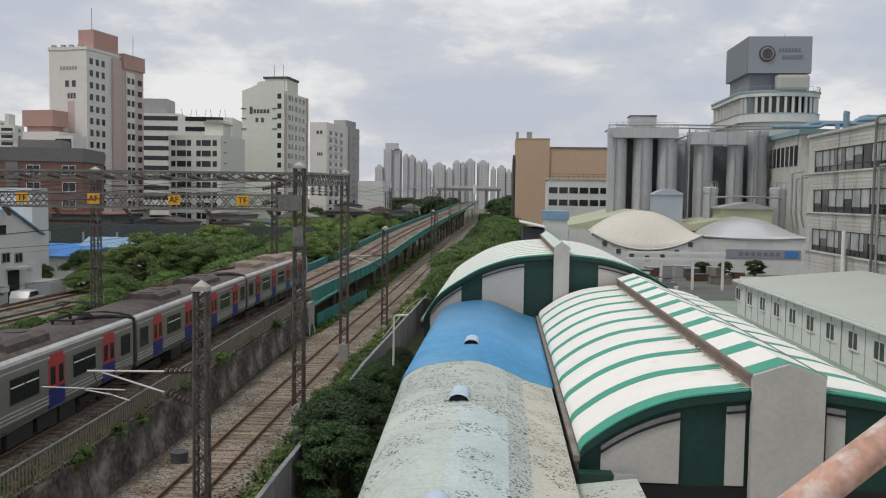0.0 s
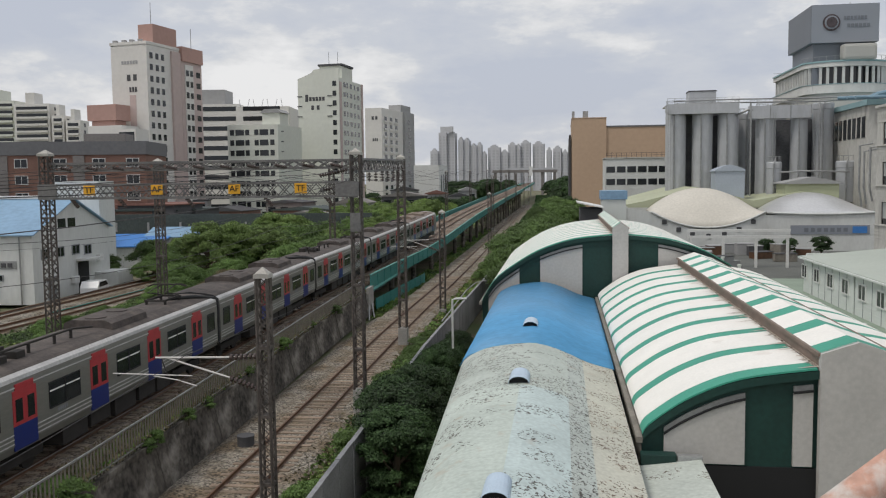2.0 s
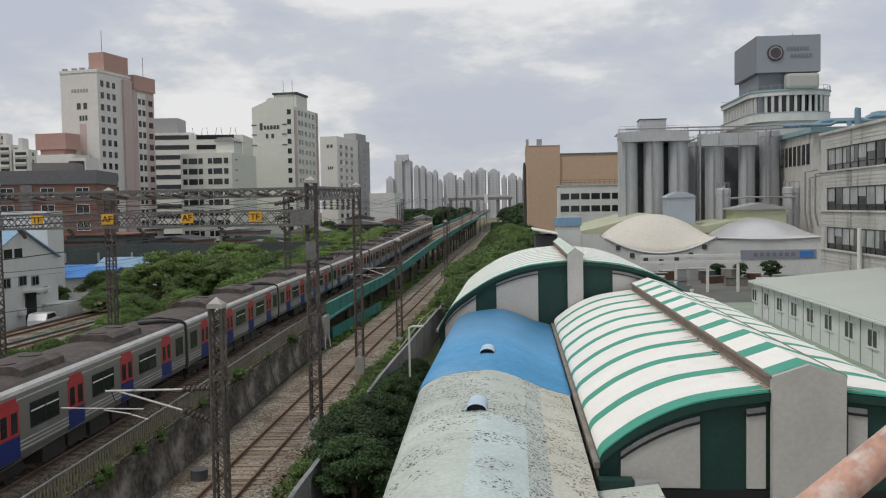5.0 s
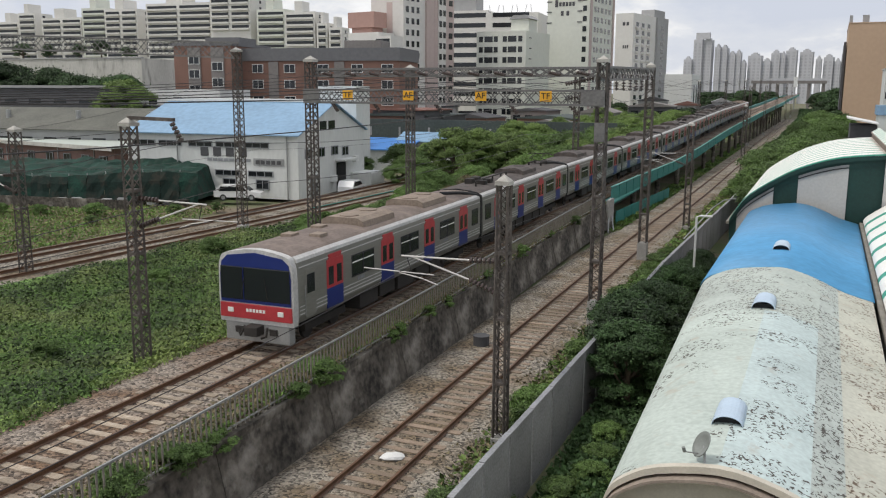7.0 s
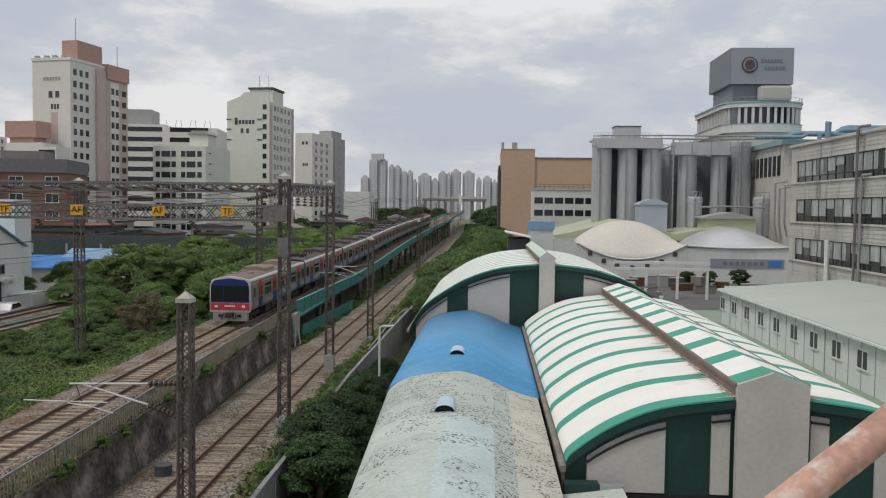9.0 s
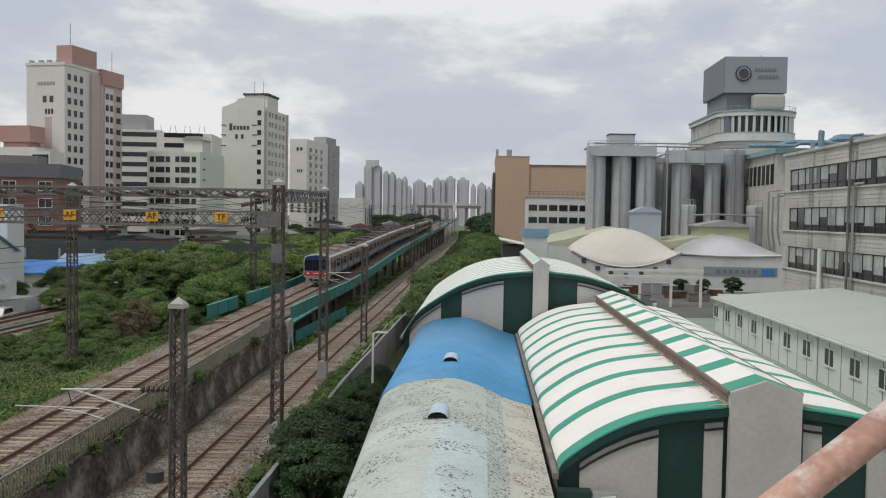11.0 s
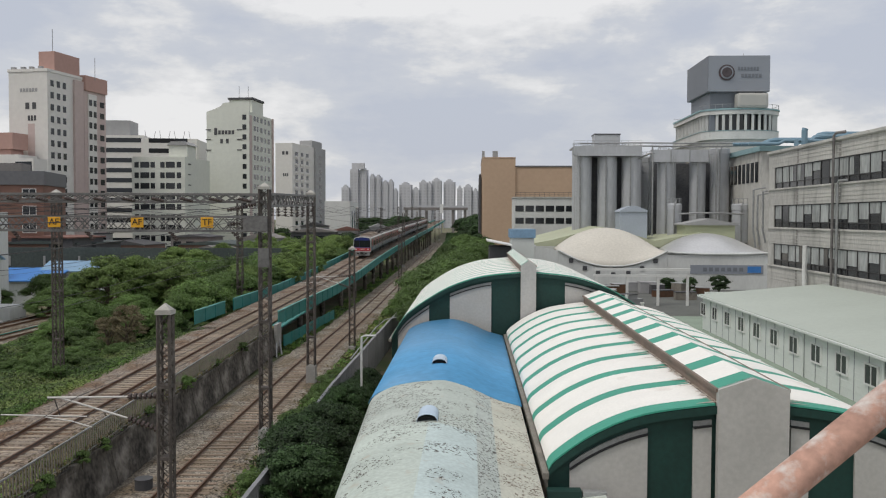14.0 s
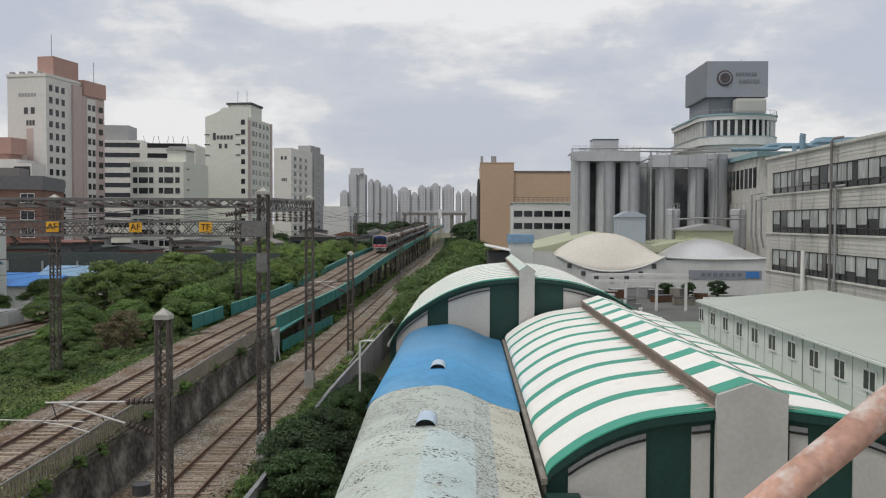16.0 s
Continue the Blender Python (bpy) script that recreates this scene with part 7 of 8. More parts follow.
for k, dx in enumerate((0.0, -4.3)):
    f = (lambda d: lambda y: SDX(y) + d)(dx)
    thing("ballast_bed", "pale grey ballast under the side line", "ballast", kind="structure", bm=sweep(bmesh.new(), [(-2.4, -0.6), (-1.8, -0.19), (1.8, -0.19), (2.4, -0.6)], f, lambda y: 0.75, YS_SD), material=M_ballast)
    rails("rail", "brown rusty rail of the curving side line", f, lambda y: 0.75, YS_SD, "rails of the side line")
thing("side_bank", "weedy bank carrying the side line", "embankment", kind="structure", bm=sweep(bmesh.new(), [(-9.5, -1.3), (-7.0, -0.4), (2.6, -0.42), (5.5, -1.3)], SDX, lambda y: 0.75, YS_SD), material=M_soil)
gd = thing("side_bridge", "pale green plate girder under the side line", "bridge", kind="structure")
part("girder", sweep(bmesh.new(), [(2.5, -1.15), (2.7, -1.15), (2.7, -0.05), (2.5, -0.05)], SDX, lambda y: 0.75, frange(60, 100, 4)), M_prefab, gd)
part("handrail", sweep(bmesh.new(), [(2.55, 0.75), (2.62, 0.75), (2.62, 0.82), (2.55, 0.82)], SDX, lambda y: 0.75, frange(60, 100, 4)), M_br_green, gd)

# guard fence on the retaining wall
fence = thing("guard_fence", "thin rusty picket fence along the retaining wall", "fence")
FX = lambda y: UPX(y) + 3.26
part("top_rail", sweep(bmesh.new(), [(-0.025, 0.74), (0.025, 0.74), (0.025, 0.80), (-0.025, 0.80)], FX, UPZ, frange(-20, 70, 3)), M_galv, fence, "pale top rail")
part("bottom_rail", sweep(bmesh.new(), [(-0.02, -0.14), (0.02, -0.14), (0.02, -0.09), (-0.02, -0.09)], FX, UPZ, frange(-20, 70, 3)), M_galv, fence)
picket = mesh_of(boxbm(-0.018, 0.018, -0.022, 0.022, -0.24, 0.74), "picket", M_gutter)
for y in frange(9, 50, 0.22):
    put(fence, "picket", picket, pose(FX(y), y, UPZ(y), 0, 0, 0))
bm = bmesh.new()
for y in frange(50.2, 70, 0.22) + frange(-8, 8.8, 0.22):
    box(bm, FX(y) - 0.018, FX(y) + 0.018, y - 0.022, y + 0.022, UPZ(y) - 0.24, UPZ(y) + 0.74)
tagged(part("picket_rest", bm, M_gutter, fence), kind="stuff")
kerb = thing("cable_trough", "concrete cable trough lids beside the raised line", "trough", kind="structure")
part("trough", sweep(bmesh.new(), [(2.3, -0.5), (2.7, -0.5), (2.7, -0.25), (2.3, -0.25)], UPX, UPZ, frange(-20, 70, 3)), M_sleeper, kerb)

# precast boundary wall
bw = thing("boundary_wall", "grey precast concrete panel wall along the track", "wall", kind="structure")


def panel_run(pts):
    for (x0, y0), (x1, y1) in zip(pts, pts[1:]):
        L = math.hypot(x1 - x0, y1 - y0)
        n = max(1, round(L / 2.0))
        yaw = math.degrees(math.atan2(y1 - y0, x1 - x0))
        for i in range(n):
            f = (i + 0.5) / n
            put(bw, "panel", panel_me, pose(x0 + (x1 - x0) * f, y0 + (y1 - y0) * f, 0, 0, 0, yaw) @ pose(0, 0, random.uniform(-0.02, 0.02)))


bm = boxbm(-0.955, 0.955, -0.06, 0.06, -0.6, 1.92, bevel=0.02)
box(bm, -1.0, 1.0, -0.08, 0.08, 1.92, 2.0)
box(bm, 0.957, 1.0, -0.035, 0.035, -0.6, 1.919)
panel_me = mesh_of(bm, "panel", M_precast)
panel_run([(-7.6, 6.0), (-6.77, 16.8), (-6.55, 31.0), (-6.35, 47.0), (-5.65, 65.0), (-4.6, 90.0)])
pipe = thing("lamp_arm", "white painted pipe post with a short arm", "post")
part("post", tube(bmesh.new(), [(-4.8, 47, 0), (-4.8, 47, 4.5), (-4.6, 47, 4.56), (-4.0, 47, 4.56)], 0.06, 8), M_frame_w, pipe)
hr = thing("handrail", "thin pale handrail beside the track", "rail")
part("rail", tube(bmesh.new(), [(-6.9, 60, 1.1), (-6.4, 75, 1.4), (-5.6, 76, 2.0), (-4.4, 76, 2.2)], 0.05, 6), M_galv, hr)
part("rail", tube(bmesh.new(), [(-6.9, 56, 0.7), (-6.4, 72, 0.7)], 0.05, 6), M_galv, hr)
tg = thing("teal_fence", "teal sheet fence below the viaduct", "fence")
for k in range(8):
    part("panel", bar(bmesh.new(), (-14.3 + 0.2 * k, 74 + 2.6 * k, 0.22), (-14.12 + 0.2 * k, 76.55 + 2.6 * k, 0.22), 0.06, 1.15), M_br_green, tg)
    part("post", boxbm(-14.33 + 0.2 * k, -14.25 + 0.2 * k, 73.9 + 2.6 * k, 73.98 + 2.6 * k, -0.5, 0.85), M_br_green, tg)
dr = thing("relay_drum", "dark round equipment drum on the ballast", "drum", pose(-12.6, 35.0, -0.4))
part("drum", tube(bmesh.new(), [(0, 0, 0), (0, 0, 0.62)], 0.36, 16), M_dkgrey, dr)
part("lid", tube(bmesh.new(), [(0, 0, 0.625), (0, 0, 0.67)], 0.38, 16), M_dkgrey, dr)
junk = thing("plastic_sack", "crumpled white plastic sack between the rails", "sack", pose(-11.0, 22.5, -0.2, 0, 0, 30))
bm = bmesh.new()
bmesh.ops.create_icosphere(bm, subdivisions=2, radius=0.3)
for v in bm.verts:
    v.co = Vector((v.co.x * 1.3, v.co.y * 0.8, v.co.z * 0.4 + 0.08)) + noise.noise_vector(v.co * 6) * 0.07
part("sack", bm, M_frame_w, junk)


def car_parked(x, y, yaw, label, long=4.4):
    c = thing("parked_car", label, "car", pose(x, y, 0.0, 0, 0, yaw), group="cars by the works")
    L = long / 2
    bm = bmesh.new()
    prism(bm, [(-L, 0.35), (L, 0.35), (L, 0.8), (L * 0.55, 0.95), (L * 0.25, 1.5), (-L * 0.75, 1.55), (-L, 0.95)], -0.85, 0.85)
    part("body", bm, M_white_paint, c)
    for s in (-1, 1):
        bm = bmesh.new()
        prism(bm, [(-L * 0.78, 0.98), (L * 0.45, 0.98), (L * 0.2, 1.42), (-L * 0.7, 1.45)], s * 0.855 - 0.01, s * 0.855 + 0.01)
        part("side_window", bm, M_glass, c)
        for px in (-L * 0.6, L * 0.6):
            w = part("wheel", tube(bmesh.new(), [(px, s * 0.7, 0.33), (px, s * 0.88, 0.33)], 0.33, 14), M_gang, c)
            part("rim", tube(bmesh.new(), [(px, s * 0.885, 0.33), (px, s * 0.895, 0.33)], 0.2, 12), M_galv, w)
    bm = bmesh.new()
    prism(bm, [(L * 0.5, 0.98), (L * 0.53, 1.0), (L * 0.27, 1.46), (L * 0.24, 1.44)], -0.75, 0.75)
    part("windscreen", bm, M_glass, c)


car_parked(-52.3, 72.2, 20, "white estate car parked before the works", 4.8)
car_parked(-44.4, 81.5, 100, "white car parked by the gable")

# sleepers of both tracks
SL_HOST = thing("sleeper_row", "worn wooden sleepers under the lower track", "sleepers", kind="structure")
sleepers(LOX, lambda y: 0.0, 9, 100, 0.62, SL_WOOD, SL_HOST)
SL_HOST2 = thing("sleeper_row", "pale worn sleepers under the raised line", "sleepers", kind="structure")
sleepers(UPX, UPZ, 6, 100, 0.62, SL_CONC, SL_HOST2)

# footbridge where the camera stands
fb = thing("footbridge", "plain concrete footbridge deck with stair columns", "bridge", kind="structure")
part("deck", boxbm(-4, 9, -1.8, 1.4, 9.2, 9.45), M_concrete, fb)
for x in (-3, 8):
    part("column", boxbm(x - 0.4, x + 0.4, -0.8, 0.2, -0.45, 9.19), M_concrete, fb)
fr = thing("footbridge_handrail", "rusty handrail pipe with flaking pink paint", "handrail")
p0, p1 = Vector((0.468, 1.242, 10.690)), Vector((0.689, 1.316, 10.828))
d = (p1 - p0).normalized()
part("pipe", tube(bmesh.new(), [p0 - d * 0.5, p0, p0 + d * 0.15, p1, p1 + d * 0.9], 0.0265, 20), M_rustrail, fr, smooth=True)
for q, z in ((p1 + d * 0.075, 9.4), (p0 - d * 0.45, 9.4)):
    part("post", bar(bmesh.new(), q - Vector((0, 0, 0.02)), Vector((q.x, q.y, z)), 0.035), M_rail, fr, "rusty post")
M_plank = mat("weathered_plank", (0.40, 0.28, 0.16), 0.85, var=0.3, scale=3, fine=25, bump=0.4, second=(0.2, 0.16, 0.13), mask=(0.55, 0.7), stretch=(0.3, 1, 1), dist=0.005)
part("plank", boxbm(0.78, 1.5, 1.36, 1.58, 10.44, 10.5, bevel=0.01), M_plank, fr, "weathered wooden plank")
part("post", boxbm(1.1, 1.16, 1.3, 1.36, 9.4, 10.5), M_rail, fr, "rusty post")


ab = thing("abutment", "stained concrete abutment at the viaduct end", "wall", kind="structure")
part("block", boxbm(UPX(72) - 3.6, UPX(72) + 3.45, 71.5, 73.2, -0.5, UPZ(72) - 0.42), M_retain, ab)
part("block", boxbm(UPX(72) + 3.46, UPX(72) + 3.7, 70.5, 72.5, -0.5, UPZ(72) + 0.1), M_concrete, ab)
for k in range(2):
    part("cable_pipe", tube(bmesh.new(), [(UPX(71) + 3.9 + 0.25 * k, 69.5 + k, -0.4), (UPX(71) + 3.6, 71 + k, 1.0), (UPX(71) + 3.55, 71.5 + k, 2.0)], 0.07, 6), M_galv, ab, "pale cable pipe")

# ---- plants ----
def leaf_mesh(name, blobs, n, size, m, seed, flat=0.0):
    """Many small leaf faces scattered through overlapping clumps."""
    r = np.random.default_rng(seed)
    b = np.array(blobs, float)
    vol = (b[:, 3] * b[:, 4]) ** 1.0
    pick = r.choice(len(b), n, p=vol / vol.sum())
    d = r.normal(size=(n, 3))
    d /= np.linalg.norm(d, axis=1)[:, None]
    d[:, 2] = np.where(d[:, 2] < -0.35, -d[:, 2], d[:, 2])
    rad = r.uniform(0.2, 1.25, n) ** 0.6 * np.where(r.uniform(0, 1, n) < 0.08, 1.5, 1.0)
    c = b[pick, :3] + d * rad[:, None] * np.stack([b[pick, 3], b[pick, 3], b[pick, 4]], 1)
    nrm = d + r.normal(size=(n, 3)) * 0.65 + np.array([0, 0, 0.35])
    nrm /= np.linalg.norm(nrm, axis=1)[:, None]
    a = np.cross(nrm, r.normal(size=(n, 3)))
    a /= np.linalg.norm(a, axis=1)[:, None]
    e = np.cross(nrm, a)
    s = size * r.uniform(0.55, 1.35, n)[:, None]
    pts = np.stack([c - a * s, c + e * s * 0.5, c + a * s, c - e * s * 0.5], 1).reshape(-1, 3)
    me = bpy.data.meshes.new(name)
    me.from_pydata(pts.tolist(), [], [tuple(range(4 * i, 4 * i + 4)) for i in range(n)])
    me.materials.append(m)
    return me


def clumps(seed, w, h, k):
    """Uneven clumps that make up a crown w wide and h high."""
    r = random.Random(seed)
    out = []
    for i in range(int(k * 2.6)):
        a = r.uniform(0, 2 * math.pi)
        f = math.sqrt(r.uniform(0.0, 1.0)) * (0.82 + 0.16 * math.sin(3 * a + seed))
        q = w / 2 * 0.88 * f
        top = h * (0.93 - 0.5 * f ** 2.2)
        z = top if r.random() < 0.6 else h * 0.2 + (top - h * 0.2) * r.random()
        rr = w * r.uniform(0.06, 0.14)
        out.append((q * math.cos(a), q * math.sin(a), z, rr, rr * r.uniform(0.45, 0.7)))
    return out


def trunk_bm(h, w, seed):
    r = random.Random(seed)
    bm = bmesh.new()
    tube(bm, [(0, 0, -0.4), (0.05, 0.03, h * 0.3), (0.0, 0.1, h * 0.62)], 0.055 * h, 8, r_end=0.02 * h)
    for i in range(5):
        a = r.uniform(0, 6.28)
        z = h * r.uniform(0.2, 0.5)
        tube(bm, [(0, 0, z), (w * 0.18 * math.cos(a), w * 0.18 * math.sin(a), z + h * 0.14), (w * 0.34 * math.cos(a), w * 0.34 * math.sin(a), z + h * 0.3)], 0.022 * h, 6, r_end=0.008 * h)
    return bm


KINDS = {}
for i, (nm, m, w, h, k, n, size) in enumerate((("dark", M_leaf_dk, 4.2, 4.0, 30, 52000, 0.055), ("mid", M_leaf, 4.6, 3.8, 26, 46000, 0.065), ("light", M_leaf_lt, 4.0, 4.4, 20, 36000, 0.06), ("low", M_leaf, 3.2, 1.7, 16, 14000, 0.055), ("far", M_leaf_dk, 9.0, 7.0, 22, 9000, 0.27), ("wood", M_leaf, 7.0, 5.5, 34, 52000, 0.085), ("dry", M_dry, 4.0, 4.5, 18, 6000, 0.07))):
    for v in range(2):
        KINDS[nm, v] = (leaf_mesh("crown", clumps(10 * i + v, w, h, k), n, size, m, 100 + 10 * i + v), mesh_of(trunk_bm(h, w, i + v), "trunk", M_bark))


def plant(kind, x, y, z, s=1.0, label="", name="bush", cat="bush", group="trackside bushes"):
    t = thing(name, label, cat, pose(x, y, z, 0, 0, random.uniform(0, 360)), group=group)
    cr, tr = KINDS[kind, random.randint(0, 1)]
    t.scale = (s * random.uniform(0.9, 1.15), s * random.uniform(0.9, 1.15), s * random.uniform(0.88, 1.12))
    part("crown", cr, None, t)
    part("trunk", tr, None, t)
    return t


random.seed(5)
# dense dark bushes between boundary wall and barrel shed
for x, y, s in ((-5.2, 30.2, 0.8), (-5.3, 32.8, 0.95), (-6.2, 35.0, 0.9), (-5.2, 36.3, 0.95), (-6.0, 38.5, 0.75), (-5.0, 40.0, 0.75), (-5.3, 42.6, 0.7), (-4.9, 45.0, 0.7), (-5.2, 48.2, 0.65), (-4.9, 51.0, 0.6)):
    plant("dark", x, y, -0.4, s, "dense dark green bush beside the barrel shed", group="bushes by the shed")
# ivy and low weeds along the wall
for y in frange(10, 26, 1.5):
    plant("low", -5.3 + random.uniform(-0.4, 0.4), y, -0.45, random.uniform(0.35, 0.6), "low green creeper growing along the wall", name="creeper", cat="plant", group="creepers by the wall")
for y in frange(17, 60, 1.3):
    plant("low", -7.5 + random.uniform(-0.5, 0.3), y, -0.4, random.uniform(0.3, 0.75), "low green weeds beside the single track", name="weed_clump", cat="plant", group="weeds beside the track")
for y in frange(66, 120, 4.5):
    plant("mid", -3.6 + random.uniform(-0.6, 0.6) + 0.02 * (y - 60), y, -0.45, random.uniform(0.35, 0.55), "green bush beside the single track", group="bushes beside the single track")
# trees in front of the works
for x, y, s in ((-1.5, 78, 1.0), (1.5, 84, 1.1), (-2.0, 90, 1.15), (3.5, 92, 1.0), (0.8, 98, 1.2), (-1.2, 105, 1.1), (4.2, 106, 1.1), (1.8, 114, 1.2), (-0.6, 120, 1.0), (5.0, 116, 0.9), (-3.0, 98, 0.9), (-3.4, 84, 0.85), (-1.8, 72, 0.85)):
    plant("wood", x, y, -0.45, s, "leafy green tree beside the line", name="tree", cat="tree", group="trees before the works")
for x, y, s in ((5, 240, 0.9), (9, 262, 1.0), (6, 280, 1.1), (12, 330, 1.3), (14, 420, 1.5), (10, 380, 1.3), (16, 500, 1.7)):
    plant("far", x, y, -0.45, s, "dark distant tree beside the viaduct", name="tree", cat="tree", group="distant trees")
for i in range(26):
    y = random.uniform(300, 600)
    plant("far", -30 - random.uniform(0, 90) * y / 500, y, -0.45, random.uniform(0.8, 1.2), "dark distant tree behind the viaduct", name="tree", cat="tree", group="distant trees")
# belt of trees between the raised line and the side line
for i in range(205):
    y = random.uniform(72, 215)
    x0, x1 = UPX(y) - 5.5, -36 - 0.06 * (y - 72)
    x = x0 + (x1 - x0) * random.random()
    if x < -24 and y < 88:
        continue
    k = "mid" if random.random() < 0.3 else ("light" if random.random() < 0.75 and y > 88 else "wood")
    plant(k, x, y, -0.45, random.uniform(0.85, 1.2) * (0.95 if k == "wood" else 1.4), "leafy green tree in the trackside thicket", name="tree", cat="tree", group="trackside thicket")
for i in range(26):
    y = random.uniform(100, 150)
    plant("light", random.uniform(-62, -38), y, -0.45, random.uniform(0.8, 1.2), "light green tree in the trackside thicket", name="tree", cat="tree", group="trackside thicket")
for x, y, s in ((-30.5, 50, 0.55), (-32.5, 53, 0.6), (-27, 56, 0.6), (-29, 61, 0.55), (-31.5, 66, 0.5), (-27.5, 66, 0.55), (-24.5, 63, 0.5), (-24, 72, 0.9), (-26.5, 76, 0.9), (-24.5, 79, 1.0), (-33.5, 62, 0.5), (-36.0, 40, 0.35), (-34, 44, 0.5)):
    plant("mid", x, y, -0.2, s, "round green shrub on the weedy bank", name="shrub", cat="bush", group="shrubs on the bank")
for x, y, s in ((-62, 84, 1.2), (-75, 92, 1.4), (-84, 96, 1.2), (-95, 100, 1.5), (-70, 100, 1.3), (-105, 105, 1.4)):
    plant("far", x, y, 0, s * 0.7, "dark green tree behind the works", name="tree", cat="tree", group="trees behind the works")
plant("light", -71, 82, 0, 1.5, "bright green willow-like tree by the works", name="tree", cat="tree", group="trees behind the works")
for x, y, s in ((36, 128, 0.34), (41, 130, 0.38), (33.5, 131, 0.3)):
    plant("far", x, y, -0.3, s, "pruned pine-like tree in the works yard", name="tree", cat="tree", group="yard trees")
for x, y, s in ((1, 150, 1.0), (4, 162, 1.1), (0, 172, 1.0), (6, 178, 1.1), (3, 190, 1.2), (8, 205, 1.2), (4, 222, 1.3)):
    plant("wood", x, y, -0.45, s, "leafy green tree beside the line", name="tree", cat="tree", group="trees before the works")
for x, y, s in ((-26.0, 65, 0.75), (-25.2, 66.5, 0.85), (-25.8, 68, 0.7)):
    plant("dry", x, y, 0.2, s, "bare brown dry bush in the thicket", name="dry_bush", cat="bush", group="dry bushes")
# weeds on the wall and fence
for y, s in ((24.0, 0.62), (18.2, 0.45), (17.0, 0.4), (14.6, 0.6), (29.5, 0.4), (35.5, 0.45)):
    plant("low", UPX(y) + 3.1, y, UPZ(y) - 0.7, s, "leafy green bush growing through the picket fence", name="weed_clump", cat="plant", group="weeds on the wall")
for y in (11.5, 13.5, 16.5, 17.2, 21.5, 22.2, 30, 33, 41, 47, 54, 60, 66):
    plant("low", UPX(y) + 3.15 + random.uniform(-0.25, 0.3), y, UPZ(y) - 0.45, random.uniform(0.3, 0.5), "green weed tuft on the retaining wall", name="weed_clump", cat="plant", group="weeds on the wall")


def weed_field():
    r = np.random.default_rng(7)
    n = 240000
    y = r.uniform(2, 90, n) ** 1.0
    x = np.empty(n)
    f = r.uniform(0, 1, n)
    ux = np.array([UPX(v) for v in y])
    sx = np.array([SDX(v) for v in y])
    x = (ux - 2.7) + (sx + 3.0 - ux + 2.7) * f
    edge = np.clip((ux - 2.9 - x) / 4.0, 0, 1)
    hump = 0.22 + 0.5 * np.sin(x * 0.9 + y * 0.5) * np.sin(y * 0.37 - x * 0.3)
    z = 1.3 - 0.6 * edge + hump * 0.5 * np.clip(edge * 2, 0.1, 1) + r.uniform(0, 0.3, n)
    c = np.stack([x, y, z], 1)
    nrm = r.normal(size=(n, 3)) * 0.6 + np.array([0, -0.2, 1.1])
    nrm /= np.linalg.norm(nrm, axis=1)[:, None]
    a = np.cross(nrm, r.normal(size=(n, 3)))
    a /= np.linalg.norm(a, axis=1)[:, None]
    e = np.cross(nrm, a)
    s = r.uniform(0.03, 0.115, n)[:, None]
    pts = np.stack([c - a * s, c + e * s * 0.6, c + a * s, c - e * s * 0.6], 1).reshape(-1, 3)
    me = bpy.data.meshes.new("weed_field")
    me.from_pydata(pts.tolist(), [], [tuple(range(4 * i, 4 * i + 4)) for i in range(n)])
    me.materials.append(M_grass)
    tagged(new("weed_field", me), "thick green weeds between the lines", "weeds", kind="stuff")


weed_field()


def field_ground():
    bm = bmesh.new()
    ys = frange(-10, 90, 4)
    rows = []
    for y in ys:
        x0, x1 = UPX(y) - 3.6, SDX(y) + 2.6
        rows.append([bm.verts.new((x0 + (x1 - x0) * k / 10, y, 1.2 - 0.55 * min(1.0, (k / 10) * abs(x1 - x0) / 4.0) + (0.1 if k == 10 else 0) )) for k in range(11)])
    for a, b in zip(rows, rows[1:]):
        for k in range(10):
            bm.faces.new((a[k + 1], a[k], b[k], b[k + 1]))
    thing("weed_bank", "green overgrown bank between the lines", "ground", kind="structure", bm=bm, material=M_grass)


field_ground()


def dry_strip(name, label, fx, x0, x1, y0, y1, z, n, m, seed, smin=0.05, smax=0.16):
    r = np.random.default_rng(seed)
    y = r.uniform(y0, y1, n)
    x = np.array([fx(v) for v in y]) + r.uniform(x0, x1, n)
    c = np.stack([x, y, z + r.uniform(0, 0.3, n)], 1)
    nrm = r.normal(size=(n, 3)) * 0.8 + np.array([0, -0.3, 0.5])
    nrm /= np.linalg.norm(nrm, axis=1)[:, None]
    a = np.cross(nrm, r.normal(size=(n, 3)))
    a /= np.linalg.norm(a, axis=1)[:, None]
    e = np.cross(nrm, a)
    s = r.uniform(smin, smax, n)[:, None]
    pts = np.stack([c - a * s, c + e * s * 0.5, c + a * s, c - e * s * 0.5], 1).reshape(-1, 3)
    me = bpy.data.meshes.new(name)
    me.from_pydata(pts.tolist(), [], [tuple(range(4 * i, 4 * i + 4)) for i in range(n)])
    me.materials.append(m)
    tagged(new(name, me), label, "weeds", kind="stuff")


dry_strip("weed_strip", "green weeds along the single track", LOX, 1.9, 4.2, 8, 60, -0.45, 14000, M_grass, 3)
dry_strip("weed_strip", "dry brown weeds along the single track", LOX, 1.4, 3.6, 8, 100, -0.45, 7000, M_dry, 4)
dry_strip("weed_strip", "weeds under the viaduct", LOX, -4.5, -2.4, 70, 200, -0.45, 12000, M_grass, 5, 0.1, 0.3)
dry_strip("weed_strip", "weeds along the single track", LOX, 2.0, 5.0, 60, 180, -0.45, 9000, M_grass, 6, 0.1, 0.3)
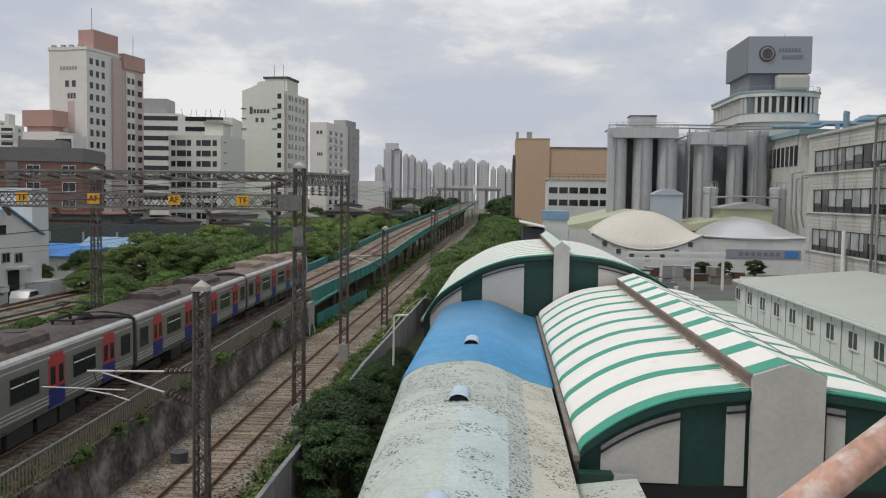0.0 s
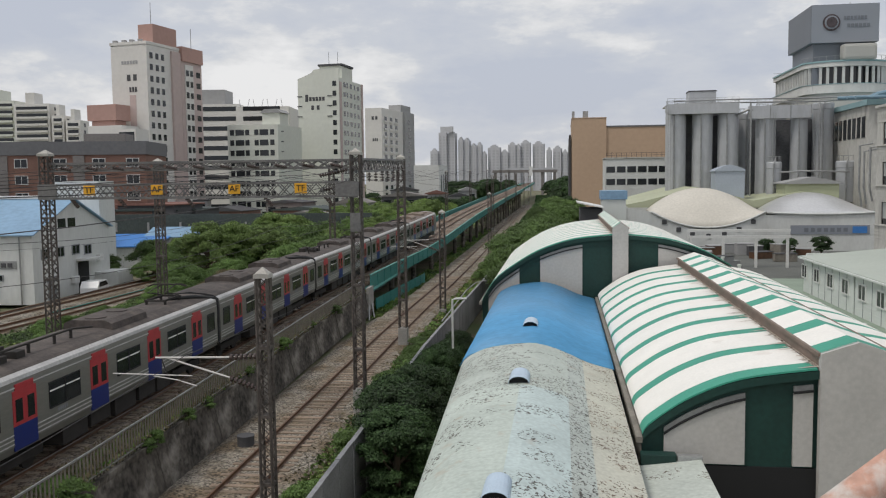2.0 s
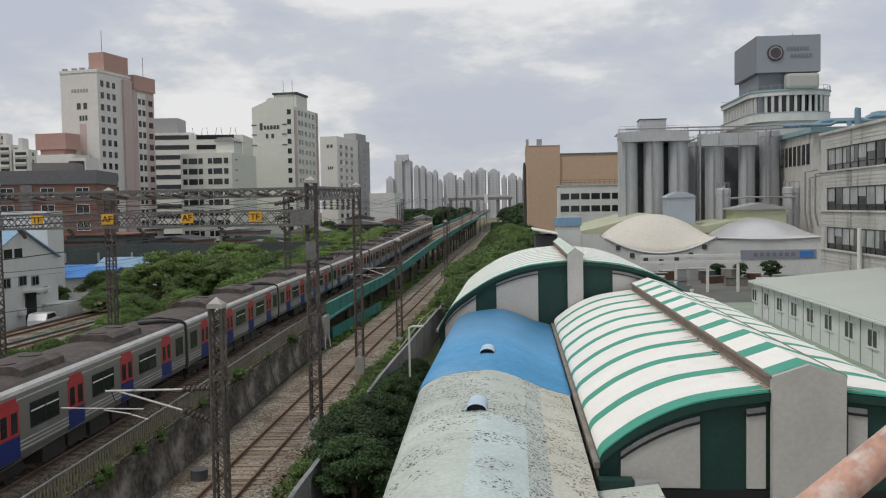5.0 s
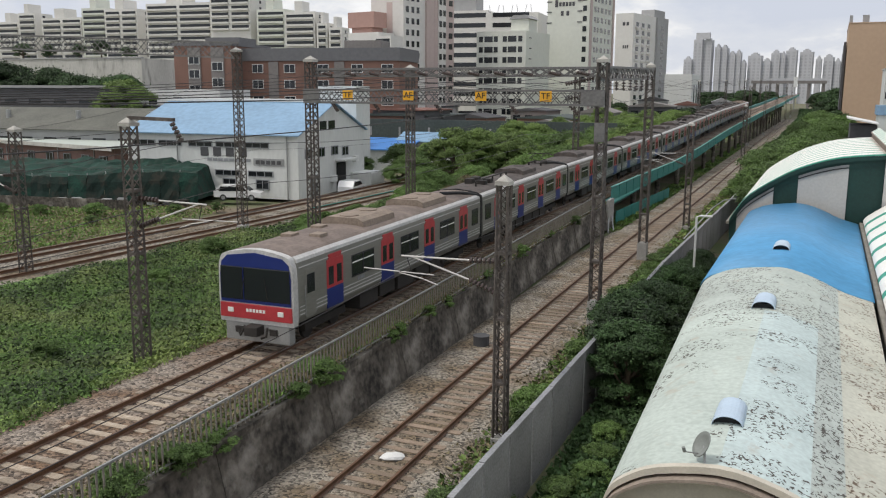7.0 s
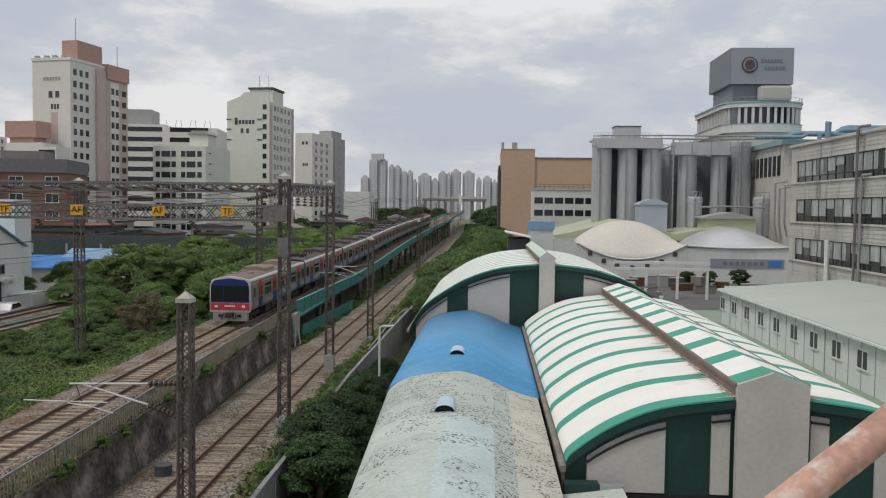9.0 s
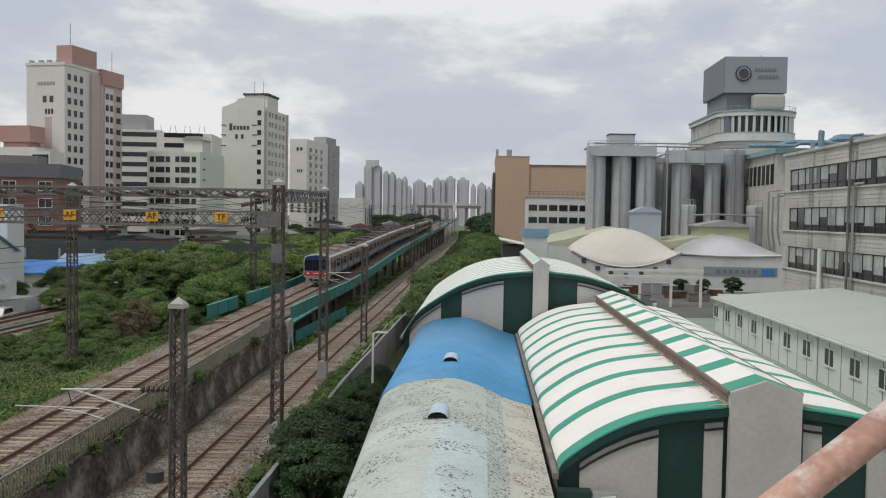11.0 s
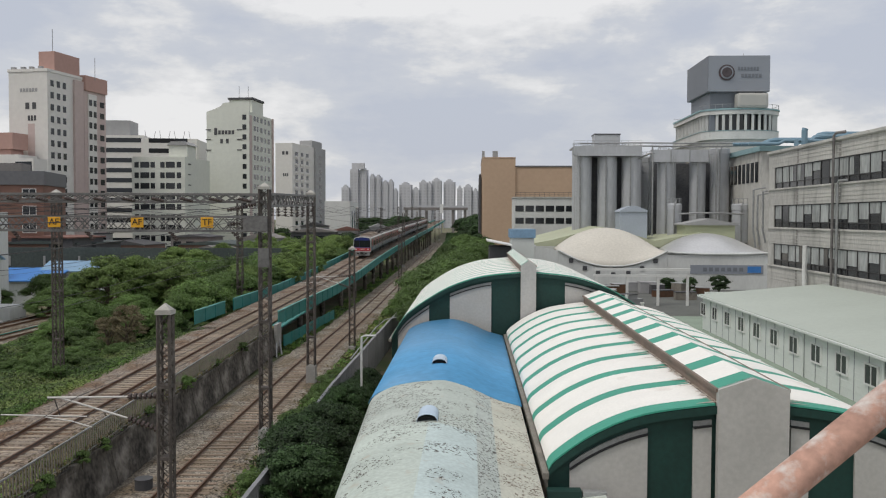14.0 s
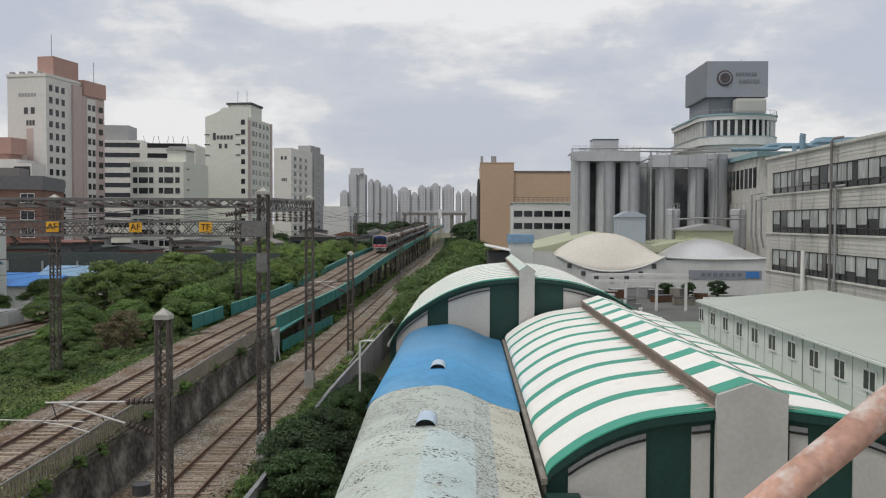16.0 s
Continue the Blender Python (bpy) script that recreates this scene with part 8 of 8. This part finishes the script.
dry_strip("weed_strip", "dry weeds on the retaining wall", UPX, 2.7, 3.3, 20, 72, 1.6, 5000, M_dry, 8)
dry_strip("weed_strip", "weeds below the boundary wall", lambda y: -4.6, -1.5, 1.5, 8, 30, -0.45, 12000, M_leaf, 9)

dry_strip("weed_strip", "green weeds at the wall foot", lambda y: -7.6, -0.9, 0.5, 8, 48, -0.45, 16000, M_grass, 12, 0.04, 0.12)
dry_strip("creeper_strip", "dark creeper filling the gap behind the wall", lambda y: -5.2, -1.0, 1.0, 8, 54, -0.2, 30000, M_leaf_dk, 13, 0.05, 0.13)
dry_strip("weed_strip", "rough ground beside the viaduct", LOX, 2.4, 16.0, 120, 620, -0.5, 22000, M_leaf_dk, 15, 0.3, 0.9)
dry_strip("weed_strip", "weeds beyond the viaduct", LOX, -60.0, -9.0, 220, 620, -0.5, 30000, M_leaf, 16, 0.3, 0.9)
for x, y, z, s in ((-199, 167, 18.2, 0.55), (-186, 167, 18.2, 0.6), (-178, 168, 18.2, 0.5), (-167, 167, 18.2, 0.5), (-160, 167, 18.2, 0.55), (-153, 168, 18.2, 0.45)):
    plant("far", x, y, z, s, "dark green tree on the slope below the apartments", name="tree", cat="tree", group="trees behind the works")
for x, y, s in ((-140, 120, 4.4), (-129, 122, 3.6), (-121, 121, 3.3), (-111, 119, 3.7)):
    plant("dark", x, y, -0.4, s, "dark green tree behind the store building", name="tree", cat="tree", group="trees behind the works")
plant("light", -94.5, 103, 1.2, 2.5, "bright green willow-like tree by the works", name="tree", cat="tree", group="trees behind the works")
for x, y, s in ((-42, 88, 0.6), (-42.5, 93, 0.75), (-46, 98, 0.8), (-43.5, 104, 0.8), (-50, 93, 0.7)):
    plant("wood", x, y, -0.2, s, "leafy green tree beyond the side line", name="tree", cat="tree", group="trackside thicket")
dry_strip("weed_strip", "green weeds on the raised track shoulder", UPX, -3.5, -2.5, 4, 72, 1.4, 14000, M_grass, 21, 0.03, 0.1)
dry_strip("weed_strip", "thin dry weeds along the picket fence", UPX, 1.9, 3.2, 4, 72, 1.66, 15000, M_dry, 22, 0.03, 0.1)
dry_strip("weed_strip", "thin green weeds along the picket fence", UPX, 2.3, 3.3, 4, 72, 1.62, 11000, M_grass, 23, 0.03, 0.1)

dry_strip("weed_strip", "rough weeds on the waste ground before the yard", lambda y: -52.0, -22.0, 2.0, 34, 66, -0.35, 26000, M_grass, 31, 0.05, 0.16)
dry_strip("weed_strip", "dry brown weeds on the waste ground before the yard", lambda y: -54.0, -20.0, 4.0, 34, 68, -0.35, 16000, M_dry, 32, 0.05, 0.16)
for x, y, q in ((-58, 58.5, 0.8), (-63, 57, 0.6), (-52.5, 62.5, 0.6), (-50.5, 66, 0.5), (-67, 56, 0.7), (-55, 55, 0.45)):
    plant("low", x, y, -0.3, q, "scrubby bush on the waste ground", name="shrub", cat="bush", group="scrub on the waste ground")
fl = random.Random(14)
for i in range(60):
    y = fl.uniform(430, 620)
    x = (-7 - fl.uniform(4, 95) * y / 620) if i % 3 else fl.uniform(5, 36) * y / 560
    plant("far", x, y, -0.45, fl.uniform(1.1, 1.75), "dark distant tree before the far towers", name="tree", cat="tree", group="distant trees")
for i in range(30):
    y = fl.uniform(8, 80)
    f = fl.uniform(0.12, 0.95)
    plant("low", UPX(y) - 4.0 + (SDX(y) + 4.0 - UPX(y) + 4.0) * f, y, 0.45, fl.uniform(0.35, 0.85), "leafy weed clump on the green bank", name="weed_clump", cat="plant", group="weeds on the bank")

for x, y, q in ((-37, 236, 0.85), (-33, 244, 0.9), (-29, 250, 0.95), (-25, 256, 0.9), (-41, 232, 0.8), (-22, 266, 1.0), (-31, 262, 1.0), (-46, 238, 0.9)):
    plant("far", x, y, -0.45, q, "dark green tree before the low white hall", name="tree", cat="tree", group="distant trees")
for x, y, w, h, m in ((-34, 285, 8, 7.0, M_roof_red), (-26, 280, 7, 6.2, M_dkgrey), (-24, 292, 6, 8.0, M_greyb), (-44, 280, 9, 8.4, M_dkgrey)):
    t = thing("town_house", "small dull house among trees near the viaduct", "house", pose(x, y, -0.45, 0, 0, 6), group="small houses behind the line")
    block(t, "wall", -w / 2, w / 2, 0, 8, 0, h, M_greyb)
    bm = bmesh.new()
    prism(bm, [(-w / 2 - 0.3, h + 0.01), (w / 2 + 0.3, h + 0.01), (w / 2 + 0.3, h + 0.2), (0, h + 1.4), (-w / 2 - 0.3, h + 0.2)], -0.3, 8.3)
    part("roof", bm, m, t)
    for k in (-1, 1):
        put(t, "window", W_MD, pose(k * w / 4, 0, h - 1.8))

bk = random.Random(51)
for i in range(26):
    y = bk.uniform(57, 84)
    x = UPX(y) - 5.0 - bk.uniform(0, 1) * (7.0 + 0.12 * (y - 57))
    plant(bk.choice(("mid", "mid", "wood", "low")), x, y, -0.1, bk.uniform(0.42, 0.72) * (0.7 if y < 66 else 1.0), "leafy green shrub on the overgrown bank", name="shrub", cat="bush", group="shrubs on the bank")

# ---- what moves ----
REAR_T = [0.0, 1.0, 2.0, 3.0, 4.0, 5.5, 6.0, 7.0, 7.5, 8.0, 9.0, 10.0, 11.5, 12.5, 13.5, 14.5, 15.5, 16.0]
REAR_Y = [-120.7, -99.5, -78.2, -57.1, -36.3, -5.8, 4.3, 25.1, 35.2, 45.0, 64.6, 83.0, 109.0, 126.9, 144.5, 161.5, 177.8, 185.8]


def motions():
    """The rear end of the train runs along the raised line; each car follows with its own heading."""
    times = [0.5 * i for i in range(33)]
    for i, car in enumerate(CARS):
        rows = []
        for t in times:
            y = float(np.interp(t, REAR_T, REAR_Y)) + 20.0 * i + 10.0
            a, b = y - 6.9, y + 6.9
            yaw = -math.degrees(math.atan2(UPX(b) - UPX(a), b - a))
            pitch = math.degrees(math.atan2(UPZ(b) - UPZ(a), b - a))
            m = pose((UPX(a) + UPX(b)) / 2, y, (UPZ(a) + UPZ(b)) / 2, 0, 0, yaw) @ pose(0, 0, 0, pitch, 0, 0)
            if i == len(CARS) - 1:
                m = m @ pose(0, 0, 0, 0, 0, 180) @ pose(0, 0, 0, 0, 0, 0)
            rows.append((t, m))
        walk(car, rows)


motions()
